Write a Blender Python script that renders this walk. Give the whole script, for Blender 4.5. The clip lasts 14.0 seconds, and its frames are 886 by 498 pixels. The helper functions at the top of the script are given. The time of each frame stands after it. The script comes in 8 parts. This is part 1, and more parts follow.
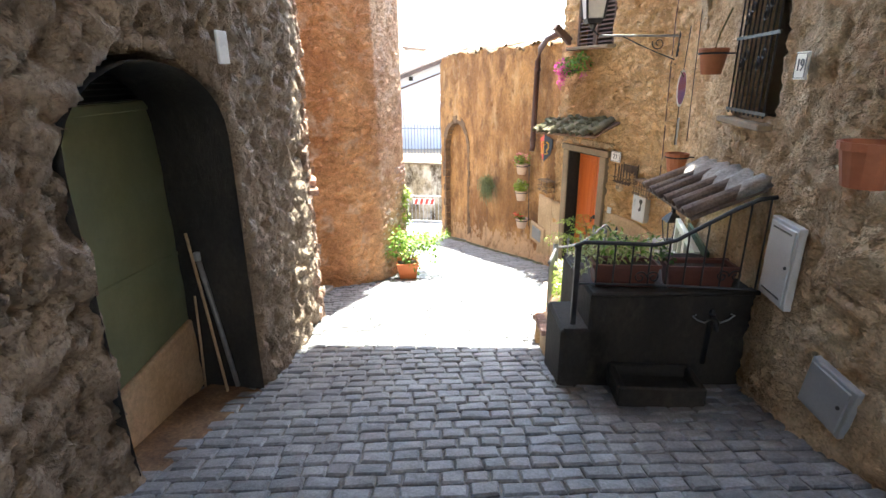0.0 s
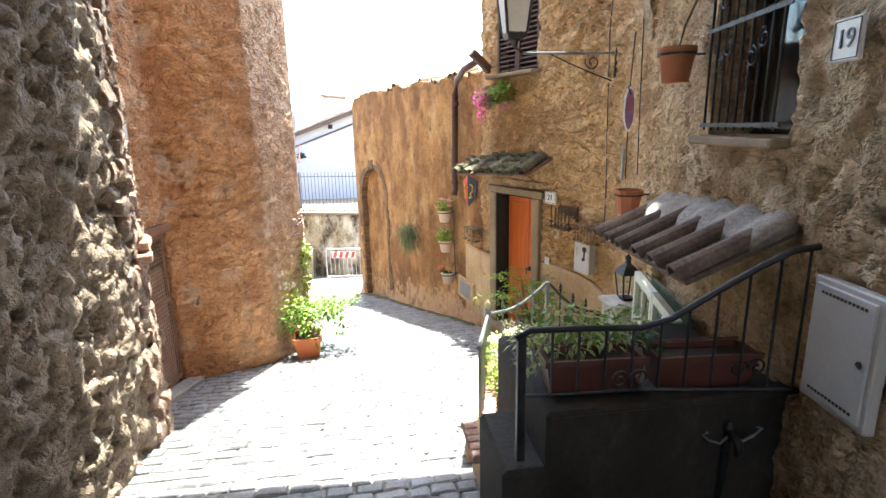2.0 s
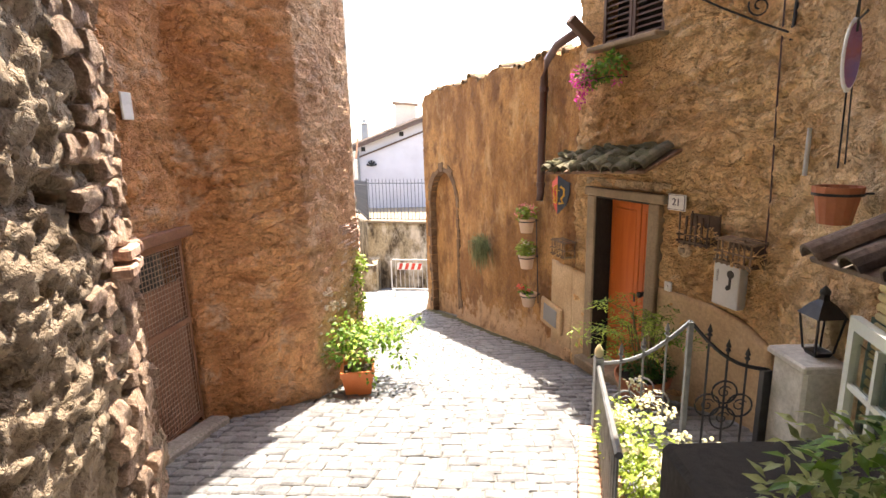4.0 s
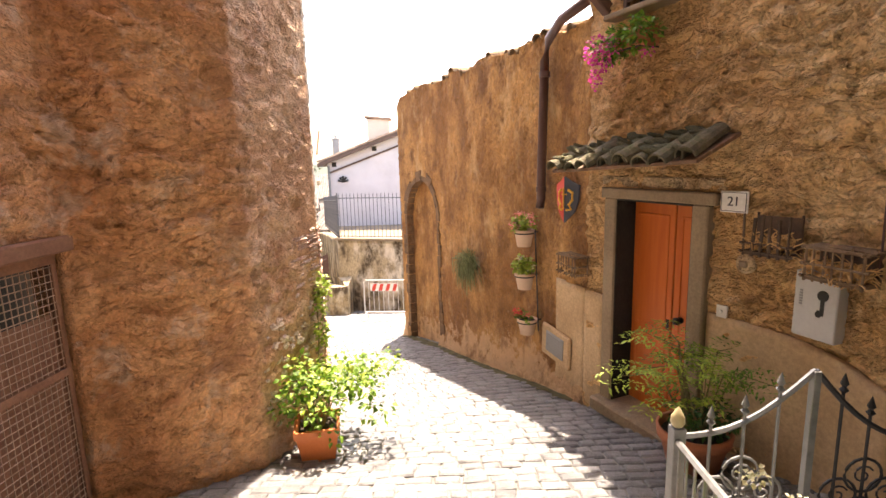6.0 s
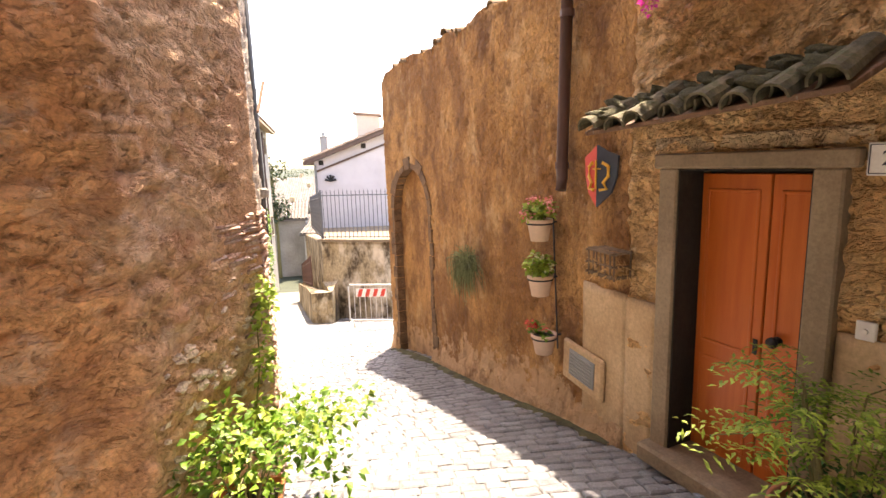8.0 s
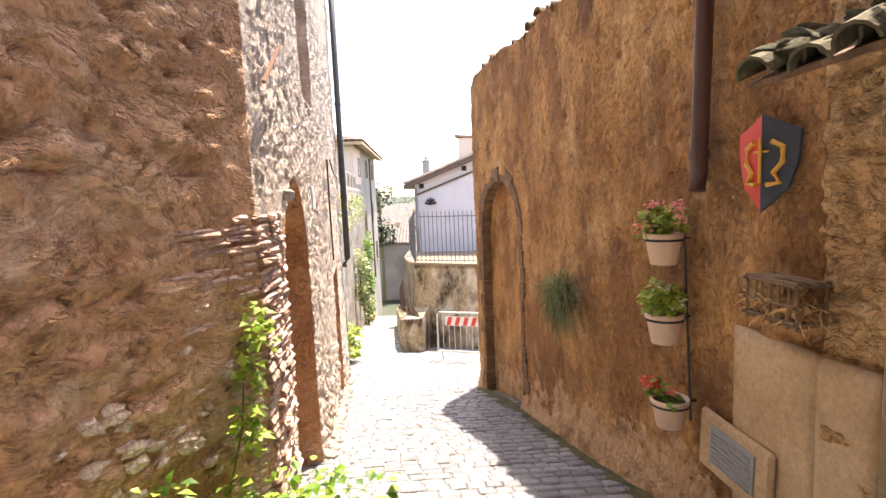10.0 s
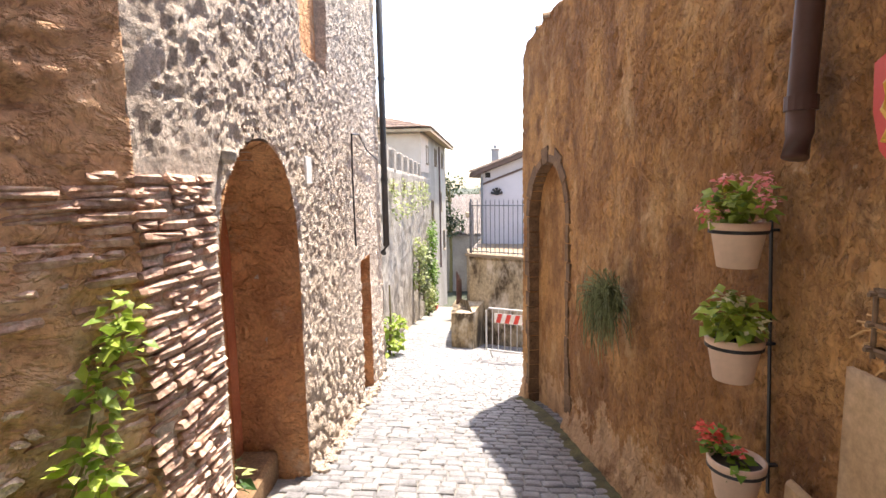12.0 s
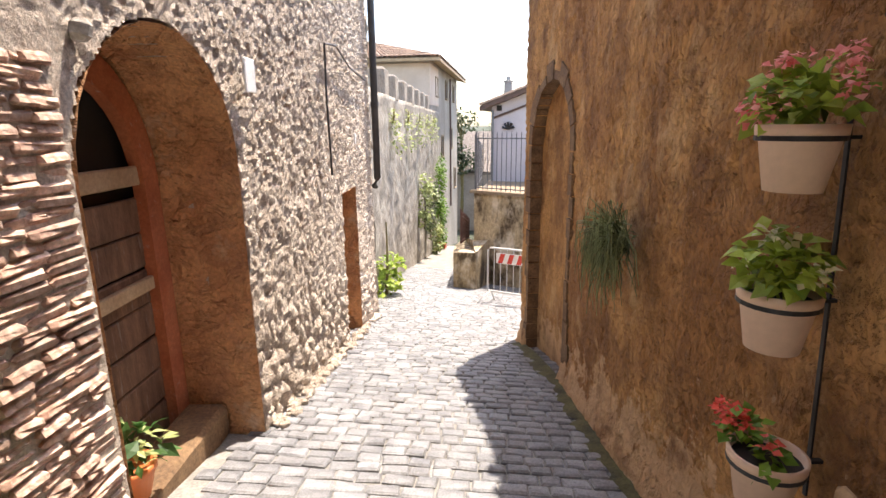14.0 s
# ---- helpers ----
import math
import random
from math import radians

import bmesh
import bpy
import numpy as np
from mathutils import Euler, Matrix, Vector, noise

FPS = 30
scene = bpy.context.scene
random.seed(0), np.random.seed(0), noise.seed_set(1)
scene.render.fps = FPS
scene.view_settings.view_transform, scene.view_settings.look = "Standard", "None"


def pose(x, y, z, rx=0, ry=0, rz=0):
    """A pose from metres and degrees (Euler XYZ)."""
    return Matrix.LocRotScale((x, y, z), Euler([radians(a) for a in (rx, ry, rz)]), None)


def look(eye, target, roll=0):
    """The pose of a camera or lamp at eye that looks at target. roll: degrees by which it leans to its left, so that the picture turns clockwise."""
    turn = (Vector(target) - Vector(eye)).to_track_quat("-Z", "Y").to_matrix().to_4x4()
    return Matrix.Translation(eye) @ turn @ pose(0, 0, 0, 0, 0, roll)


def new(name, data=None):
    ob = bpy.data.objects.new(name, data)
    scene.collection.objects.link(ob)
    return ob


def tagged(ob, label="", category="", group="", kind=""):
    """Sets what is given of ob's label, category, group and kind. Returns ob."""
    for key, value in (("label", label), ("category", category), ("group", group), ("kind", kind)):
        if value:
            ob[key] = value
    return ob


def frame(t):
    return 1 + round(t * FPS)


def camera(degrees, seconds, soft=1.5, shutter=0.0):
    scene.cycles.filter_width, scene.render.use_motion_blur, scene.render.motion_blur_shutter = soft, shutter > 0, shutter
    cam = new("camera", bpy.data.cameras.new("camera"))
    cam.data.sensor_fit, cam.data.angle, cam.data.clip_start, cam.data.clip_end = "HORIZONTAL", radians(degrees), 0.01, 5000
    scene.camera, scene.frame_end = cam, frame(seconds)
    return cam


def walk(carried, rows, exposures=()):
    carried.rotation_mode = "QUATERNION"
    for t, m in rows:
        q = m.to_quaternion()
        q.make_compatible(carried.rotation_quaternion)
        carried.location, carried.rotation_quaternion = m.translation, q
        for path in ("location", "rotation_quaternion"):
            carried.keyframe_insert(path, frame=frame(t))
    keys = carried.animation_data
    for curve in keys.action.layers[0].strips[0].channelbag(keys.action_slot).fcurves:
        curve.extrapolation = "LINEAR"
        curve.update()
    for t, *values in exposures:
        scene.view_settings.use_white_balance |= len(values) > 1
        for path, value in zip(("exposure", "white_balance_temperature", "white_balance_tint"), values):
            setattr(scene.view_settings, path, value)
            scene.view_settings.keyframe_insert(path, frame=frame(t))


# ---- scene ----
cam = camera(81.7, 14.0)
METRES, EYE = 8.8, 1.65
ROWS = [
    (0.0, 0.0, 0.0, 0.0, -0.21, -18.62, 0.61),
    (0.5, 0.0068, 0.0437, -0.011, -1.93, -18.01, 0.46),
    (1.0, 0.0172, 0.086, -0.0184, -5.64, -17.2, 0.81),
    (1.5, 0.0299, 0.1256, -0.0241, -8.86, -16.64, 1.08),
    (2.0, 0.0417, 0.1702, -0.0298, -8.08, -13.43, 1.28),
    (2.5, 0.0543, 0.2168, -0.0418, -0.21, -11.02, 1.38),
    (5.0, 0.035, 0.3992, -0.0741, -0.66, -12.5, 1.78),
    (5.5, 0.0337, 0.4358, -0.0849, -1.98, -11.75, 1.65),
    (6.0, 0.0324, 0.4716, -0.0927, -3.27, -9.89, 1.54),
    (6.5, 0.0297, 0.5082, -0.1003, -4.8, -9.71, 1.46),
    (7.0, 0.0323, 0.5484, -0.112, -5.16, -9.68, 1.29),
    (9.5, 0.0626, 0.7376, -0.1474, 3.51, -7.45, 2.77),
    (10.0, 0.0714, 0.7669, -0.155, 7.79, -6.16, 2.46),
    (10.5, 0.0824, 0.7953, -0.1575, 11.67, -5.83, 2.0),
    (11.0, 0.0889, 0.8225, -0.1631, 14.35, -5.64, 1.54),
    (11.5, 0.0971, 0.8496, -0.1649, 16.02, -5.11, 0.97),
    (12.0, 0.11, 0.8742, -0.1714, 16.22, -6.83, 1.02),
    (12.5, 0.1185, 0.8957, -0.1755, 15.36, -10.45, 1.68),
    (13.0, 0.1219, 0.9165, -0.1812, 15.43, -12.27, 1.6),
    (13.5, 0.1201, 0.9351, -0.1848, 16.25, -13.09, 1.19),
    (14.0, 0.1195, 0.9577, -0.1912, 17.82, -13.58, 0.56),
]
EXPOSURES = [(0.0, 3.32, 6350, 4), (1.5, 3.16, 6350, 3), (2.6, 2.96, 6450, 3), (4.8, 2.54, 8000, 18), (7.0, 2.6, 8300, 19), (9.5, 2.36, 7600, 17), (12.0, 2.08, 7200, 16), (14.0, 1.85, 7200, 15)]
walk(cam, [(t, pose(METRES * x, METRES * y, EYE + METRES * z, 90 + pitch, roll, yaw)) for t, x, y, z, yaw, pitch, roll in ROWS], EXPOSURES)

# ---- world and sun ----
SUN_AZ, SUN_EL = math.atan2(0.238, 0.971), radians(68.6)
world = bpy.data.worlds.new("world")
scene.world = world
world.use_nodes = True
sky = world.node_tree.nodes.new("ShaderNodeTexSky")
sky.sky_type, sky.sun_disc = "NISHITA", False
sky.sun_elevation, sky.sun_rotation = SUN_EL, SUN_AZ
sky.air_density, sky.dust_density = 1.0, 1.5
background = world.node_tree.nodes["Background"]
background.inputs["Strength"].default_value = 0.15
world.node_tree.links.new(sky.outputs["Color"], background.inputs["Color"])
sun = new("sun", bpy.data.lights.new("sun", "SUN"))
sun.data.energy, sun.data.angle, sun.data.color = 3.3, radians(0.53), (1.0, 0.95, 0.87)
sun.matrix_world = look((0, 0, 0), (-0.238 * math.cos(SUN_EL), -0.971 * math.cos(SUN_EL), -math.sin(SUN_EL)))

# ---- materials ----
def material(name):
    m = bpy.data.materials.new(name)
    m.use_nodes = True
    return m, m.node_tree.nodes, m.node_tree.links, m.node_tree.nodes["Principled BSDF"]


def ramp(nodes, links, source, stops):
    r = nodes.new("ShaderNodeValToRGB")
    e = r.color_ramp.elements
    while len(e) < len(stops):
        e.new(0.5)
    for el, (p, c) in zip(e, stops):
        el.position, el.color = p, (*c, 1)
    links.new(source, r.inputs["Fac"])
    return r.outputs["Color"]


def noise_node(nodes, links, vec, scale, detail=6, rough=0.6):
    n = nodes.new("ShaderNodeTexNoise")
    n.inputs["Scale"].default_value, n.inputs["Detail"].default_value, n.inputs["Roughness"].default_value = scale, detail, rough
    links.new(vec, n.inputs["Vector"])
    return n


def mix(nodes, links, a, b, fac, kind="MIX"):
    n = nodes.new("ShaderNodeMix")
    n.data_type, n.blend_type = "RGBA", kind
    for socket, v in ((n.inputs["Factor"], fac), (n.inputs["A"], a), (n.inputs["B"], b)):
        if isinstance(v, (int, float)):
            socket.default_value = v
        elif isinstance(v, tuple):
            socket.default_value = (*v, 1)
        else:
            links.new(v, socket)
    return n.outputs["Result"]


def surface(name, a, b, scale=3.0, fine=45.0, rough=0.85, bump=0.35, depth=0.01, metal=0.0, vary=0.0, island=False, spots=None, stones=0.0, stretch=(1, 1, 1), contrast=(0.35, 0.65), crust=0.0, fade=None, flake=None, salts=None):
    """A two-scale procedural surface: broad patches from a to b, fine grain, relief, optional stain colour and stone cells."""
    m, nodes, links, bsdf = material(name)
    tc = nodes.new("ShaderNodeTexCoord")
    mp = nodes.new("ShaderNodeMapping")
    mp.inputs["Scale"].default_value = stretch
    links.new(tc.outputs["Object"], mp.inputs["Vector"])
    vec = mp.outputs["Vector"]
    broad = noise_node(nodes, links, vec, scale)
    grain = noise_node(nodes, links, vec, fine, 8, 0.7)
    col = ramp(nodes, links, broad.outputs["Fac"], [(contrast[0], a), (contrast[1], b)])
    g = ramp(nodes, links, grain.outputs["Fac"], [(0.3, (0.45, 0.45, 0.45)), (0.7, (1.4, 1.4, 1.4))])
    col = mix(nodes, links, col, g, 0.55 if flake else 0.8 if bump >= 0.5 else 0.45 if bump >= 0.3 else 0.12, "MULTIPLY")
    height = grain.outputs["Fac"]
    if stones:
        v = nodes.new("ShaderNodeTexVoronoi")
        v.feature, v.inputs["Scale"].default_value = "F1", stones
        warp = nodes.new("ShaderNodeVectorMath")
        warp.operation = "MULTIPLY_ADD"
        links.new(broad.outputs["Color"], warp.inputs[0])
        warp.inputs[1].default_value = (0.25, 0.25, 0.25)
        links.new(vec, warp.inputs[2])
        links.new(warp.outputs[0], v.inputs["Vector"])
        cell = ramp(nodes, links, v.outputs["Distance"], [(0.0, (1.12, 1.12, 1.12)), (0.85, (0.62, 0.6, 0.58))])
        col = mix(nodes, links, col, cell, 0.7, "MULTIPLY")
        sub = nodes.new("ShaderNodeMath")
        sub.operation = "MULTIPLY_ADD"
        links.new(v.outputs["Distance"], sub.inputs[0])
        sub.inputs[1].default_value = -1.2
        links.new(grain.outputs["Fac"], sub.inputs[2])
        height = sub.outputs[0]
    if crust:
        # sharp-edged flakes and hairline crevices
        r1 = noise_node(nodes, links, vec, crust, 7, 0.6)
        r1.noise_type = "RIDGED_MULTIFRACTAL"
        r2 = noise_node(nodes, links, vec, crust * 3.1, 5, 0.7)
        v = nodes.new("ShaderNodeTexVoronoi")
        v.feature, v.inputs["Scale"].default_value = "F1", crust * 1.7
        wv = nodes.new("ShaderNodeVectorMath")
        wv.operation = "MULTIPLY_ADD"
        links.new(r2.outputs["Color"], wv.inputs[0])
        wv.inputs[1].default_value = (0.16, 0.16, 0.16)
        links.new(vec, wv.inputs[2])
        links.new(wv.outputs[0], v.inputs["Vector"])
        ridge = nodes.new("ShaderNodeMapRange")
        ridge.inputs["From Min"].default_value, ridge.inputs["From Max"].default_value = 0.3, 1.6
        links.new(r1.outputs["Fac"], ridge.inputs["Value"])
        pit = nodes.new("ShaderNodeMapRange")
        pit.inputs["From Min"].default_value, pit.inputs["From Max"].default_value = 0.62, 0.68
        links.new(r2.outputs["Fac"], pit.inputs["Value"])
        h1 = nodes.new("ShaderNodeMath")
        h1.operation = "MULTIPLY_ADD"
        links.new(v.outputs["Distance"], h1.inputs[0])
        h1.inputs[1].default_value = -0.9
        links.new(ridge.outputs["Result"], h1.inputs[2])
        h2 = nodes.new("ShaderNodeMath")
        h2.operation = "MULTIPLY_ADD"
        links.new(pit.outputs["Result"], h2.inputs[0])
        h2.inputs[1].default_value = -0.8
        links.new(h1.outputs[0], h2.inputs[2])
        h3 = nodes.new("ShaderNodeMath")
        h3.operation = "MULTIPLY_ADD"
        links.new(height, h3.inputs[0])
        h3.inputs[1].default_value = 0.5
        links.new(h2.outputs[0], h3.inputs[2])
        height = h3.outputs[0]
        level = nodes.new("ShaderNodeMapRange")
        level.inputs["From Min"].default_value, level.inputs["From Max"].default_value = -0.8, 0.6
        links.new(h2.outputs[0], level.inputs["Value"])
        # tone follows the relief: crevice shade painted in, raised flakes lightened
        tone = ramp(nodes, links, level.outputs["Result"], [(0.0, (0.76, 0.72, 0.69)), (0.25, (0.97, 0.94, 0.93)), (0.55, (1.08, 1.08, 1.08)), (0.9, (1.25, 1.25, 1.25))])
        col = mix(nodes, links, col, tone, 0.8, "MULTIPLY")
    if flake:
        # thin broken-edged flakes in ragged horizontal steps, edge and pit shade darkened into the colour
        fx, fz = flake
        fm = nodes.new("ShaderNodeMapping")
        fm.inputs["Scale"].default_value = (fx, fx, fz)
        links.new(tc.outputs["Object"], fm.inputs["Vector"])
        wn = noise_node(nodes, links, tc.outputs["Object"], 2.3, 3, 0.5)
        fw = nodes.new("ShaderNodeVectorMath")
        fw.operation = "MULTIPLY_ADD"
        links.new(wn.outputs["Color"], fw.inputs[0])
        fw.inputs[1].default_value = (1.2, 1.2, 2.6)
        links.new(fm.outputs["Vector"], fw.inputs[2])
        total = None
        for size, lo, hi, weight in ((1.0, 0.47, 0.55, 1.0), (1.9, 0.50, 0.58, 0.7), (3.7, 0.34, 0.40, 0.8), (7.5, 0.32, 0.40, 0.5)):
            fn = noise_node(nodes, links, fw.outputs[0], size, 4, 0.62)
            st = nodes.new("ShaderNodeMapRange")
            st.inputs["From Min"].default_value, st.inputs["From Max"].default_value = lo, hi
            links.new(fn.outputs["Fac"], st.inputs["Value"])
            acc = nodes.new("ShaderNodeMath")
            acc.operation = "MULTIPLY_ADD"
            links.new(st.outputs["Result"], acc.inputs[0])
            acc.inputs[1].default_value = weight
            if total is None:
                soft = nodes.new("ShaderNodeMath")
                soft.operation, soft.inputs[1].default_value = "MULTIPLY", 0.45
                links.new(grain.outputs["Fac"], soft.inputs[0])
                links.new(soft.outputs[0], acc.inputs[2])
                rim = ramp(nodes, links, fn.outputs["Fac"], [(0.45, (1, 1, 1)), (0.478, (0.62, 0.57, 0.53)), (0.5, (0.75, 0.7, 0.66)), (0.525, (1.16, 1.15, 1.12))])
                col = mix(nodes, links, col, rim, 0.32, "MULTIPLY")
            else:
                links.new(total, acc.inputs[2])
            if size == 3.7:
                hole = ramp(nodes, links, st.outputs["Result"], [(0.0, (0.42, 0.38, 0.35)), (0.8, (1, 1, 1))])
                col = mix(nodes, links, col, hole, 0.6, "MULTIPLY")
            total = acc.outputs[0]
        height = total
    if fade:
        # a tint along the wall: full at y = lo, fading to none at y = hi
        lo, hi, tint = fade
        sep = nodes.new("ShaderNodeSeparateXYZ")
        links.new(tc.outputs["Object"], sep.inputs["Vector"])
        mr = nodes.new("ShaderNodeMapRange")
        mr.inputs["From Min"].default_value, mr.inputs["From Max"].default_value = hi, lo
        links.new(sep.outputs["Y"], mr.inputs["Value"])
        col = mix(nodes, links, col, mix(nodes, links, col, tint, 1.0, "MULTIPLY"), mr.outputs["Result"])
    if salts:
        # ragged pale bloom where damp has flaked the render above the sloping ground
        sep = nodes.new("ShaderNodeSeparateXYZ")
        links.new(tc.outputs["Object"], sep.inputs["Vector"])
        high = nodes.new("ShaderNodeMath")
        high.operation, high.inputs[1].default_value = "MULTIPLY_ADD", 0.2
        links.new(sep.outputs["Y"], high.inputs[0])
        links.new(sep.outputs["Z"], high.inputs[2])
        ragged = noise_node(nodes, links, tc.outputs["Object"], 3.2, 8, 0.72)
        edge = nodes.new("ShaderNodeMath")
        edge.operation, edge.inputs[1].default_value = "MULTIPLY_ADD", -2.4
        links.new(ragged.outputs["Fac"], edge.inputs[0])
        links.new(high.outputs[0], edge.inputs[2])
        lim = nodes.new("ShaderNodeMapRange")
        lim.inputs["From Min"].default_value, lim.inputs["From Max"].default_value = salts[1] - 1.2, salts[1] - 1.28
        links.new(edge.outputs[0], lim.inputs["Value"])
        part_way = nodes.new("ShaderNodeMath")
        part_way.operation, part_way.inputs[1].default_value = "MULTIPLY", 0.7
        links.new(lim.outputs["Result"], part_way.inputs[0])
        col = mix(nodes, links, col, salts[0], part_way.outputs[0])
    for colour, size, amount, *tall in (spots or ()):
        sv = vec
        if tall:
            sm = nodes.new("ShaderNodeMapping")
            sm.inputs["Scale"].default_value = (1, 1, tall[0])
            links.new(tc.outputs["Object"], sm.inputs["Vector"])
            sv = sm.outputs["Vector"]
        s = noise_node(nodes, links, sv, size, 7, 0.68)
        f = ramp(nodes, links, s.outputs["Fac"], [(1 - amount - 0.08, (0, 0, 0)), (1 - amount + 0.08, (1, 1, 1))])
        col = mix(nodes, links, col, colour, f)
    if vary:
        src = nodes.new("ShaderNodeNewGeometry").outputs["Random Per Island"] if island else nodes.new("ShaderNodeObjectInfo").outputs["Random"]
        tint = ramp(nodes, links, src, [(0.0, (1 - vary,) * 3), (0.5, (1.0, 0.98, 0.96)), (1.0, (1 + vary,) * 3)])
        col = mix(nodes, links, col, tint, 1.0, "MULTIPLY")
    links.new(col, bsdf.inputs["Base Color"])
    bsdf.inputs["Roughness"].default_value, bsdf.inputs["Metallic"].default_value = rough, metal
    rr = nodes.new("ShaderNodeMapRange")
    rr.inputs["To Min"].default_value, rr.inputs["To Max"].default_value = max(rough - 0.15, 0.05), min(rough + 0.1, 1)
    links.new(broad.outputs["Fac"], rr.inputs["Value"])
    links.new(rr.outputs["Result"], bsdf.inputs["Roughness"])
    if bump:
        bp = nodes.new("ShaderNodeBump")
        bp.inputs["Strength"].default_value, bp.inputs["Distance"].default_value = bump, depth
        links.new(height, bp.inputs["Height"])
        links.new(bp.outputs["Normal"], bsdf.inputs["Normal"])
    return m


def leaf_material(name, a, b):
    m, nodes, links, bsdf = material(name)
    src = nodes.new("ShaderNodeNewGeometry").outputs["Random Per Island"]
    col = ramp(nodes, links, src, [(0.0, a), (0.6, b), (1.0, tuple(min(1, c * 1.35) for c in b))])
    links.new(col, bsdf.inputs["Base Color"])
    bsdf.inputs["Roughness"].default_value = 0.5
    tr = nodes.new("ShaderNodeBsdfTranslucent")
    links.new(col, tr.inputs["Color"])
    ms = nodes.new("ShaderNodeMixShader")
    ms.inputs["Fac"].default_value = 0.35
    out = nodes["Material Output"]
    links.new(bsdf.outputs[0], ms.inputs[1])
    links.new(tr.outputs[0], ms.inputs[2])
    links.new(ms.outputs[0], out.inputs["Surface"])
    return m


TUFA = surface("tufa_stone", (0.34, 0.28, 0.21), (0.54, 0.46, 0.36), 1.6, 30, 0.95, 0.9, 0.03, stones=7.0)
TUFA_DARK = surface("weathered_tufa", (0.22, 0.163, 0.112), (0.41, 0.32, 0.232), 1.4, 30, 0.95, 0.7, 0.018, spots=[((0.17, 0.125, 0.088), 3.0, 0.36)], flake=(9.0, 9.0))
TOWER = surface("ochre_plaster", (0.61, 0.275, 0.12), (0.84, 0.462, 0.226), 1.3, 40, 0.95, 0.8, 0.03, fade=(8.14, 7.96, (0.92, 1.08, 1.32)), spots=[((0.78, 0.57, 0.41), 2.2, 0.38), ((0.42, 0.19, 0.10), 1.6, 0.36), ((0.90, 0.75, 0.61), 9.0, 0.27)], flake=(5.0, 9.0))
REVEAL = surface("brown_reveal_plaster", (0.50, 0.225, 0.10), (0.74, 0.41, 0.20), 1.6, 40, 0.95, 0.85, 0.025, spots=[((0.70, 0.50, 0.34), 2.6, 0.36), ((0.34, 0.15, 0.08), 2.2, 0.36)], flake=(4.0, 6.5))
RUBBLE = surface("pale_rubble", (0.56, 0.46, 0.37), (0.86, 0.75, 0.635), 5.0, 50, 0.95, 1.0, 0.02, crust=13.0)
END_STONE = surface("rough_pinkish_stone", (0.42, 0.27, 0.185), (0.66, 0.49, 0.385), 1.8, 7, 0.95, 1.0, 0.05, vary=0.22, spots=[((0.34, 0.22, 0.14), 2.6, 0.34)])
BARE_STONE = surface("bared_pale_stone", (0.54, 0.37, 0.27), (0.80, 0.66, 0.56), 11.0, 50, 0.95, 0.9, 0.014, vary=0.15)
DARK_RUBBLE = surface("grey_weathered_stone", (0.25, 0.21, 0.17), (0.42, 0.37, 0.31), 3.0, 30, 0.95, 0.6, 0.02)
OCHRE = surface("brown_render", (0.325, 0.15, 0.046), (0.60, 0.33, 0.124), 1.6, 40, 0.92, 1.0, 0.016, spots=[((0.71, 0.475, 0.245), 1.7, 0.38, 0.6), ((0.225, 0.105, 0.04), 2.6, 0.42, 0.8), ((0.68, 0.53, 0.36), 9.0, 0.28, 0.8)], stretch=(1, 1, 0.6), flake=(9.0, 8.0), contrast=(0.40, 0.60), salts=((0.74, 0.50, 0.30), 0.42))
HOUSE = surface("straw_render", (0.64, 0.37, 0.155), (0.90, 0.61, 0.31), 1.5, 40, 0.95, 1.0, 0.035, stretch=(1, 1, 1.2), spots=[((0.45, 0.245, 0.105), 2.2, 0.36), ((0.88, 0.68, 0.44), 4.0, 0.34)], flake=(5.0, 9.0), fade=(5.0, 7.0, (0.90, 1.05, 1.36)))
CEMENT = surface("cement_render", (0.46, 0.315, 0.175), (0.62, 0.45, 0.275), 1.6, 30, 0.9, 0.3, 0.006)
# cement coloured near-black so that deep shade is put into its tone
SHADE_CEMENT = surface("damp_dark_cement", (0.012, 0.011, 0.009), (0.036, 0.031, 0.025), 2.0, 30, 0.9, 0.6, 0.015, spots=[((0.065, 0.055, 0.043), 3.5, 0.33)], stretch=(1, 1, 0.6))
BASALT = surface("basalt_sett", (0.155, 0.159, 0.168), (0.285, 0.29, 0.30), 5.0, 60, 0.42, 0.6, 0.01, vary=0.2)
BASALT_JOINED = surface("basalt_setts", (0.155, 0.159, 0.168), (0.285, 0.29, 0.30), 5.0, 60, 0.42, 0.6, 0.01, vary=0.2, island=True)
MOSS = surface("dark_moss", (0.05, 0.045, 0.02), (0.13, 0.12, 0.05), 6.0, 40, 0.95, 0.8, 0.015)
STRAW = surface("bright_straw", (0.58, 0.34, 0.14), (0.74, 0.48, 0.22), 9.0, 60, 0.85, 0.2, 0.002)
MORTAR = surface("sandy_joint", (0.20, 0.19, 0.17), (0.32, 0.305, 0.28), 3.0, 50, 0.95, 0.6, 0.01)
EARTH = surface("dry_earth", (0.03, 0.04, 0.022), (0.065, 0.075, 0.045), 0.2, 6, 0.95, 0.4, 0.03)
BRICK = surface("thin_brick", (0.42, 0.235, 0.17), (0.60, 0.42, 0.33), 9.0, 40, 0.92, 0.9, 0.014, vary=0.32, spots=[((0.66, 0.58, 0.5), 12.0, 0.36)])
TERRACOTTA = surface("terracotta", (0.38, 0.125, 0.06), (0.48, 0.185, 0.095), 5.0, 60, 0.75, 0.2, 0.004)
ORANGE_POT = surface("orange_plastic_pot", (0.62, 0.17, 0.05), (0.68, 0.21, 0.07), 4.0, 60, 0.5, 0.1, 0.002)
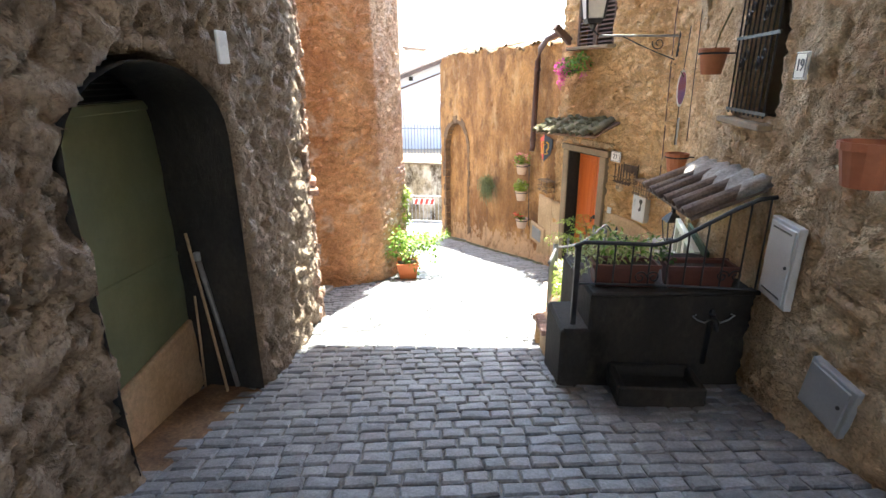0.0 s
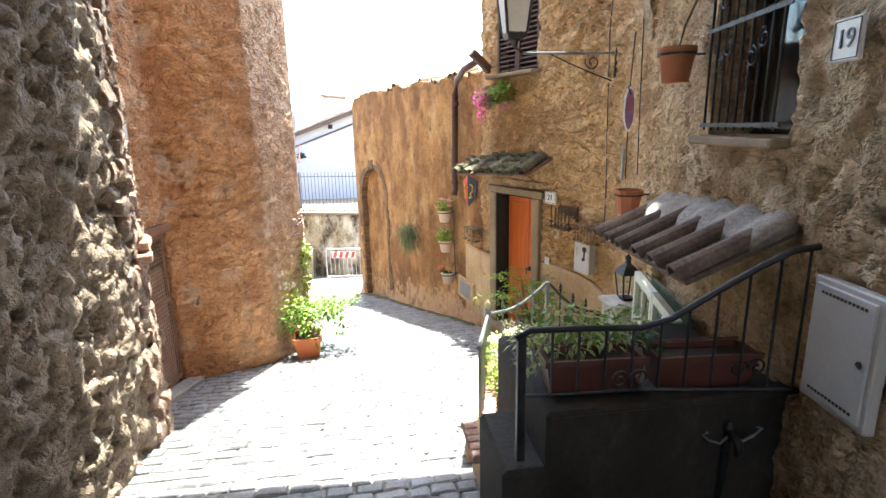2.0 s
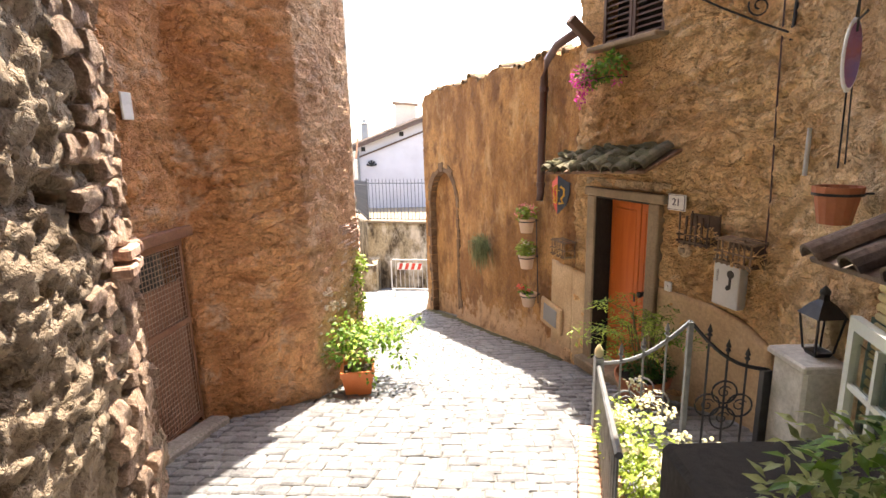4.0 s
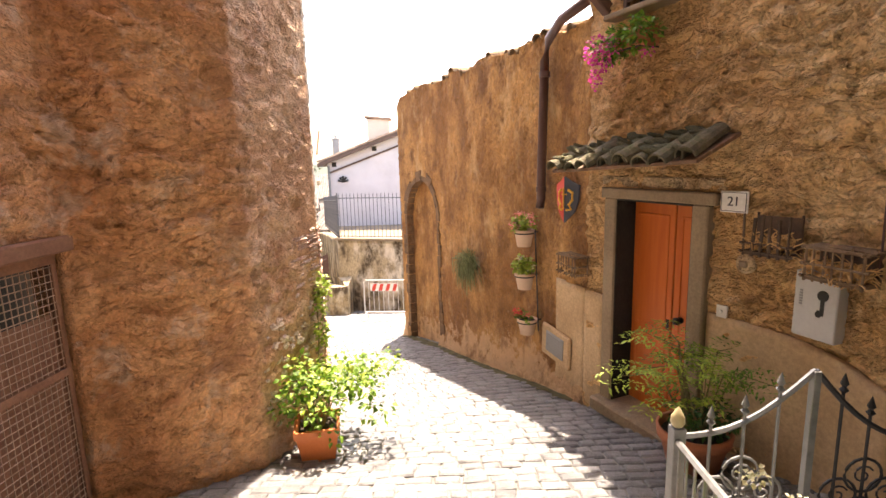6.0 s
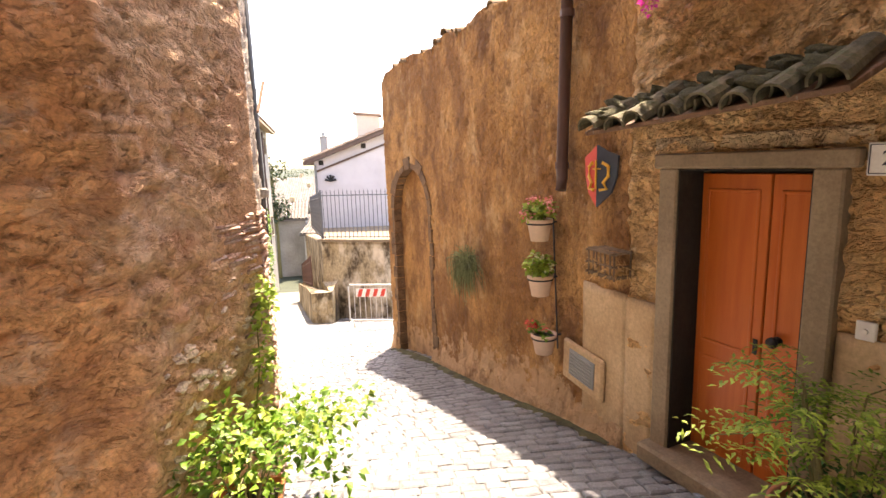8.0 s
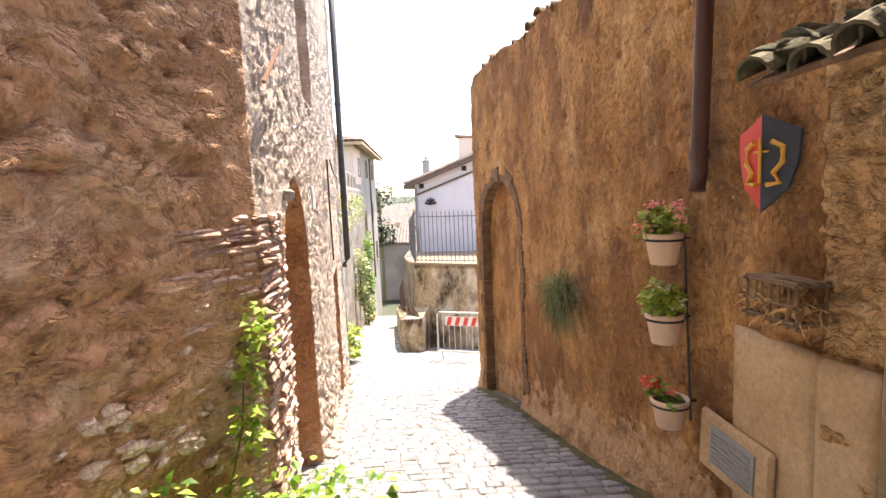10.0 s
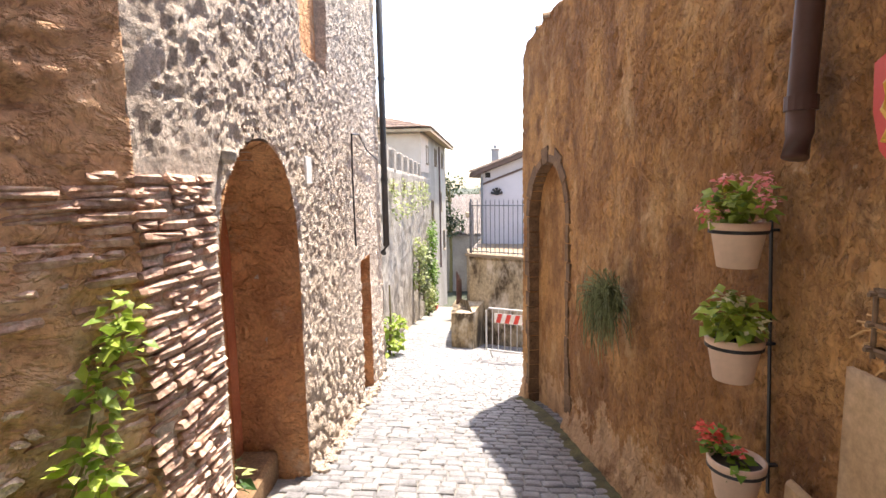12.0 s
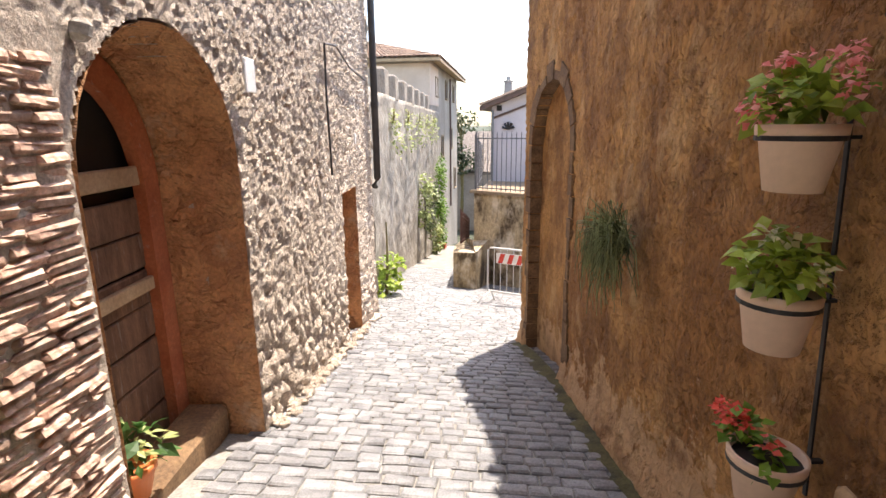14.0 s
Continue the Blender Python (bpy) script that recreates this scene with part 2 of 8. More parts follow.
BEIGE_POT = surface("beige_pot", (0.66, 0.46, 0.33), (0.74, 0.54, 0.40), 3.0, 25, 0.6, 0.08, 0.002)
# darker copy of terracotta, with the landing's shade in its colour
SHADE_TERRACOTTA = surface("dark_brown_planter", (0.10, 0.038, 0.028), (0.15, 0.06, 0.044), 4.0, 50, 0.55, 0.1, 0.002)
MOSS_TILE = surface("mossy_tile", (0.07, 0.07, 0.04), (0.21, 0.17, 0.11), 7.0, 40, 0.92, 0.8, 0.012, vary=0.25, spots=[((0.09, 0.10, 0.04), 9.0, 0.42)])
LANE_TILE = surface("weathered_lane_tile", (0.22, 0.14, 0.075), (0.40, 0.28, 0.17), 7.0, 40, 0.92, 0.7, 0.012, vary=0.25, spots=[((0.13, 0.11, 0.06), 9.0, 0.38)])
GREY_TILE = surface("grey_brown_tile", (0.10, 0.073, 0.058), (0.19, 0.145, 0.118), 6.0, 50, 0.9, 0.5, 0.008, vary=0.2)
ROOF_TILE = surface("roof_tile", (0.24, 0.15, 0.105), (0.37, 0.27, 0.20), 3.0, 30, 0.9, 0.5, 0.01, vary=0.25, island=True)
DOOR_ORANGE = surface("orange_varnish", (0.55, 0.115, 0.02), (0.66, 0.17, 0.035), 1.5, 40, 0.42, 0.12, 0.003, stretch=(8, 8, 0.6))
OLD_WOOD = surface("old_brown_wood", (0.13, 0.07, 0.042), (0.27, 0.155, 0.095), 2.0, 40, 0.85, 0.5, 0.006, stretch=(6, 6, 0.8), spots=[((0.36, 0.33, 0.30), 5.0, 0.33)])
PALE_WOOD = surface("pale_wood", (0.40, 0.27, 0.155), (0.54, 0.40, 0.25), 2.0, 40, 0.8, 0.3, 0.004)
STICK = surface("dry_stick", (0.14, 0.09, 0.052), (0.27, 0.18, 0.11), 9.0, 60, 0.9, 0.3, 0.003)
DARK_STICK = surface("dark_stick", (0.07, 0.045, 0.03), (0.13, 0.085, 0.055), 9.0, 60, 0.9, 0.3, 0.003)
PEPERINO = surface("grey_brown_stone", (0.22, 0.16, 0.10), (0.33, 0.25, 0.165), 3.0, 40, 0.85, 0.3, 0.006)
BROWN_STONE = surface("dark_brown_stone", (0.13, 0.075, 0.04), (0.26, 0.16, 0.085), 5.0, 40, 0.9, 0.6, 0.012)
GREY_MORTAR = surface("grey_mortar", (0.28, 0.25, 0.22), (0.40, 0.37, 0.33), 4.0, 40, 0.9, 0.5, 0.01)
IRON = surface("dark_wrought_iron", (0.03, 0.031, 0.034), (0.06, 0.06, 0.062), 8.0, 60, 0.5, 0.2, 0.002, metal=0.6)
GREY_IRON = surface("grey_painted_iron", (0.17, 0.175, 0.18), (0.27, 0.275, 0.28), 8.0, 60, 0.45, 0.1, 0.002, metal=0.3)
RUST = surface("rusty_brown_steel", (0.22, 0.10, 0.06), (0.32, 0.165, 0.10), 4.0, 50, 0.75, 0.3, 0.003)
WIRE = surface("dusty_wire", (0.36, 0.23, 0.16), (0.48, 0.34, 0.25), 6.0, 50, 0.7, 0.1, 0.001)
BROWN_PIPE = surface("brown_painted_pipe", (0.085, 0.045, 0.04), (0.12, 0.065, 0.055), 5.0, 60, 0.45, 0.1, 0.002)
DARK_PIPE = surface("dark_pipe", (0.04, 0.038, 0.036), (0.07, 0.065, 0.06), 5.0, 60, 0.5, 0.1, 0.002)
WHITE_METAL = surface("grey_white_enamel", (0.50, 0.51, 0.50), (0.58, 0.58, 0.57), 2.0, 50, 0.5, 0.05, 0.002)
GREY_METAL = surface("grey_painted_metal", (0.27, 0.28, 0.28), (0.33, 0.34, 0.34), 2.0, 50, 0.55, 0.05, 0.002)
SCREEN_PAINT = surface("pale_green_white_paint", (0.55, 0.60, 0.54), (0.64, 0.68, 0.62), 2.0, 50, 0.5, 0.05, 0.002)
GREEN_PAINT = surface("faded_green_paint", (0.15, 0.17, 0.085), (0.22, 0.25, 0.135), 1.4, 30, 0.7, 0.2, 0.004)
WHITE_TILE = surface("white_glazed_tile", (0.78, 0.78, 0.76), (0.84, 0.84, 0.82), 3.0, 50, 0.3, 0.03, 0.001)
INK = surface("dark_blue_ink", (0.02, 0.025, 0.05), (0.03, 0.035, 0.07), 3.0, 50, 0.4, 0.0)
BLACK = surface("black_paint", (0.015, 0.015, 0.016), (0.03, 0.03, 0.03), 3.0, 50, 0.5, 0.1, 0.002)
# near-black for sheets that stand in for the unlit space behind openings
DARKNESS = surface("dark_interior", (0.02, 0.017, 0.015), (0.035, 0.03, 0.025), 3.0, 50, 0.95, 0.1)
WHITE_PAINT = surface("white_wash", (0.70, 0.69, 0.67), (0.80, 0.79, 0.77), 1.5, 30, 0.85, 0.2, 0.004)
OLD_LIMEWASH = surface("weathered_limewash", (0.42, 0.41, 0.375), (0.60, 0.59, 0.55), 4.0, 30, 0.9, 0.3, 0.006, spots=[((0.30, 0.28, 0.23), 5.0, 0.34)])
LILAC_WALL = surface("pale_lilac_render", (0.55, 0.505, 0.515), (0.64, 0.595, 0.605), 0.8, 20, 0.9, 0.2, 0.005)
STAINED = surface("stained_retaining_wall", (0.33, 0.235, 0.12), (0.50, 0.40, 0.26), 0.9, 20, 0.92, 0.5, 0.01, spots=[((0.68, 0.60, 0.48), 1.7, 0.44), ((0.08, 0.055, 0.03), 1.9, 0.47)], stretch=(1, 1, 0.6))
RED_PAINT = surface("red_paint", (0.60, 0.05, 0.03), (0.68, 0.07, 0.05), 4.0, 50, 0.45, 0.05, 0.001)
BLUE_PAINT = surface("blue_paint", (0.04, 0.055, 0.08), (0.07, 0.09, 0.12), 4.0, 50, 0.45, 0.05, 0.001)
GOLD_PAINT = surface("yellow_paint", (0.70, 0.38, 0.04), (0.78, 0.46, 0.08), 4.0, 50, 0.45, 0.05, 0.001)
SHUTTER = surface("dark_brown_shutter", (0.09, 0.05, 0.035), (0.14, 0.08, 0.055), 3.0, 50, 0.6, 0.2, 0.003)
SOIL = surface("potting_soil", (0.03, 0.022, 0.015), (0.07, 0.05, 0.035), 20.0, 80, 0.95, 0.8, 0.01)
BARK = surface("green_brown_stem", (0.14, 0.12, 0.05), (0.22, 0.19, 0.08), 9.0, 60, 0.85, 0.3, 0.003)
LEAF = leaf_material("fresh_leaf", (0.05, 0.12, 0.015), (0.16, 0.30, 0.035))
LEAF_PALE = leaf_material("yellow_green_leaf", (0.14, 0.24, 0.03), (0.34, 0.44, 0.07))
LEAF_DARK = leaf_material("dark_leaf", (0.02, 0.06, 0.015), (0.06, 0.14, 0.03))
LEAF_GREY = leaf_material("grey_green_leaf", (0.23, 0.28, 0.10), (0.43, 0.48, 0.20))
LEAF_CAPER = leaf_material("caper_green", (0.09, 0.12, 0.05), (0.27, 0.32, 0.15))
LEAF_FAR = leaf_material("far_foliage", (0.025, 0.045, 0.02), (0.06, 0.085, 0.04))
PINK = leaf_material("salmon_pink_petal", (0.80, 0.17, 0.17), (0.90, 0.38, 0.36))
MAGENTA = leaf_material("magenta_petal", (0.55, 0.03, 0.25), (0.70, 0.08, 0.38))
RED_PETAL = leaf_material("red_petal", (0.65, 0.05, 0.03), (0.75, 0.14, 0.10))
CREAM = leaf_material("cream_petal", (0.56, 0.55, 0.30), (0.74, 0.71, 0.50))


def glass_material():
    m, nodes, links, bsdf = material("clear_glass")
    bsdf.inputs["Base Color"].default_value = (0.9, 0.93, 0.93, 1)
    bsdf.inputs["Roughness"].default_value = 0.05
    bsdf.inputs["Transmission Weight"].default_value = 1.0
    bsdf.inputs["IOR"].default_value = 1.2
    return m


GLASS = glass_material()

# ---- building helpers ----
def thing(name, label, category, at=(0, 0, 0), rz=0.0, group=""):
    e = new(name)
    e.empty_display_size = 0.1
    e.matrix_world = pose(*at, 0, 0, rz)
    return tagged(e, label, category, group)


STUFF = {"leaves", "pale_leaves", "young_leaves", "light_leaves", "low_leaves", "climbing_leaves", "flowers", "blades", "straw", "fronds", "stems", "vent_slots", "label_bars", "roof_tiles", "sprigs"}


def part(name, bm, mat_, parent=None, label="", smooth=False):
    """Links a bmesh as one mesh object, under a thing or on its own."""
    bmesh.ops.recalc_face_normals(bm, faces=bm.faces)
    me = bpy.data.meshes.new(name)
    bm.to_mesh(me)
    bm.free()
    for p in me.polygons:
        p.use_smooth = smooth
    me.materials.append(mat_)
    ob = new(name, me)
    if parent is not None:
        ob.parent = parent
    if label:
        ob["label"] = label
    if name in STUFF:
        ob["kind"] = "stuff"
    return ob


def box(bm, c, size, turn=None, bevel=0.0):
    m = Matrix.Translation(c) @ (turn if turn is not None else Matrix()) @ Matrix.Diagonal((*size, 1))
    made = bmesh.ops.create_cube(bm, size=1.0, matrix=m)
    if bevel:
        edges = {e for v in made["verts"] for e in v.link_edges}
        bmesh.ops.bevel(bm, geom=list(edges), offset=bevel, segments=1, affect="EDGES")
    return bm


def boxed(*a, **k):
    return box(bmesh.new(), *a, **k)


def tube(bm, pts, r, seg=8, r_end=None):
    """A tube along points, tapering to r_end."""
    pts = [Vector(p) for p in pts]
    rings = []
    for i, p in enumerate(pts):
        d = (pts[min(i + 1, len(pts) - 1)] - pts[max(i - 1, 0)]).normalized()
        u = d.orthogonal().normalized() if abs(d.z) > 0.95 else d.cross(Vector((0, 0, 1))).normalized()
        w = d.cross(u)
        rad = r if r_end is None else r + (r_end - r) * i / (len(pts) - 1)
        rings.append([bm.verts.new(p + rad * (math.cos(a) * u + math.sin(a) * w)) for a in [2 * math.pi * k / seg for k in range(seg)]])
    for a, b in zip(rings, rings[1:]):
        for k in range(seg):
            bm.faces.new((a[k], a[(k + 1) % seg], b[(k + 1) % seg], b[k]))
    bm.faces.new(rings[0][::-1])
    bm.faces.new(rings[-1])
    return bm


def tubed(*a, **k):
    return tube(bmesh.new(), *a, **k)


def lathe(profile, seg=20, m=None, flutes=0):
    """A turned body from (radius, height) pairs."""
    bm = bmesh.new()
    rings = []
    for r, z in profile:
        ring = []
        for k in range(seg):
            rr = r * (1 - 0.035 * (k % 2)) if flutes else r
            p = Vector((rr * math.cos(2 * math.pi * k / seg), rr * math.sin(2 * math.pi * k / seg), z))
            ring.append(bm.verts.new(m @ p if m is not None else p))
        rings.append(ring)
    for a, b in zip(rings, rings[1:]):
        for k in range(seg):
            bm.faces.new((a[k], a[(k + 1) % seg], b[(k + 1) % seg], b[k]))
    if profile[0][0] > 1e-4:
        bm.faces.new(rings[0][::-1])
    if profile[-1][0] > 1e-4:
        bm.faces.new(rings[-1])
    return bm


def add_leaf(bm, p, direction, up, length, width):
    """One folded leaf of six faces."""
    d, u = direction.normalized(), up
    s = d.cross(u)
    s = s.normalized() if s.length > 1e-4 else d.orthogonal().normalized()
    n = s.cross(d)
    a = bm.verts.new(p)
    b = bm.verts.new(p + d * length * 0.45 + s * width * 0.5 + n * width * 0.12)
    c = bm.verts.new(p + d * length * 0.45 - s * width * 0.5 + n * width * 0.12)
    e = bm.verts.new(p + d * length - n * length * 0.15)
    f = bm.verts.new(p + d * length * 0.5)
    for q in ((a, f, b), (b, f, e), (a, c, f), (c, e, f)):
        bm.faces.new(q)


def foliage(centres, count, size, rng, flat=0.6, aspect=0.6):
    """Leaves scattered round (x, y, z, rx, ry, rz) clumps, pointing outwards."""
    bm = bmesh.new()
    weights = [c[3] * c[4] * c[5] for c in centres]
    for _ in range(count):
        c = rng.choices(centres, weights)[0]
        v = Vector((rng.gauss(0, 1), rng.gauss(0, 1), rng.gauss(0, 1)))
        v = v.normalized() * (rng.random() ** 0.45)
        p = Vector((c[0] + v.x * c[3], c[1] + v.y * c[4], c[2] + v.z * c[5]))
        d = Vector((v.x + rng.gauss(0, 0.5), v.y + rng.gauss(0, 0.5), v.z * (1 - flat) + rng.gauss(0, 0.4) - 0.15))
        up = Vector((rng.gauss(0, 0.4), rng.gauss(0, 0.4), 1)).normalized()
        l = size * rng.uniform(0.6, 1.25)
        add_leaf(bm, p, d if d.length > 0.01 else Vector((1, 0, 0)), up, l, l * aspect)
    return bm


def ground_z(y):
    """Height of the sloping street."""
    if y < 52:
        return -0.2 * y
    return max(-10.4 - 0.03 * (y - 52), -12.0)


class Path:
    """A wall's line in plan, walked so that its face looks to the side given (1: right-hand, -1: left-hand)."""

    def __init__(self, pts, side):
        self.p = [Vector(q) for q in pts]
        self.side = side
        self.s = [0.0]
        for a, b in zip(self.p, self.p[1:]):
            self.s.append(self.s[-1] + (b - a).length)

    def at(self, s):
        i = 0
        while i < len(self.p) - 2 and self.s[i + 1] < s:
            i += 1
        d = (self.p[i + 1] - self.p[i]).normalized()
        return self.p[i] + d * (s - self.s[i]), d

    def normal(self, s, blur=0.12):
        _, a = self.at(max(s - blur, 0))
        _, b = self.at(min(s + blur, self.s[-1]))
        d = (a + b).normalized()
        return Vector((d.y, -d.x)) * self.side

    def of_y(self, y):
        for i in range(len(self.p) - 1):
            a, b = self.p[i].y, self.p[i + 1].y
            if min(a, b) - 1e-4 <= y <= max(a, b) + 1e-4 and a != b:
                return self.s[i] + (y - a) / (b - a) * (self.s[i + 1] - self.s[i])
        raise ValueError(y)

    def place(self, y, z, out=0.0):
        """World point on the face at plan ordinate y, height z, standing out by out."""
        s = self.of_y(y)
        q, _ = self.at(s)
        n = self.normal(s)
        return Vector((q.x + n.x * out, q.y + n.y * out, z))

    def turn(self, y):
        """Rotation in degrees that turns a thing facing -y so that it faces out of the wall."""
        n = self.normal(self.of_y(y))
        return math.degrees(math.atan2(n.x, -n.y))


def rough_relief(amount, cell, pits=0.0):
    def f(p):
        h = noise.noise(p * 1.1) * 0.9 + noise.noise(p * 3.3 + Vector((7, 1, 3))) * 0.6
        q = p / cell + Vector((noise.noise(p * 4), noise.noise(p * 4 + Vector((5, 5, 5))), 0)) * 0.5
        d = noise.voronoi(q)[0]
        h += 1.5 * (0.45 - d[0])
        if pits:
            h -= pits * max(0.0, noise.noise(p * 6.5 + Vector((3, 9, 2))) - 0.15) * 4
        return amount * h
    return f


def plaster_relief(amount, ledges=1.0, swell=0.7):
    """Flaking plaster: soft swells, broken horizontal ledges and small pits."""
    def f(p):
        w = noise.noise(p * 2.2)
        h = swell * noise.noise(p * 0.9) + 0.3 * noise.noise(p * 4.5)
        q = Vector((p.x * 4.5 + w, p.y * 4.5, p.z * 13 + 2.0 * w))
        e = noise.noise(q)
        h += ledges * 0.8 * max(0.0, min(1.0, e * 4))
        h += 0.3 * noise.noise(p * 13) + 0.3 * noise.noise(p * 27)
        crack = abs(noise.noise(Vector((p.x * 2.6, p.y * 2.6, p.z * 6.5)) + Vector((w, w, 7))))
        h -= 1.1 * max(0.0, 1 - crack / 0.05)
        h -= 1.4 * max(0.0, noise.noise(p * 9 + Vector((4, 4, 4))) - 0.3)
        return amount * h
    return f


def knobbly_relief(amount, cell):
    """Knobbly tufa: domed lumps with deep holes between them."""
    def f(p):
        w = Vector((noise.noise(p * 5), noise.noise(p * 5 + Vector((9, 0, 0))), noise.noise(p * 5 + Vector((0, 9, 0))))) * 0.35
        d = noise.voronoi(p / cell + w)[0]
        d2 = noise.voronoi(p / (cell * 0.45) + w)[0]
        s = 0.15 / cell
        h = 0.9 * noise.noise(p * 1.2) + 0.8 * noise.noise(p * 4.1 * s) + 0.6 * noise.noise(p * 9.3 * s) + 0.35 * noise.noise(p * 19 * s)
        h += 0.9 * min(d[1] - d[0], 0.45) + 0.4 * min(d2[1] - d2[0], 0.45)
        h -= 3.2 * max(0.0, noise.noise(p * 6.5 * s + Vector((3, 9, 2))) - 0.22) + 2.0 * max(0.0, noise.noise(p * 13 * s + Vector((1, 1, 2))) - 0.25)
        return amount * (h - 0.35)
    return f


def top_of(o, s):
    half = (o["s1"] - o["s0"]) / 2
    k = max(0.0, 1 - ((s - o["s0"] - half) / half) ** 2)
    return o["z1"] + o.get("rise", 0.0) * math.sqrt(k)


def wall(name, path, foot, head, mat_, label, relief=None, openings=(), thick=0.5, cell=0.06, category="wall", lip=None, fine=None, smooth=True):
    """A thick wall along a path with rough face, openings through it and a closed back."""
    length = path.s[-1]
    zlo = min(foot(path.at(length * k / 20)[0]) for k in range(21)) - 0.3
    zhi = max(head(path.at(length * k / 20)[0]) for k in range(21))
    if fine:
        # close spacing only along the stretch that is passed near by, and up to head height
        a, b = sorted((path.of_y(fine[0]), path.of_y(fine[1])))
        ss = list(np.arange(0, a, cell * 3)) + list(np.arange(a, b, cell)) + list(np.arange(b, length, cell * 3)) + [length]
        zs = list(np.arange(zlo, min(fine[2], zhi), cell)) + list(np.arange(min(fine[2], zhi), zhi, cell * 3)) + [zhi]
    else:
        ss = list(np.linspace(0, length, max(2, int(length / cell) + 1)))
        zs = list(np.linspace(zlo, zhi, max(2, int((zhi - zlo) / cell) + 1)))

    def snap(values, v):
        k = min(range(len(values)), key=lambda i: abs(values[i] - v))
        values[k] = v
    for s in path.s[1:-1]:
        snap(ss, s)
    for o in openings:
        snap(ss, o["s0"]), snap(ss, o["s1"]), snap(zs, o["z0"])
        snap(zs, o["z1"])
    ss.sort(), zs.sort()
    verts, back, front_z = [], [], []
    tops = [{} for _ in ss]
    for i, s in enumerate(ss):
        for k, o in enumerate(openings):
            if o["s0"] - 1e-6 <= s <= o["s1"] + 1e-6:
                t = top_of(o, s)
                tops[i][k] = (t, min(range(len(zs)), key=lambda j: abs(zs[j] - t)))
    for i, s in enumerate(ss):
        q, _ = path.at(s)
        n = path.normal(s)
        lo, hi = foot(q) - 0.25, head(q)
        for j, z in enumerate(zs):
            for t, row in tops[i].values():
                if row == j:
                    z = t
            z = min(max(z, lo), hi)
            p = Vector((q.x, q.y, z))
            h = relief(p) if relief else 0.0
            if lip:
                h += lip(p)
            verts.append((q.x + n.x * h, q.y + n.y * h, z))
            back.append((q.x - n.x * thick, q.y - n.y * thick, z))
    nz, faces, edges = len(zs), [], {}
    for i in range(len(ss) - 1):
        sc = (ss[i] + ss[i + 1]) / 2
        for j in range(nz - 1):
            a, b, c, d = i * nz + j, (i + 1) * nz + j, (i + 1) * nz + j + 1, i * nz + j + 1
            if abs(verts[a][2] - verts[d][2]) < 1e-4 and abs(verts[b][2] - verts[c][2]) < 1e-4:
                continue
            zc = (zs[j] + zs[j + 1]) / 2
            hole = False
            for k, o in enumerate(openings):
                if o["s0"] < sc < o["s1"] and zc > o["z0"]:
                    rows = [tops[m][k][1] for m in (i, i + 1) if k in tops[m]]
                    hole = hole or j < min(rows) or (j < max(rows) and zc < top_of(o, sc))
            if not hole:
                faces.append((a, b, c, d) if path.side > 0 else (d, c, b, a))
    for f in faces:
        for u, v in zip(f, f[1:] + f[:1]):
            edges[(u, v)] = True
    N = len(verts)
    allf = list(faces) + [tuple(v + N for v in f[::-1]) for f in faces]
    allf += [(v, u, u + N, v + N) for (u, v) in edges if (v, u) not in edges]
    me = bpy.data.meshes.new(name)
    me.from_pydata(verts + back, [], allf)
    me.validate()
    bm = bmesh.new()
    bm.from_mesh(me)
    bmesh.ops.remove_doubles(bm, verts=bm.verts, dist=0.0005)
    loose = [v for v in bm.verts if not v.link_faces]
    bmesh.ops.delete(bm, geom=loose, context="VERTS")
    bpy.data.meshes.remove(me)
    ob = part(name, bm, mat_, smooth=smooth)
    return tagged(ob, label, category, kind="structure")


def opening(path, y0, y1, z0, z1, rise=0.0):
    a, b = sorted((path.of_y(y0), path.of_y(y1)))
    return {"s0": a, "s1": b, "z0": z0, "z1": z1, "rise": rise}

# ---- ground ----
def make_ground():
    ys = list(np.arange(-14, 52.5, 1.0)) + [56, 60, 68, 80, 120, 250, 600, 2500, 6000]
    xs = [-6000, -2500, -600, -200, -60, -25, -12, -6, -3, 0, 3, 6, 12, 25, 60, 200, 600, 2500, 6000]
    verts, faces = [], []
    for y in ys:
        for x in xs:
            verts.append((x, y, ground_z(y) - 0.025))
    n = len(xs)
    for j in range(len(ys) - 1):
        for i in range(n - 1):
            faces.append((j * n + i, j * n + i + 1, (j + 1) * n + i + 1, (j + 1) * n + i))
    me = bpy.data.meshes.new("ground")
    me.from_pydata(verts, [], faces)
    me.materials.append(MORTAR)
    me.materials.append(EARTH)
    for f in me.polygons:
        f.material_index = 1 if f.center.y > 45 or abs(f.center.x) > 9 else 0
    return tagged(new("ground", me), "sandy mortar bed and earth of the sloping village lane", "ground", kind="structure")


make_ground()

# ---- wall lines ----
PASSAGE = Path([(-1.85, -4.0), (-1.72, 2.0), (-1.42, 3.7), (-1.42, 5.1), (-1.52, 5.85), (-1.68, 6.22), (-2.0, 6.42)], 1)
TOWER_LINE = Path([(-2.0, 6.42), (-1.91, 7.42), (-1.6, 7.62), (-1.02, 8.08), (-0.87, 8.6), (-0.69, 9.24)], 1)
ALLEY_LEFT = Path([(-0.69, 9.24), (-0.71, 9.42), (-0.83, 9.85), (-1.27, 11.25), (-2.10, 14.1), (-2.36, 15.0), (-2.64, 16.1)], 1)
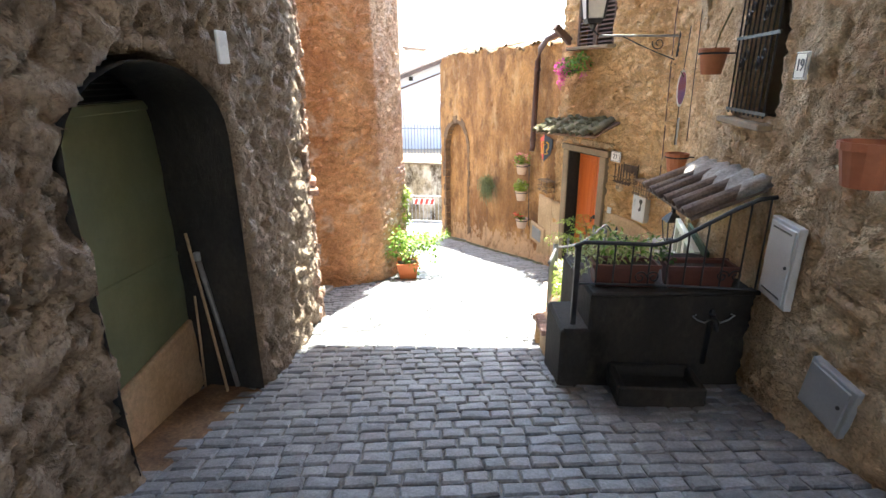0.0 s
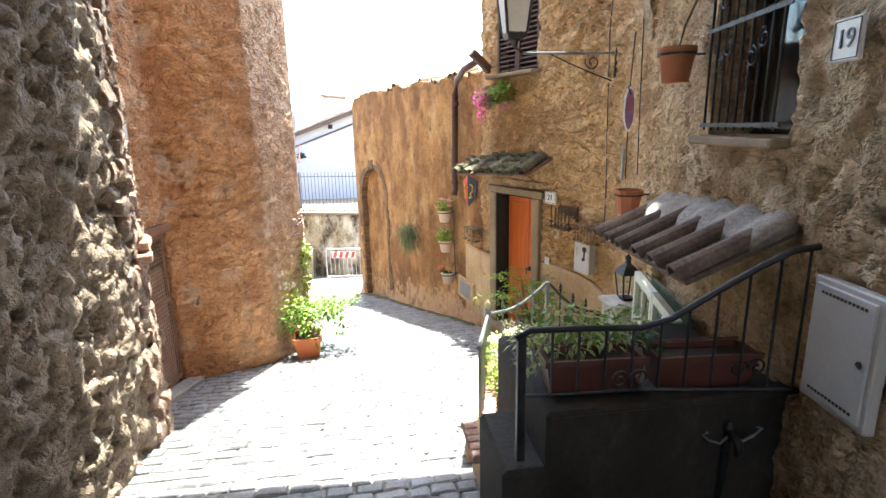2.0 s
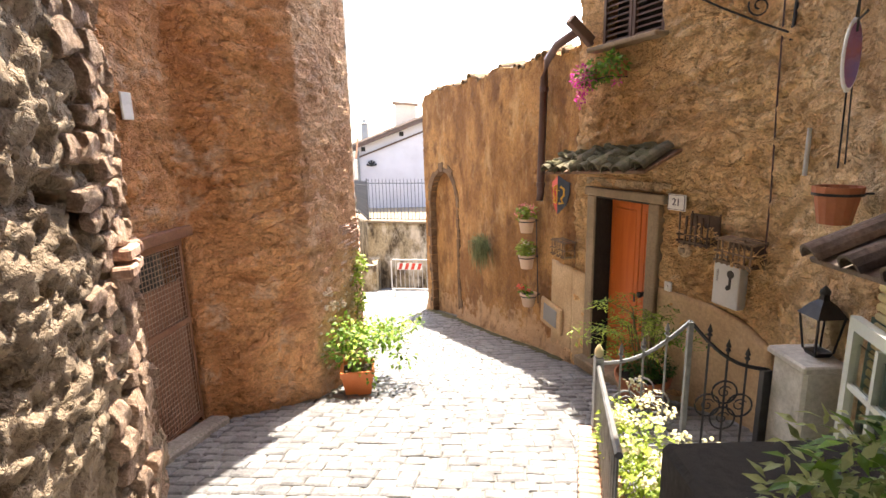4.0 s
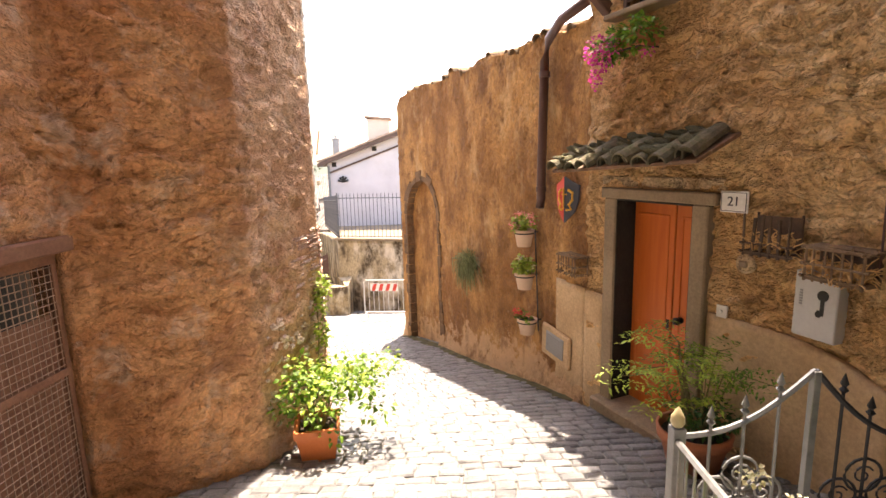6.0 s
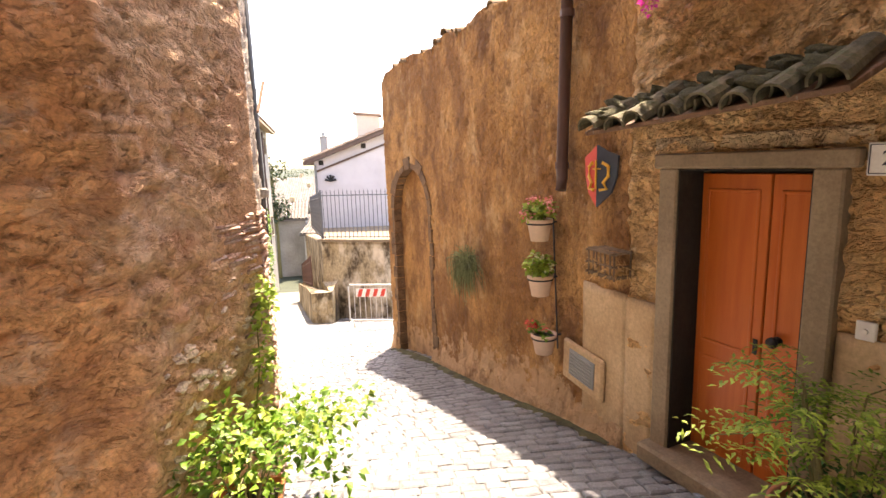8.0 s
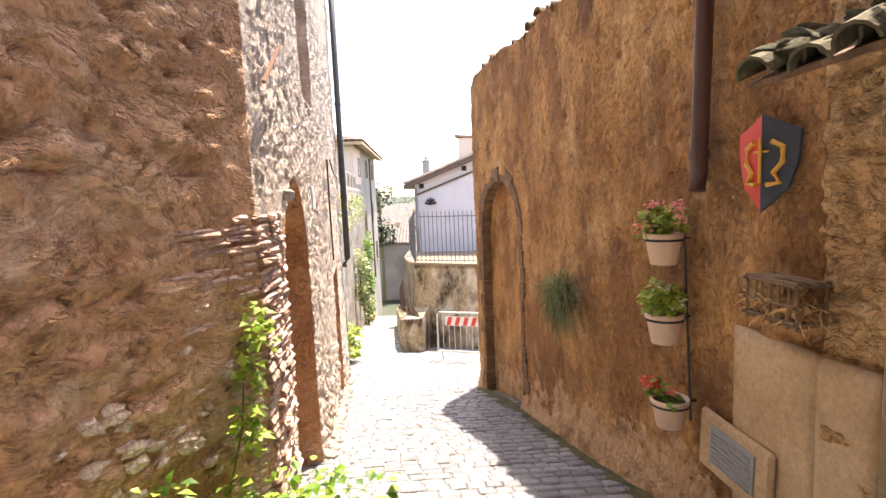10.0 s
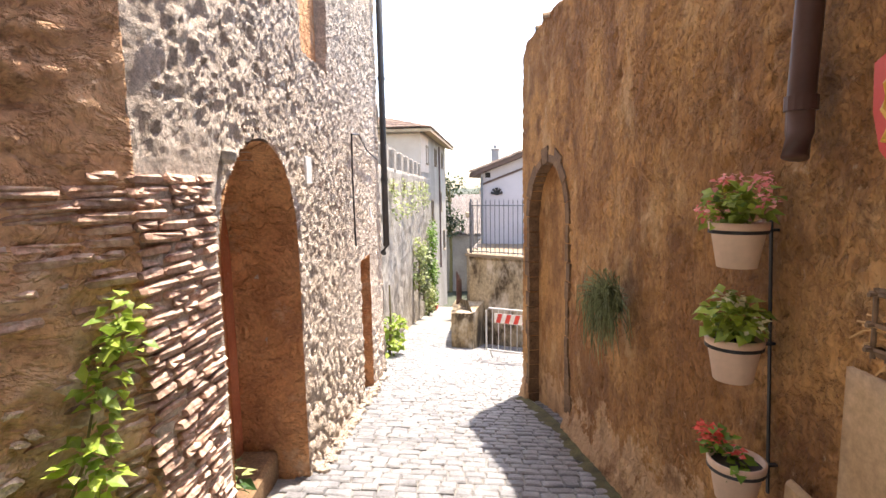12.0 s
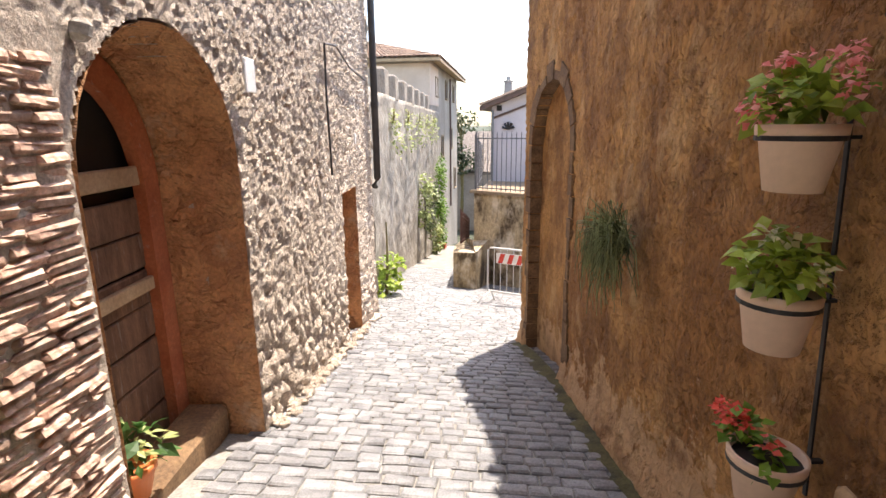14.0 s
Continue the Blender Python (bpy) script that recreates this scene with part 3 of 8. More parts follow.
HOUSE_LINE = Path([(2.5, -4.0), (2.4, 1.0), (2.27, 2.2), (2.24, 2.75), (2.29, 3.3), (2.36, 3.65), (2.47, 4.2), (2.58, 4.8), (2.87, 5.8), (3.02, 6.7), (2.95, 7.15), (2.68, 7.8), (2.2, 9.05), (2.1, 9.4)], -1)
ALLEY_RIGHT = Path([(2.1, 9.4), (2.0, 9.75), (1.85, 10.3), (1.31, 11.7), (0.73, 13.55), (0.38, 14.44), (-0.02, 15.3), (0.0, 15.75), (0.8, 16.6), (2.6, 18.2)], -1)
street = lambda p: ground_z(p.y)
up_to = lambda z: (lambda p: z)


def bared_stones(p):
    """Lumps of bare stone where the plaster has fallen from the tower's foot."""
    k = max(0.0, min(1.0, (p.y - 8.15) * 3)) * max(0.0, min(1.0, (-0.55 - p.z) * 2.5))
    if k == 0:
        return 0.0
    d = noise.voronoi(p / 0.17)[0]
    return k * (0.09 * max(0.0, 0.55 - d[0]) - 0.012 + 0.02 * noise.noise(p * 12))


def foot_flare(p):
    """Plaster flaring out at the foot of the lane wall."""
    h = p.z - ground_z(p.y)
    return 0.07 * max(0.0, 1 - h / (0.34 + 0.12 * noise.noise(p * 2.5))) if h < 0.5 else 0.0


def calm(f, near):
    """Relief f, flattened and set back where near(p) is 1, to bed the corner bricks."""
    def g(p):
        k = near(p)
        return f(p) if k == 0 else f(p) * (1 - 0.85 * k) - 0.006 * k
    return g


ramped = lambda v, a, b: max(0.0, min(1.0, (v - a) / (b - a)))


knobs = knobbly_relief(0.05, 0.15)


def passage_relief(p):
    """Knobbly tufa eaten out by weather into deep round holes."""
    w = Vector((noise.noise(p * 7), noise.noise(p * 7 + Vector((3, 0, 0))), noise.noise(p * 7 + Vector((0, 3, 0))))) * 0.25
    a, b = noise.voronoi(p / 0.16 + w)[0][0], noise.voronoi(p / 0.085 + w + Vector((5, 2, 1)))[0][0]
    some = max(0.0, min(1.0, 0.55 + 1.6 * noise.noise(p * 1.9)))
    return knobs(p) - 0.075 * max(0.0, min(1.0, (0.36 - a) * 7)) * some - 0.05 * max(0.0, min(1.0, (0.34 - b) * 7))


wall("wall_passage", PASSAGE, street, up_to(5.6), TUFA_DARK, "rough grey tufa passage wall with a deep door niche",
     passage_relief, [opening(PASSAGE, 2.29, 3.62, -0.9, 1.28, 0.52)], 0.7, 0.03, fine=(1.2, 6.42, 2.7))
tower_plaster = plaster_relief(0.022, 0.8, 0.15)


def tower_relief(p):
    """Flaking plaster with long sharp-lipped horizontal ledges, stronger low down on the near face."""
    w = noise.noise(p * 1.8) + 0.5 * noise.noise(p * 5.0)
    along_wall = p.x + p.y
    e = noise.noise(Vector((along_wall * 2.6, w, p.z * 8.5 + 1.2 * w)))
    f = noise.noise(Vector((along_wall * 4.8 + 9, w, p.z * 17 + 1.5 * w)))
    k = (0.3 + 0.7 * ramped(2.4 - p.z, 0.0, 1.6)) * (0.5 + 0.5 * ramped(8.5 - p.y, 0.0, 0.6))
    return tower_plaster(p) + k * (0.036 * max(0.0, min(1.0, (e - 0.05) * 10)) + 0.018 * max(0.0, min(1.0, (f - 0.1) * 12))) - 0.025 * max(0.0, min(1.0, (noise.noise(p * 7.5 + Vector((2, 8, 5))) - 0.34) * 8))


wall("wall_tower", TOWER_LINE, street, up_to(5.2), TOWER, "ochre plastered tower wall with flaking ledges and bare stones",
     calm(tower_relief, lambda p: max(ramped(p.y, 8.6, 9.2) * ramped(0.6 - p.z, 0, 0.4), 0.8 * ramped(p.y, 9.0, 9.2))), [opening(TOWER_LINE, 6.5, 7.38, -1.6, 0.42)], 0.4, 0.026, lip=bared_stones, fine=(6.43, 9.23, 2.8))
fine_rubble = knobbly_relief(0.017, 0.07)


def lane_rubble(p):
    """Fine rubble above, larger rounded stones standing proud towards the ground."""
    h = p.z - ground_z(p.y) + 0.25 * noise.noise(p * 1.7)
    k = max(0.0, min(1.0, (1.25 - h) / 0.7)) * max(0.0, min(1.0, (p.y - 11.1) * 4))
    if k == 0:
        return fine_rubble(p)
    w = Vector((noise.noise(p * 6), noise.noise(p * 6 + Vector((4, 0, 0))), noise.noise(p * 6 + Vector((0, 4, 0))))) * 0.3
    d = noise.voronoi(p / 0.15 + w)[0]
    stone = 0.075 * math.sqrt(max(0.0, min(1.0, (d[1] - d[0]) * 1.6))) - 0.045 + 0.012 * noise.noise(p * 20)
    return fine_rubble(p) * (1 - 0.7 * k) + stone * k


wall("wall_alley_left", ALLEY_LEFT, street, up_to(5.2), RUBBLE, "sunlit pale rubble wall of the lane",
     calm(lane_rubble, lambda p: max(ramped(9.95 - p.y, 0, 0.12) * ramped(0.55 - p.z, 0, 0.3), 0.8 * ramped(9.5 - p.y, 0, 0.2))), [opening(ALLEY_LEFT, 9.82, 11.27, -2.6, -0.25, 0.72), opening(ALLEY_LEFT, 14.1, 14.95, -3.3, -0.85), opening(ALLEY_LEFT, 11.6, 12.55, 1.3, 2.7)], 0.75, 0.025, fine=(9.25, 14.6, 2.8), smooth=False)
smooth_render = plaster_relief(0.032, 1.2)
pitted_render = knobbly_relief(0.030, 0.12)


def house_relief(p):
    """Pitted old render in the passage, ledged plaster beside the orange door."""
    k = ramped(6.6 - p.y, 0.0, 1.4)
    return smooth_render(p) if k == 0 else smooth_render(p) * (1 - k) + (pitted_render(p) + 0.25 * smooth_render(p)) * k


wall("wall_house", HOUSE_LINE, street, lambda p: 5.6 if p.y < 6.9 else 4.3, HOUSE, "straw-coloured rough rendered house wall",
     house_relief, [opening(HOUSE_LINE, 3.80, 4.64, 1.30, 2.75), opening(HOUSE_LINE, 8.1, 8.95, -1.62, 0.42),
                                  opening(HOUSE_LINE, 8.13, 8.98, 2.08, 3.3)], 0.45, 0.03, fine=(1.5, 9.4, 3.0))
def lane_wall_top(p):
    """Uneven, crumbling top, rounded down at the far corner."""
    e = max(0.0, min(1.0, (p.y - 14.75) / 0.6))
    return 2.2 + 0.04 * math.sin(p.y * 5) + 0.06 * noise.noise(Vector((p.x * 3, p.y * 3, 2))) - 0.42 * (1 - math.sqrt(max(0.0, 1 - e * e)))


wall("wall_alley_right", ALLEY_RIGHT, street, lane_wall_top, OCHRE, "brown weathered render of the curving lane wall",
     plaster_relief(0.017, 0.5), [opening(ALLEY_RIGHT, 13.62, 15.0, -3.4, -0.3, 0.76)], 0.5, 0.028, lip=foot_flare, fine=(9.4, 14.5, 2.3))


def bridge_house():
    """The storey inferred to span the lane, out of view; its front edge is bent to throw the curved shade, its depth
    set to dim the passage.
    """
    edge = [(-3.5, 6.2), (-0.95, 6.6), (-0.7, 7.1), (0.0, 7.05), (0.69, 6.98), (1.7, 6.9), (3.6, 6.85)]
    bm = bmesh.new()
    low = [bm.verts.new((x, y, 5.5)) for x, y in edge] + [bm.verts.new((3.6, -3.4, 5.5)), bm.verts.new((-3.5, -3.4, 5.5))]
    f = bm.faces.new(low)
    ex = bmesh.ops.extrude_face_region(bm, geom=[f])
    bmesh.ops.translate(bm, verts=[v for v in ex["geom"] if isinstance(v, bmesh.types.BMVert)], vec=(0, 0, 1.6))
    tagged(part("ceiling_passage", bm, CEMENT), "plastered underside of the storey bridging the lane", "ceiling", kind="structure")


bridge_house()
# assumed wall, never in view; its sunlit face also bounces light forward
tagged(part("wall_behind", boxed((0.3, -9.0, 2.5), (14, 0.5, 8)), TUFA), "plain stone wall closing the lane behind", "wall", kind="structure")


def tower_eave():
    """A slight eave added out of view near the tower's top to keep its face in shade."""
    bm = bmesh.new()
    rows = []
    for y in (7.45, 7.65, 7.9, 8.1, 8.35, 8.6, 8.85, 9.05, 9.22):
        a, b = TOWER_LINE.place(y, 4.35, 0.15), TOWER_LINE.place(y, 4.35, -0.3)
        rows.append([bm.verts.new(a), bm.verts.new(a + Vector((0, 0, 0.2))), bm.verts.new(b + Vector((0, 0, 0.2))), bm.verts.new(b)])
    for a, b in zip(rows, rows[1:]):
        for k in range(4):
            bm.faces.new((a[k], a[(k + 1) % 4], b[(k + 1) % 4], b[k]))
    bm.faces.new(rows[0])
    bm.faces.new(rows[-1][::-1])
    tagged(part("eave_tower", bm, ROOF_TILE), "tiled eave course near the top of the tower", "eave", kind="structure")


tower_eave()

# ---- shared kinds of things ----
def lettering(text, size, parent, at, mat_=None, depth=0.002):
    """Raised characters on a plate whose face looks to local -y."""
    cu = bpy.data.curves.new("digits", "FONT")
    cu.body, cu.size, cu.extrude, cu.align_x, cu.align_y = text, size, depth, "CENTER", "CENTER"
    tmp = new("digits_curve", cu)
    me = bpy.data.meshes.new_from_object(tmp.evaluated_get(bpy.context.evaluated_depsgraph_get()))
    bpy.data.objects.remove(tmp)
    bpy.data.curves.remove(cu)
    me.transform(pose(*at, 90, 0, 0))
    me.materials.clear()
    me.materials.append(mat_ or INK)
    ob = new("digits", me)
    ob.parent = parent
    return ob


def number_plate(path, y, z, w, h, text, label, out=0.03):
    t = thing("house_number_plate", label, "number plate", path.place(y, z, out), path.turn(y))
    part("tile", boxed((0, 0, 0), (w, 0.018, h), bevel=0.006), WHITE_TILE, t)
    bm = bmesh.new()
    e = 0.012
    for sx in (-1, 1):
        box(bm, (sx * (w / 2 - e), -0.0105, 0), (0.004, 0.003, h - 2 * e))
        box(bm, (0, -0.0105, sx * (h / 2 - e)), (w - 2 * e, 0.003, 0.004))
    if not text:
        bm.free()
    else:
        part("border", bm, INK, t, "thin dark border line")
        lettering(text, h * 0.62, t, (0, -0.0115, 0))
    return t


def flower_pot(path, y, z, r, h, mat_, label, plants, out, name="wall_flower_pot", flutes=0, group="", ring=True, soil=True):
    """A tapered pot held on the wall, with rim, ring, soil and plants."""
    t = thing(name, label, "flower pot", path.place(y, z, out), path.turn(y), group)
    part("pot", lathe([(r * 0.62, -h), (r * 0.66, -h), (r * 0.9, -0.18 * h), (r * 0.98, -0.18 * h), (r, 0), (r * 0.9, 0), (r * 0.86, -0.06)], 28, None, flutes), mat_, t, smooth=not flutes)
    if soil:
        part("soil", lathe([(0.0, -0.05), (r * 0.85, -0.055)], 20), SOIL, t)
    if ring:
        bm = lathe([(r * 0.96, -0.2 * h - 0.008), (r * 0.99, -0.2 * h - 0.008), (r * 0.99, -0.2 * h + 0.008), (r * 0.96, -0.2 * h + 0.008)], 24)
        box(bm, (0, out * 0.5 + r * 0.48, -0.2 * h), (0.02, max(out - r, 0.01) + 0.03, 0.012))
        part("ring_holder", bm, IRON, t, "black iron ring fixed to the wall")
    for nm, bm, m in plants:
        part(nm, bm, m, t)
    return t


def bent_tile(length, r, seg=7, thick=0.014):
    """A half-round roof tile along local y, open below."""
    bm = bmesh.new()
    rows = []
    for yy, rr in ((0, r), (length, r * 0.82)):
        for k, q in ((0, rr), (1, rr - thick)):
            rows.append([bm.verts.new((q * math.cos(math.pi * i / seg), yy, q * math.sin(math.pi * i / seg))) for i in range(seg + 1)])
    o0, i0, o1, i1 = rows
    for i in range(seg):
        bm.faces.new((o0[i], o0[i + 1], o1[i + 1], o1[i]))
        bm.faces.new((i0[i + 1], i0[i], i1[i], i1[i + 1]))
        bm.faces.new((o0[i + 1], o0[i], i0[i], i0[i + 1]))
        bm.faces.new((o1[i], o1[i + 1], i1[i + 1], i1[i]))
    for i in (0, seg):
        bm.faces.new((o0[i], o1[i], i1[i], i0[i]))
    return bm


def sharing(ob, m, parent):
    """Another object on the same mesh, at pose m under a parent."""
    c = new(ob.name.split(".")[0], ob.data)
    c.parent, c.matrix_basis = parent, m
    return c


def scroll(bm, c, r, turns, r_tube, axis_x, axis_z, start=0.0, flip=1):
    """A flat spiral of iron rod."""
    c = Vector(c)
    pts = []
    n = int(14 * turns)
    for k in range(n + 1):
        a = start + flip * 2 * math.pi * turns * k / n
        rr = r * (1 - 0.75 * k / n)
        pts.append(c + axis_x * rr * math.cos(a) + axis_z * rr * math.sin(a))
    tube(bm, pts, r_tube, 6)


X, Y, Z = Vector((1, 0, 0)), Vector((0, 1, 0)), Vector((0, 0, 1))
rng = random.Random(5)

# ---- passage, left: niche with green shutter ----
def green_door():
    d = tagged(thing("door_1", "faded green painted door with dark louvred lunette in a deep niche", "door", (-2.0, 2.98, 0), 92.5), kind="structure")
    leaf = part("leaf", boxed((0, 0, 0.69), (1.62, 0.05, 1.66), bevel=0.01), GREEN_PAINT, d)
    bm = bmesh.new()
    box(bm, (0.1, -0.028, 0.46), (1.35, 0.012, 0.03), pose(0, 0, 0, 0, 5, 0), 0.004)
    part("rail", bm, GREEN_PAINT, leaf)
    part("top_rail", boxed((0, -0.03, 1.49), (1.6, 0.03, 0.06), bevel=0.006), GREEN_PAINT, leaf)
    part("plinth_board", boxed((0.0, -0.02, -0.44), (1.62, 0.06, 0.6), bevel=0.012), CEMENT, d, "pale cement plinth under the door")
    for k in range(9):
        part("louvre", boxed((0, -0.01, 1.545 + k * 0.034), (1.5, 0.05, 0.007), pose(0, 0, 0, 35, 0, 0)), BLACK, d)
    part("lunette_backing", boxed((0, 0.06, 1.7), (1.62, 0.03, 0.4)), DARKNESS, d)


green_door()
tagged(part("niche_sill", boxed((-1.80, 2.97, -0.645), (0.5, 1.36, 0.1), pose(0, 0, 0, -11.3, 0, -10), 0.02), BROWN_STONE), "worn cement sill of the door niche", "sill", kind="structure")


def leaning_pole(foot, head, r, label):
    t = thing("leaning_pole", label, "pole", foot, group="poles leaning in the niche")
    part("pole", tubed([Vector((0, 0, 0)), (Vector(head) - Vector(foot)) * 0.5 + Vector((0.004, 0, 0)), Vector(head) - Vector(foot)], r), GREY_IRON if r > 0.012 else PALE_WOOD, t, smooth=True)
    if r > 0.014:
        part("end_cap", lathe([(r * 1.3, -0.03), (r * 1.3, 0.03)], 10, Matrix.Translation(Vector(head) - Vector(foot))), GREY_METAL, t)


leaning_pole((-1.66, 3.56, -0.69), (-1.83, 3.60, 0.40), 0.019, "grey metal broom pole leaning in the niche")
leaning_pole((-1.70, 3.46, -0.67), (-1.87, 3.57, 0.59), 0.011, "thin dry cane leaning in the niche")
leaning_pole((-1.90, 3.52, -0.67), (-1.90, 3.60, 0.08), 0.009, "short thin stick leaning in the niche")
number_plate(PASSAGE, 3.52, 1.84, 0.12, 0.2, "", "small white blank wall plate on rough tufa", 0.06)

# ---- passage, right wall ----
number_plate(HOUSE_LINE, 3.42, 1.69, 0.17, 0.17, "19", "white tile with the house number 19", 0.035)


def grille_window():
    y0, y1, z0, z1 = 3.80, 4.64, 1.30, 2.75
    ym = (y0 + y1) / 2
    w = tagged(thing("window_1", "dark window behind a black wrought iron grille with scrolls", "window", HOUSE_LINE.place(ym, z0, 0.0), HOUSE_LINE.turn(ym)), kind="structure")
    wd, h = 0.86, z1 - z0
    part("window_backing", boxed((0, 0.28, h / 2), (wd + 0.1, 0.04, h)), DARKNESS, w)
    part("pane", boxed((0, 0.2, h / 2), (wd - 0.08, 0.008, h - 0.06)), GLASS, w)
    part("window_sill", boxed((0, -0.01, -0.03), (wd + 0.08, 0.2, 0.05), bevel=0.01), PEPERINO, w, "worn grey stone sill")
    for k in range(9):
        xx = -wd / 2 + 0.05 + k * (wd - 0.1) / 8
        part("bar", tubed([(xx, -0.05, 0.03), (xx, -0.05, h)], 0.008, 6), IRON, w)
    for zz in (0.06, 0.62, 1.2):
        part("crossbar", boxed((0, -0.05, zz), (wd, 0.012, 0.025)), IRON, w)
    for zz in (0.45, 0.8):
        for sx in (-0.18, 0.18):
            bm = bmesh.new()
            for f in (-1, 1):
                scroll(bm, (sx + 0.05 * f, -0.06, zz + 0.04 * f), 0.055, 1.4, 0.006, X, Z, 1.5, f)
            part("scroll", bm, IRON, w)


grille_window()


def wall_cabinet(y, z, w, h, mat_, label, tilt=0.0, vents=True):
    t = thing("meter_cabinet", label, "cabinet", HOUSE_LINE.place(y, z, 0.04), HOUSE_LINE.turn(y))
    part("body", boxed((0, 0.02, 0), (w, 0.05, h), pose(0, 0, 0, 0, tilt, 0), 0.006), mat_, t)
    d = part("door", boxed((0, -0.008, 0), (w - 0.05, 0.014, h - 0.05), pose(0, 0, 0, 0, tilt, 0), 0.006), mat_, t)
    if vents:
        bm = bmesh.new()
        for k in range(12):
            for zz in (-1, 1):
                box(bm, (-w / 2 + 0.07 + k * (w - 0.14) / 11, -0.014, zz * (h / 2 - 0.06)), (0.014, 0.006, 0.012))
        part("vent_slots", bm, BLACK, d)
    part("lock", lathe([(0.012, 0), (0.012, 0.012)], 10, pose(w / 2 - 0.06, -0.01, 0, 90, 0, 0)), BLACK, d, "small dark lock")


wall_cabinet(3.205, 0.45, 0.37, 0.56, WHITE_METAL, "grey-white enamelled meter cabinet on the rough wall")
wall_cabinet(2.54, -0.135, 0.34, 0.33, GREY_METAL, "low grey metal meter hatch near the ground", 8, False)
for (py, pz, rr, hh, oo) in ((2.5, 1.33, 0.15, 0.22, 0.17), (2.4, 1.66, 0.12, 0.17, 0.14)):
    flower_pot(HOUSE_LINE, py, pz, rr, hh, TERRACOTTA, "fluted terracotta pot hung on the rough wall", [], oo, "wall_flower_pot", 1, "terracotta pots on the wall", False)
flower_pot(HOUSE_LINE, 4.80, 1.86, 0.125, 0.22, TERRACOTTA, "tapered terracotta pot hung beside the grille window",
           [("stem", tubed([(0, 0, -0.05), (0.05, 0.02, 0.12), (0.2, 0.05, 0.3)], 0.008), BARK)], 0.17, group="terracotta pots on the wall")
flower_pot(HOUSE_LINE, 5.85, 0.79, 0.13, 0.22, TERRACOTTA, "terracotta pot on a bracket beside the tiled canopy", [], 0.19, flutes=1, group="terracotta pots on the wall")
t = thing("downspout_stub", "short black pipe stub at the foot of the wall", "pipe", HOUSE_LINE.place(1.95, ground_z(1.95), 0.08))
part("pipe", tubed([(0, 0, 0.0), (0, 0, 0.3), (0.05, 0.0, 0.42)], 0.05, 10), BLACK, t, smooth=True)


# ---- steps, landing and railing ----
def stair_block():
    st = tagged(thing("stair_1", "cement landing darkened for shade, with worn steps and brick edging", "stairs", (0, 0, 0)), kind="structure")
    # landing and upper step carry their shade as near-black colour
    part("landing", boxed((1.76, 4.03, -0.52), (1.28, 0.96, 1.18), bevel=0.02), SHADE_CEMENT, st)
    part("step", boxed((1.13, 3.83, -0.72), (0.44, 0.56, 1.0), bevel=0.025), SHADE_CEMENT, st, "worn upper step")
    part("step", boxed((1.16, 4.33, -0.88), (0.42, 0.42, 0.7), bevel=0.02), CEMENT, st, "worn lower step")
    part("landing_edge", boxed((1.76, 3.56, 0.085), (1.3, 0.1, 0.035), bevel=0.012), SHADE_CEMENT, st, "stone edge of the landing")
    for k in range(5):
        part("brick", boxed((0.925, 4.17 + k * 0.075, -0.56), (0.09, 0.066, 0.06), bevel=0.006), BRICK, st)


stair_block()


def landing_railing():
    r = thing("stair_railing", "black iron railing sweeping up to the wall", "railing", (0, 0, 0))
    line = [(0.98, 3.6, 0.44), (1.05, 3.62, 0.47), (1.3, 3.62, 0.46), (1.58, 3.6, 0.45), (1.72, 3.58, 0.49), (1.9, 3.54, 0.62), (2.08, 3.49, 0.75), (2.2, 3.46, 0.82), (2.3, 3.43, 0.84)]
    part("handrail", tubed(line, 0.016, 8), IRON, r, smooth=True)
    part("bottom_rail", tubed([(1.03, 3.62, 0.14), (1.6, 3.6, 0.13), (2.28, 3.44, 0.15)], 0.009, 6), IRON, r)
    part("post", boxed((1.01, 3.62, 0.13), (0.04, 0.04, 0.66), bevel=0.004), IRON, r)
    xs = [1.16, 1.29, 1.42, 1.55, 1.68, 1.8, 1.92, 2.04, 2.16, 2.27]
    for x in xs:
        i = next(k for k in range(len(line) - 1) if line[k][0] <= x <= line[k + 1][0])
        f = (x - line[i][0]) / (line[i + 1][0] - line[i][0])
        top = line[i][2] + f * (line[i + 1][2] - line[i][2])
        yy = line[i][1] + f * (line[i + 1][1] - line[i][1])
        part("baluster", tubed([(x, yy, 0.14), (x, yy, top)], 0.007, 6), IRON, r)
    for x in (1.48, 2.1):
        bm = bmesh.new()
        scroll(bm, (x, 3.58, 0.2), 0.05, 1.3, 0.006, X, Z, 0, 1)
        scroll(bm, (x + 0.1, 3.58, 0.2), 0.05, 1.3, 0.006, X, Z, 3.1, -1)
        part("scroll", bm, IRON, r)


landing_railing()


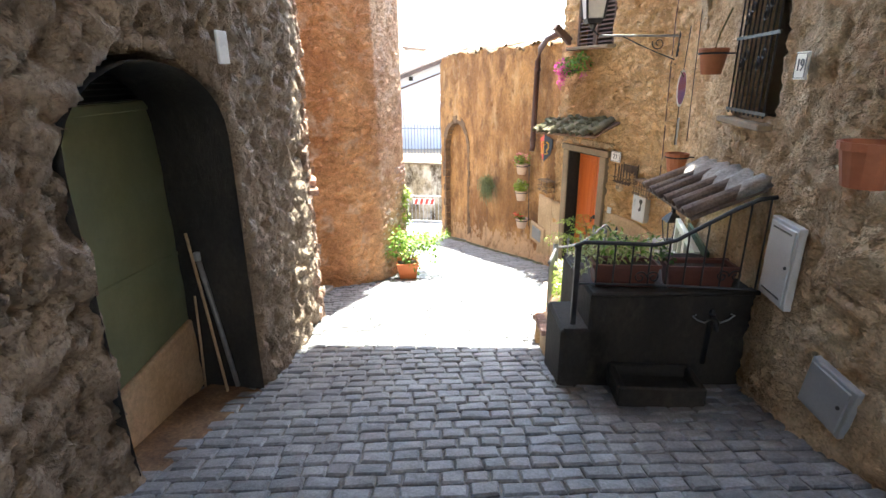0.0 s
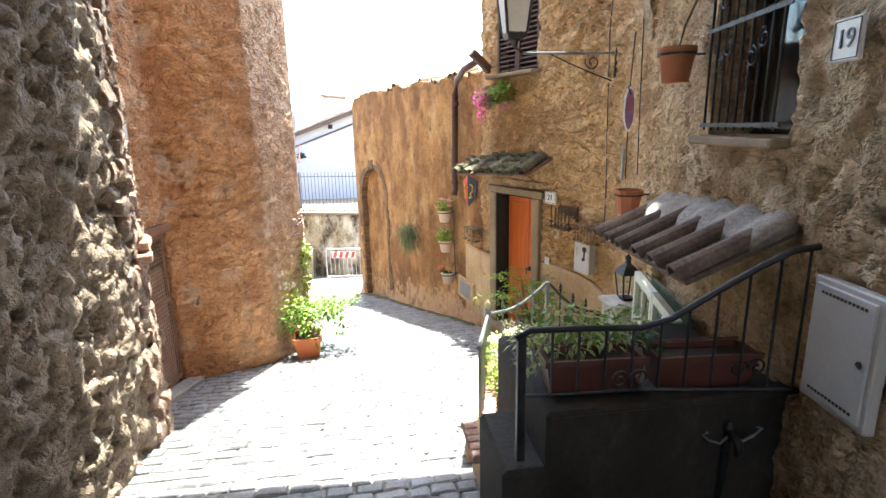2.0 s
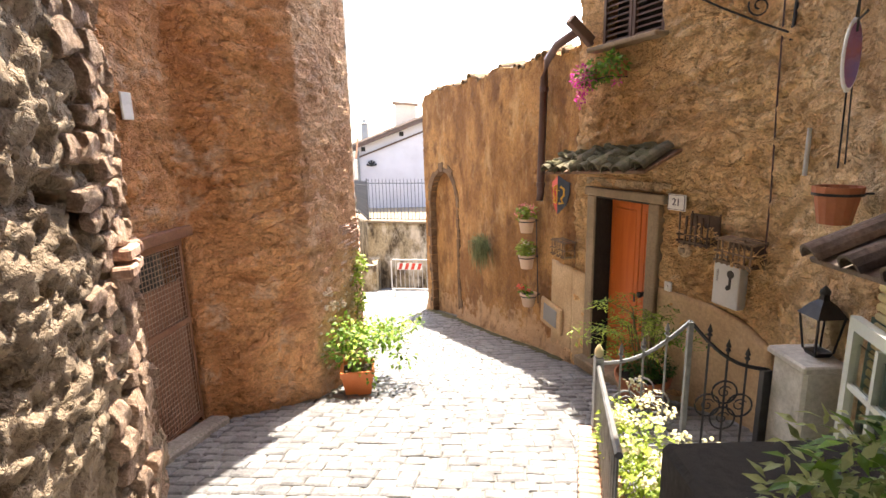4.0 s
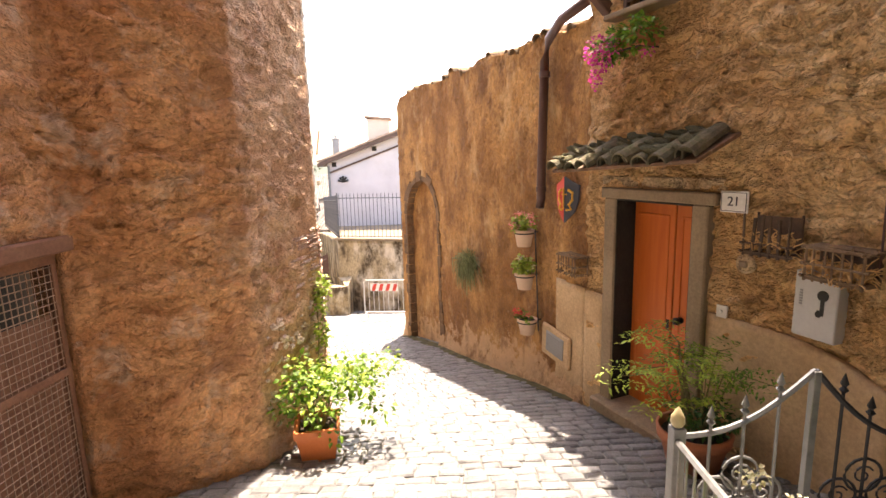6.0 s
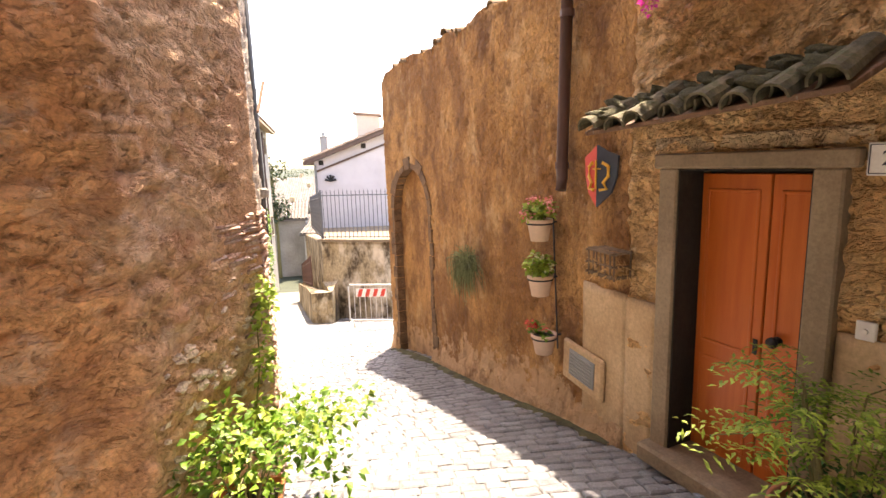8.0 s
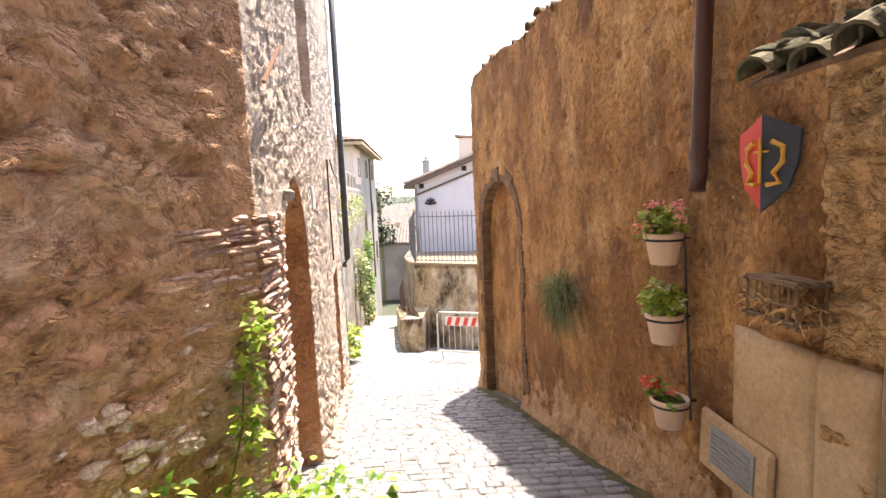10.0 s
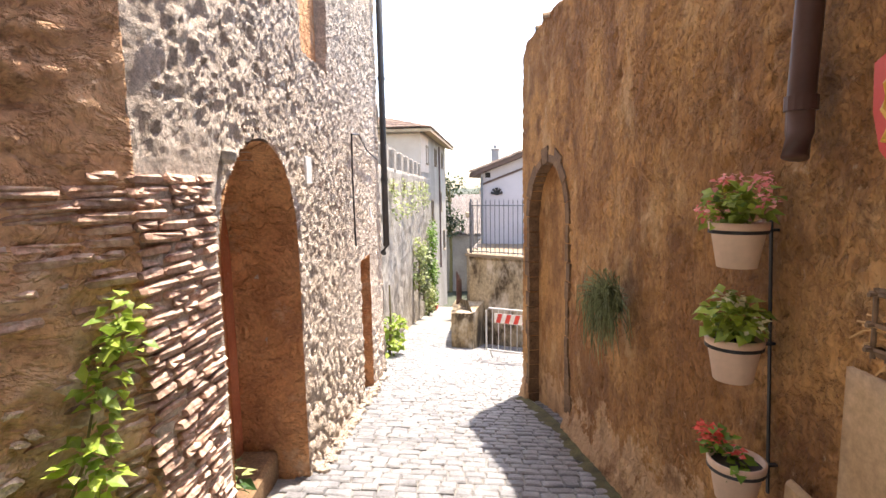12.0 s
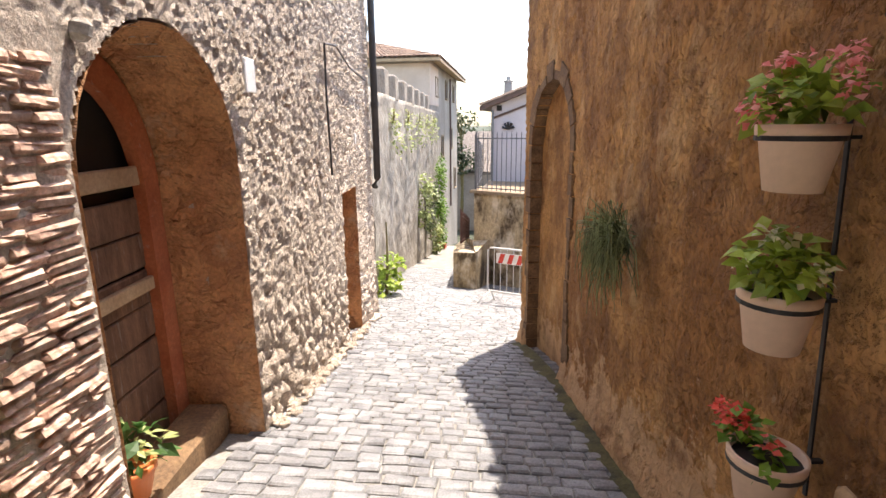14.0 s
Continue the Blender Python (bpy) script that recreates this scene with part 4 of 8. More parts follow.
def planter(at, w, plants, label):
    t = thing("window_box_planter", label, "planter", at, -4, "planters on the landing")
    bm = bmesh.new()
    lo = [bm.verts.new(p) for p in ((-w / 2 + 0.03, -0.07, 0), (w / 2 - 0.03, -0.07, 0), (w / 2 - 0.03, 0.07, 0), (-w / 2 + 0.03, 0.07, 0))]
    hi = [bm.verts.new(p) for p in ((-w / 2, -0.1, 0.19), (w / 2, -0.1, 0.19), (w / 2, 0.1, 0.19), (-w / 2, 0.1, 0.19))]
    inn = [bm.verts.new(p) for p in ((-w / 2 + 0.02, -0.08, 0.19), (w / 2 - 0.02, -0.08, 0.19), (w / 2 - 0.02, 0.08, 0.19), (-w / 2 + 0.02, 0.08, 0.19))]
    bot = [bm.verts.new((v.co.x, v.co.y, 0.14)) for v in inn]
    bm.faces.new(lo)
    for a, b in ((lo, hi), (hi, inn), (inn, bot)):
        for k in range(4):
            bm.faces.new((a[k], a[(k + 1) % 4], b[(k + 1) % 4], b[k]))
    bm.faces.new(bot)
    part("box", bm, SHADE_TERRACOTTA, t)
    part("rim", box(box(bmesh.new(), (0, -0.103, 0.18), (w + 0.02, 0.012, 0.03)), (0, 0.103, 0.18), (w + 0.02, 0.012, 0.03)), SHADE_TERRACOTTA, t)
    part("soil", boxed((0, 0, 0.15), (w - 0.05, 0.15, 0.02)), SOIL, t)
    for nm, bm, m in plants:
        part(nm, bm, m, t)


planter((1.42, 3.78, 0.07), 0.5, [("leaves", foliage([(-0.12, 0.1, 0.28, 0.22, 0.2, 0.13), (0.15, 0.15, 0.26, 0.22, 0.2, 0.1), (-0.28, 0.05, 0.2, 0.12, 0.12, 0.14)], 620, 0.055, rng, aspect=0.35), LEAF_GREY),
                                  ("sprigs", foliage([(0, 0.12, 0.3, 0.3, 0.12, 0.1)], 160, 0.07, rng, aspect=0.4), LEAF)], "terracotta trough planter full of grey-green plants")
planter((1.98, 3.72, 0.07), 0.52, [("leaves", foliage([(-0.25, 0.05, 0.24, 0.08, 0.06, 0.06)], 40, 0.05, rng), LEAF_DARK)], "nearly bare terracotta trough planter on the landing")

t = thing("wall_tap", "old iron wall tap with two curling pale arms", "tap", (2.04, 3.55, -0.1))
part("pipe", tubed([(0, 0.0, -0.42), (0, -0.02, -0.05), (0, -0.05, 0.0), (0, -0.1, -0.02), (0, -0.11, -0.08)], 0.02, 8), IRON, t, smooth=True)
for sx in (-1, 1):
    part("arm", tubed([(0, -0.03, -0.02), (sx * 0.06, -0.05, -0.045), (sx * 0.12, -0.05, -0.02), (sx * 0.16, -0.05, 0.015), (sx * 0.13, -0.05, 0.025)], 0.007, 6), GREY_IRON, t)
part("knob", lathe([(0.02, 0.0), (0.026, 0.02), (0.012, 0.045), (0.0, 0.05)], 10, Matrix.Translation((0, -0.03, 0.01))), IRON, t)
t = thing("stone_trough", "low stone trough below the tap, darkened for shade", "trough", (1.58, 3.33, ground_z(3.33)), -4)
# trough coloured near-black for the shade it stands in
part("base", boxed((0, 0, 0.05), (0.62, 0.36, 0.08), None, 0.012), SHADE_CEMENT, t)
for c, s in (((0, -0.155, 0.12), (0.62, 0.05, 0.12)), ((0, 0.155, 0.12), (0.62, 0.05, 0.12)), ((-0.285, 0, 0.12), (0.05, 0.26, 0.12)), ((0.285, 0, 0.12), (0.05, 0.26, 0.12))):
    part("side", boxed(c, s, None, 0.012), SHADE_CEMENT, t)


# ---- tiled canopy over the yard door ----
def tile_canopy(name, label, path, y0, y1, z_back, drop, reach, n, r, mat_, base_mat, jitter, mortar, roll=0.0):
    ym = (y0 + y1) / 2
    t = thing(name, label, "canopy", path.place(ym, z_back, 0.0), path.turn(ym))
    t.matrix_world = t.matrix_world @ pose(0, 0, 0, 0, roll, 0)
    w = (path.place(y1, 0) - path.place(y0, 0)).length
    slope = math.degrees(math.atan2(drop, reach))
    ln = math.hypot(drop, reach)
    part("board", boxed((0, -reach / 2, -drop / 2 - 0.03), (w, ln, 0.03), pose(0, 0, 0, slope, 0, 0), 0.004), base_mat, t)
    first = None
    lr = random.Random(3)
    for k in range(n):
        x = -w / 2 + r + k * (w - 2 * r) / (n - 1)
        m = pose(x, -reach - 0.03 + lr.uniform(-jitter, jitter), -drop - 0.012 + lr.uniform(-jitter, jitter) * 0.4, slope + lr.uniform(-4, 4) * jitter * 20, 0, lr.uniform(-6, 6) * jitter * 20)
        if first is None:
            first = part("cover_tile", bent_tile(ln * 0.92, r), mat_, t)
            first.matrix_basis = m
        else:
            sharing(first, m, t)
        if k < n - 1 and not mortar:
            x2 = x + (w - 2 * r) / (n - 1) / 2
            sharing(first, pose(x2, -reach - 0.01, -drop + 0.05, 0, 0, 0) @ pose(0, 0, 0, slope, 0, 0) @ pose(0, 0, 0, 0, 180, 0), t)
    if mortar:
        bm = bmesh.new()
        rows = []
        cols = 6 * n
        for i in range(cols + 1):
            x = -w / 2 - 0.02 + (w + 0.04) * i / cols
            u = (x + w / 2 - r) / ((w - 2 * r) / (n - 1))
            bump = 0.5 + 0.5 * math.cos(2 * math.pi * u)
            reach_m = 0.16 + 0.05 * (1 - bump) + 0.03 * noise.noise(Vector((x * 6, 1, 2)))
            prof = []
            for q, h in ((-0.02, 0.045), (0.04, 0.055), (0.09, 0.05), (0.14, 0.04), (reach_m, 0.02), (reach_m + 0.02, -0.03), (-0.02, -0.03)):
                lump = 0.018 * noise.noise(Vector((x * 14, q * 16, h * 9)))
                prof.append(bm.verts.new((x, -q, -q * drop / reach + h + 0.04 * bump + lump)))
            rows.append(prof)
        for a, b in zip(rows, rows[1:]):
            for k in range(7):
                bm.faces.new((a[k], a[(k + 1) % 7], b[(k + 1) % 7], b[k]))
        bm.faces.new(rows[0])
        bm.faces.new(rows[-1][::-1])
        part("mortar_flashing", bm, GREY_MORTAR, t, "lumpy grey mortar flashing along the wall", True)
    return t


tile_canopy("tiled_canopy", "small canopy of grey-brown clay tiles with mortar flashing", HOUSE_LINE, 3.66, 5.26, 0.82, 0.24, 0.5, 6, 0.075, GREY_TILE, GREY_TILE, 0.014, True, -4.0)


def yard_door():
    y0, y1 = 4.42, 5.6
    ym = (y0 + y1) / 2
    w = (HOUSE_LINE.place(y1, 0) - HOUSE_LINE.place(y0, 0)).length
    d = tagged(thing("door_2", "low glazed double door with pale green-white frame under the canopy", "door", HOUSE_LINE.place(ym, -1.05, 0.13), HOUSE_LINE.turn(ym)), kind="structure")
    h = 1.14
    for sx in (-1, 1):
        leaf = part("leaf", box(box(box(box(bmesh.new(), (sx * (w / 2 - 0.03), 0, h / 2), (0.06, 0.05, h)), (sx * 0.034, 0, h / 2), (0.05, 0.05, h)), (sx * w / 4, 0, h - 0.035), (w / 2 - 0.12, 0.05, 0.07)), (sx * w / 4, 0, 0.1), (w / 2 - 0.12, 0.05, 0.2)), SCREEN_PAINT, d)
        for j in range(3):
            zz = 0.34 + j * 0.27
            for i in range(2):
                xx = sx * (w / 4 + (i - 0.5) * (w / 4 - 0.06))
                part("pane", boxed((xx, 0.005, zz), (w / 4 - 0.075, 0.008, 0.235)), GLASS, leaf)
            if j < 2:
                part("glazing_bar", boxed((sx * w / 4, 0, zz + 0.135), (w / 2 - 0.12, 0.04, 0.03)), SCREEN_PAINT, leaf)
        part("glazing_bar", boxed((sx * w / 4, -0.002, h / 2 + 0.05), (0.03, 0.04, h - 0.28)), SCREEN_PAINT, leaf)
    # dark green backing stands in for plants reflected in the panes
    part("backing", boxed((0, 0.09, h / 2), (w, 0.03, h)), surface("dim_green_hall", (0.03, 0.06, 0.04), (0.10, 0.15, 0.10), 6, 30, 0.9, 0.1), d)


yard_door()
t = thing("rolled_blind", "pale yellow ribbed blind beside the yard door", "blind", HOUSE_LINE.place(5.48, -0.05, 0.05), HOUSE_LINE.turn(5.48))
bm = bmesh.new()
for k in range(16):
    box(bm, (0, 0, 0.38 - k * 0.055), (0.15, 0.03, 0.045), None, 0.01)
part("slats", bm, surface("straw_yellow", (0.50, 0.40, 0.18), (0.60, 0.50, 0.26), 5, 50, 0.8, 0.2, 0.003), t)


# ---- white pillar with lantern ----
t = thing("gate_pillar", "whitewashed masonry pillar beside the gate", "pillar", (2.80, 6.02, ground_z(6.02) - 0.06))
part("shaft", boxed((0, 0, 0.42), (0.36, 0.32, 0.96), bevel=0.02), OLD_LIMEWASH, t)
part("cap", boxed((0, 0, 0.92), (0.42, 0.38, 0.05), bevel=0.012), OLD_LIMEWASH, t)


def lantern(at, s, label, name, hang):
    t = thing(name, label, "lantern", at)
    w = 0.16 * s

    def frustum(z0, r0, z1, r1):
        return lathe([(r0, z0), (r1, z1)], 4, pose(0, 0, 0, 0, 0, 45))
    part("base", frustum(0, w * 0.55, 0.04 * s, w * 0.7), IRON, t)
    bm = bmesh.new()
    for k in range(4):
        a = math.pi / 4 + k * math.pi / 2
        tube(bm, [(w * 0.68 * math.cos(a), w * 0.68 * math.sin(a), 0.04 * s), (w * math.cos(a), w * math.sin(a), 0.36 * s)], 0.011 * s, 6)
    part("frame", bm, IRON, t)
    for k in range(4):
        a, b = math.pi / 4 + k * math.pi / 2, math.pi / 4 + (k + 1) * math.pi / 2
        bm = bmesh.new()
        bm.faces.new([bm.verts.new(p) for p in ((w * 0.66 * math.cos(a), w * 0.66 * math.sin(a), 0.045 * s), (w * 0.66 * math.cos(b), w * 0.66 * math.sin(b), 0.045 * s), (w * 0.97 * math.cos(b), w * 0.97 * math.sin(b), 0.355 * s), (w * 0.97 * math.cos(a), w * 0.97 * math.sin(a), 0.355 * s))])
        ex = bmesh.ops.extrude_face_region(bm, geom=bm.faces[:])
        bmesh.ops.translate(bm, verts=[v for v in ex["geom"] if isinstance(v, bmesh.types.BMVert)], vec=(0.004 * math.cos((a + b) / 2), 0.004 * math.sin((a + b) / 2), 0))
        part("pane", bm, WHITE_PAINT if hang else GLASS, t, "milky glass pane" if hang else "")
    part("roof", lathe([(w * 1.15, 0.36 * s), (w * 0.6, 0.46 * s), (w * 0.25, 0.5 * s), (w * 0.2, 0.55 * s)], 4, pose(0, 0, 0, 0, 0, 45)), IRON, t)
    part("finial", lathe([(0.0, -0.07 * s), (0.02 * s, -0.05 * s), (0.03 * s, -0.02 * s), (0.05 * s, 0.0)] if hang else [(0.03, 0.55 * s), (0.03, 0.58 * s), (0.0, 0.63 * s)], 10), IRON, t, smooth=True)
    return t


lantern((2.80, 6.02, ground_z(6.02) + 0.885), 0.75, "dark iron lantern with glass panes on the white pillar", "pillar_lantern", False)


# ---- yard fence, kerb and gate ----
def fence_and_gate():
    a, b = Vector((1.02, 4.62, 0)), Vector((1.46, 6.28, 0))
    d = (b - a).normalized()
    f = thing("yard_fence", "grey painted iron fence along the yard kerb", "fence", (0, 0, 0))
    za, zb = -0.06, -0.48
    part("top_rail", tubed([a + Z * za, b + Z * zb], 0.016, 6), GREY_IRON, f)
    part("bottom_rail", tubed([a + Z * (za - 0.62), b + Z * (zb - 0.62)], 0.012, 6), GREY_IRON, f)
    for k in range(14):
        p = a.lerp(b, (k + 0.5) / 14)
        z = za + (zb - za) * (k + 0.5) / 14
        part("baluster", tubed([p + Z * z, p + Z * (z - 0.66)], 0.007, 6), GREY_IRON, f)
    part("corner_post", boxed((b.x, b.y, zb - 0.36), (0.06, 0.06, 0.86), None, 0.004), GREY_IRON, f)
    part("finial", lathe([(0.02, 0), (0.032, 0.02), (0.03, 0.05), (0.012, 0.085), (0.0, 0.1)], 12, Matrix.Translation((b.x, b.y, zb + 0.07))), surface("cream_brass", (0.5, 0.42, 0.24), (0.6, 0.52, 0.32), 5, 50, 0.5, 0.05), f, "pale brass acorn finial", True)
    kerb = tagged(thing("yard_kerb", "brick edged kerb below the yard fence", "kerb", (0, 0, 0)), kind="structure")
    mid = a.lerp(b, 0.5)
    ang = math.degrees(math.atan2(d.y, d.x))
    slope = math.degrees(math.atan(0.2 * d.y))
    part("kerb_core", boxed((mid.x, mid.y, ground_z(mid.y) + 0.05), ((b - a).length, 0.2, 0.4), pose(0, 0, 0, 0, 0, ang) @ pose(0, 0, 0, 0, slope, 0), 0.01), CEMENT, kerb)
    first = None
    n = 22
    for k in range(n):
        p = a.lerp(b, (k + 0.5) / n)
        m = pose(p.x - 0.01, p.y, ground_z(p.y) + 0.275, 0, 0, ang) @ pose(0, 0, 0, 0, slope, 0)
        if first is None:
            first = part("brick", boxed((0, 0, 0), (0.068, 0.24, 0.06), None, 0.008), BRICK, kerb)
            first.matrix_basis = m
        else:
            sharing(first, m, kerb)
    # two gate leaves between corner post and pillar
    stops = [(b, -0.46), (Vector((2.07, 6.24, 0)), -0.15), (Vector((2.60, 6.2, 0)), -0.50)]
    for i, ((p, zp), (q, zq)) in enumerate(zip(stops, stops[1:])):
        g = thing("gate_leaf", "wrought iron gate leaf with spear bars and clover scrolls", "gate", p, 0, "iron gate leaves")
        mt = GREY_IRON if i == 0 else IRON
        run = q - p
        curve = []
        for k in range(9):
            u = k / 8
            z = zp + (zq - zp) * u - (0.09 * math.sin(math.pi * u))
            curve.append(run * u + Z * z)
        part("top_bar", tubed(curve, 0.014, 6), mt, g)
        low = -1.16
        for side, zz in ((0.0, zp), (1.0, zq))[i:]:
            part("stile", boxed(run * side + Z * ((zz + low) / 2), (0.035 + 0.025 * i, 0.035 + 0.02 * i, zz - low), None, 0.003), mt, g)
        part("bottom_bar", tubed([Z * (low + 0.05), run + Z * (low + 0.05)], 0.012, 6), mt, g)
        for k in range(1, 4):
            u = k / 4
            z = zp + (zq - zp) * u - 0.09 * math.sin(math.pi * u)
            c = run * u
            bar = part("bar", tubed([c + Z * (low + 0.05), c + Z * (z + 0.05)], 0.008, 6), mt, g)
            part("spear", lathe([(0.008, 0.04), (0.02, 0.055), (0.008, 0.07), (0.018, 0.085), (0.0, 0.14)], 8, Matrix.Translation(c + Z * z)), mt, bar)
        ax = run.normalized()
        c = run * 0.5 + Z * (zp * 0.5 + zq * 0.5 - 0.45)
        for dx, dz in ((0, 0.1), (0, -0.1), (0.11, 0), (-0.11, 0)):
            cc = c + ax * dx + Z * dz
            bm = tubed([cc + ax * 0.085 * math.cos(t_) + Z * 0.085 * math.sin(t_) for t_ in [2 * math.pi * k / 18 for k in range(19)]], 0.007, 6)
            scroll(bm, cc, 0.05, 1.2, 0.005, ax, Z, 0.5, 1)
            part("clover_ring", bm, mt, g)


fence_and_gate()
t = thing("flowering_bush", "low bush with cream flower heads behind the fence", "plant", (1.42, 5.35, ground_z(5.35)))
part("stems", tubed([(0, 0, 0), (0.02, 0.05, 0.5)], 0.02, 6, 0.008), BARK, t)
part("leaves", foliage([(0, 0, 0.42, 0.17, 0.55, 0.3), (0.1, -0.5, 0.45, 0.19, 0.32, 0.28), (0.04, 0.4, 0.3, 0.14, 0.25, 0.2)], 1700, 0.05, rng, aspect=0.5), LEAF_PALE, t)
heads = random.Random(61)
part("flowers", foliage([(heads.uniform(-0.12, 0.2), heads.uniform(-0.75, 0.55), heads.uniform(0.58, 0.76), 0.05, 0.05, 0.035) for _ in range(22)], 760, 0.026, rng, aspect=0.9), CREAM, t)

# ---- street lamp, plaque, cables ----
def street_lamp():
    root = HOUSE_LINE.place(6.9, 2.1, 0.0)
    t = thing("wall_bracket", "grey iron bracket arm with scroll brace on the house wall", "bracket", root)
    tip = Vector((2.02, 7.05, 2.12)) - root
    part("arm", tubed([(0.04, 0, 0.0), tip], 0.014, 8), GREY_IRON, t)
    part("wall_bar", tubed([(0.0, -0.02, 0.05), (-0.02, -0.02, -0.34)], 0.014, 6), IRON, t)
    bm = tubed([(-0.03, 0, -0.28), tip * 0.25 + Vector((0, 0, -0.2)), tip * 0.5 + Vector((0, 0, -0.1)), tip * 0.72], 0.008, 6)
    scroll(bm, tip * 0.25 + Vector((0, 0, -0.09)), 0.08, 1.3, 0.007, tip.normalized(), Z, 0.4, -1)
    part("brace", bm, IRON, t)
    lantern((1.95, 7.12, 2.27), 1.35, "street lantern with milky panes hung from the wall bracket", "street_lamp", True)
    part("neck", tubed([tip, Vector((1.95, 7.12, 2.2)) - root], 0.012, 6), IRON, t)


street_lamp()


def corbel():
    """A curved plastered bracket springing from the wall under the bridging storey."""
    y = 6.1
    t = thing("wall_corbel", "pale plastered curved corbel springing from the house wall", "corbel", HOUSE_LINE.place(y, 2.1, 0.0), HOUSE_LINE.turn(y))
    bm = bmesh.new()
    rows = []
    for k in range(15):
        a = math.pi / 2 * k / 14
        low = Vector((0, -0.02 - 0.78 * (1 - math.cos(a)), 0.95 * math.sin(a)))
        high = Vector((0, 0.06, low.z + 0.02))
        rows.append([bm.verts.new(q + X * sx * 0.1) for q, sx in ((low, -1), (low, 1), (high, 1), (high, -1))])
    for a, b in zip(rows, rows[1:]):
        for k in range(4):
            bm.faces.new((a[k], a[(k + 1) % 4], b[(k + 1) % 4], b[k]))
    bm.faces.new(rows[0])
    bm.faces.new(rows[-1][::-1])
    part("bracket", bm, HOUSE, t, smooth=False)


corbel()
t = thing("wall_plaque", "small white and violet enamel plaque seen edge on", "plaque", HOUSE_LINE.place(5.75, 1.5, 0.26), HOUSE_LINE.turn(5.75) - 78)
part("plate", lathe([(0.0, -0.012), (0.13, -0.012), (0.14, 0), (0.13, 0.012), (0.0, 0.012)], 24, pose(0, 0, 0, 90, 0, 0) @ Matrix.Diagonal((0.34, 1.4, 1, 1))), WHITE_TILE, t)
part("picture", lathe([(0.0, 0.0125), (0.12, 0.0125), (0.12, 0.015), (0.0, 0.015)], 24, pose(0, 0, 0, 90, 0, 0) @ Matrix.Diagonal((0.34, 1.4, 1, 1))), surface("violet_glaze", (0.20, 0.12, 0.30), (0.35, 0.2, 0.42), 9, 50, 0.3, 0.0), t)
part("reverse", lathe([(0.0, -0.0125), (0.12, -0.0125), (0.12, -0.015), (0.0, -0.015)], 24, pose(0, 0, 0, 90, 0, 0) @ Matrix.Diagonal((0.34, 1.4, 1, 1))), surface("rose_glaze", (0.55, 0.22, 0.24), (0.30, 0.20, 0.50), 5, 50, 0.3, 0.0), t, "rose and blue glazed reverse")
part("holder", tubed([(0.0, 0.02, 0.12), (0.06, 0.1, 0.16), (0.14, 0.26, 0.17)], 0.006, 6), IRON, t)
part("suspension_wire", tubed([(0.0, 0.0, 0.17), (-0.01, 0.02, 0.62)], 0.005, 5), IRON, t)
part("lower_wire", tubed([(0.0, 0.0, -0.17), (0.0, 0.01, -0.6)], 0.005, 5), IRON, t)


def cable(name, label, path, pts, r, mat_, out=0.03):
    t = thing(name, label, "cable", path.place(*pts[0], out))
    o = t.matrix_world.translation
    part("strand", tubed([path.place(y, z, out + 0.01 * math.sin(9 * z)) - o for y, z in pts], r, 6), mat_, t)


cable("wall_cable", "thin dark cable running down the house wall", HOUSE_LINE, [(6.95, 4.2), (6.93, 3.2), (6.97, 2.3), (6.95, 1.4), (6.92, 0.6), (6.9, 0.1)], 0.007, BROWN_PIPE)
cable("wall_cable", "thin dark cable beside the plaque", HOUSE_LINE, [(6.2, 4.5), (6.22, 3.0), (6.15, 1.6), (6.1, 0.9)], 0.005, DARK_PIPE)
t = thing("conduit_stub", "short white plastic conduit on the wall", "conduit", HOUSE_LINE.place(6.55, 0.95, 0.04), HOUSE_LINE.turn(6.55))
part("tube", tubed([(0, 0, -0.15), (0, 0, 0.18)], 0.016, 8), WHITE_METAL, t)

# ---- house door 21 and what hangs beside it ----
def sub_path(path, y0, y1, out, side):
    n = 10
    pts = []
    for k in range(n + 1):
        p = path.place(y0 + (y1 - y0) * k / n, 0, out)
        pts.append((p.x, p.y))
    return Path(pts, side)


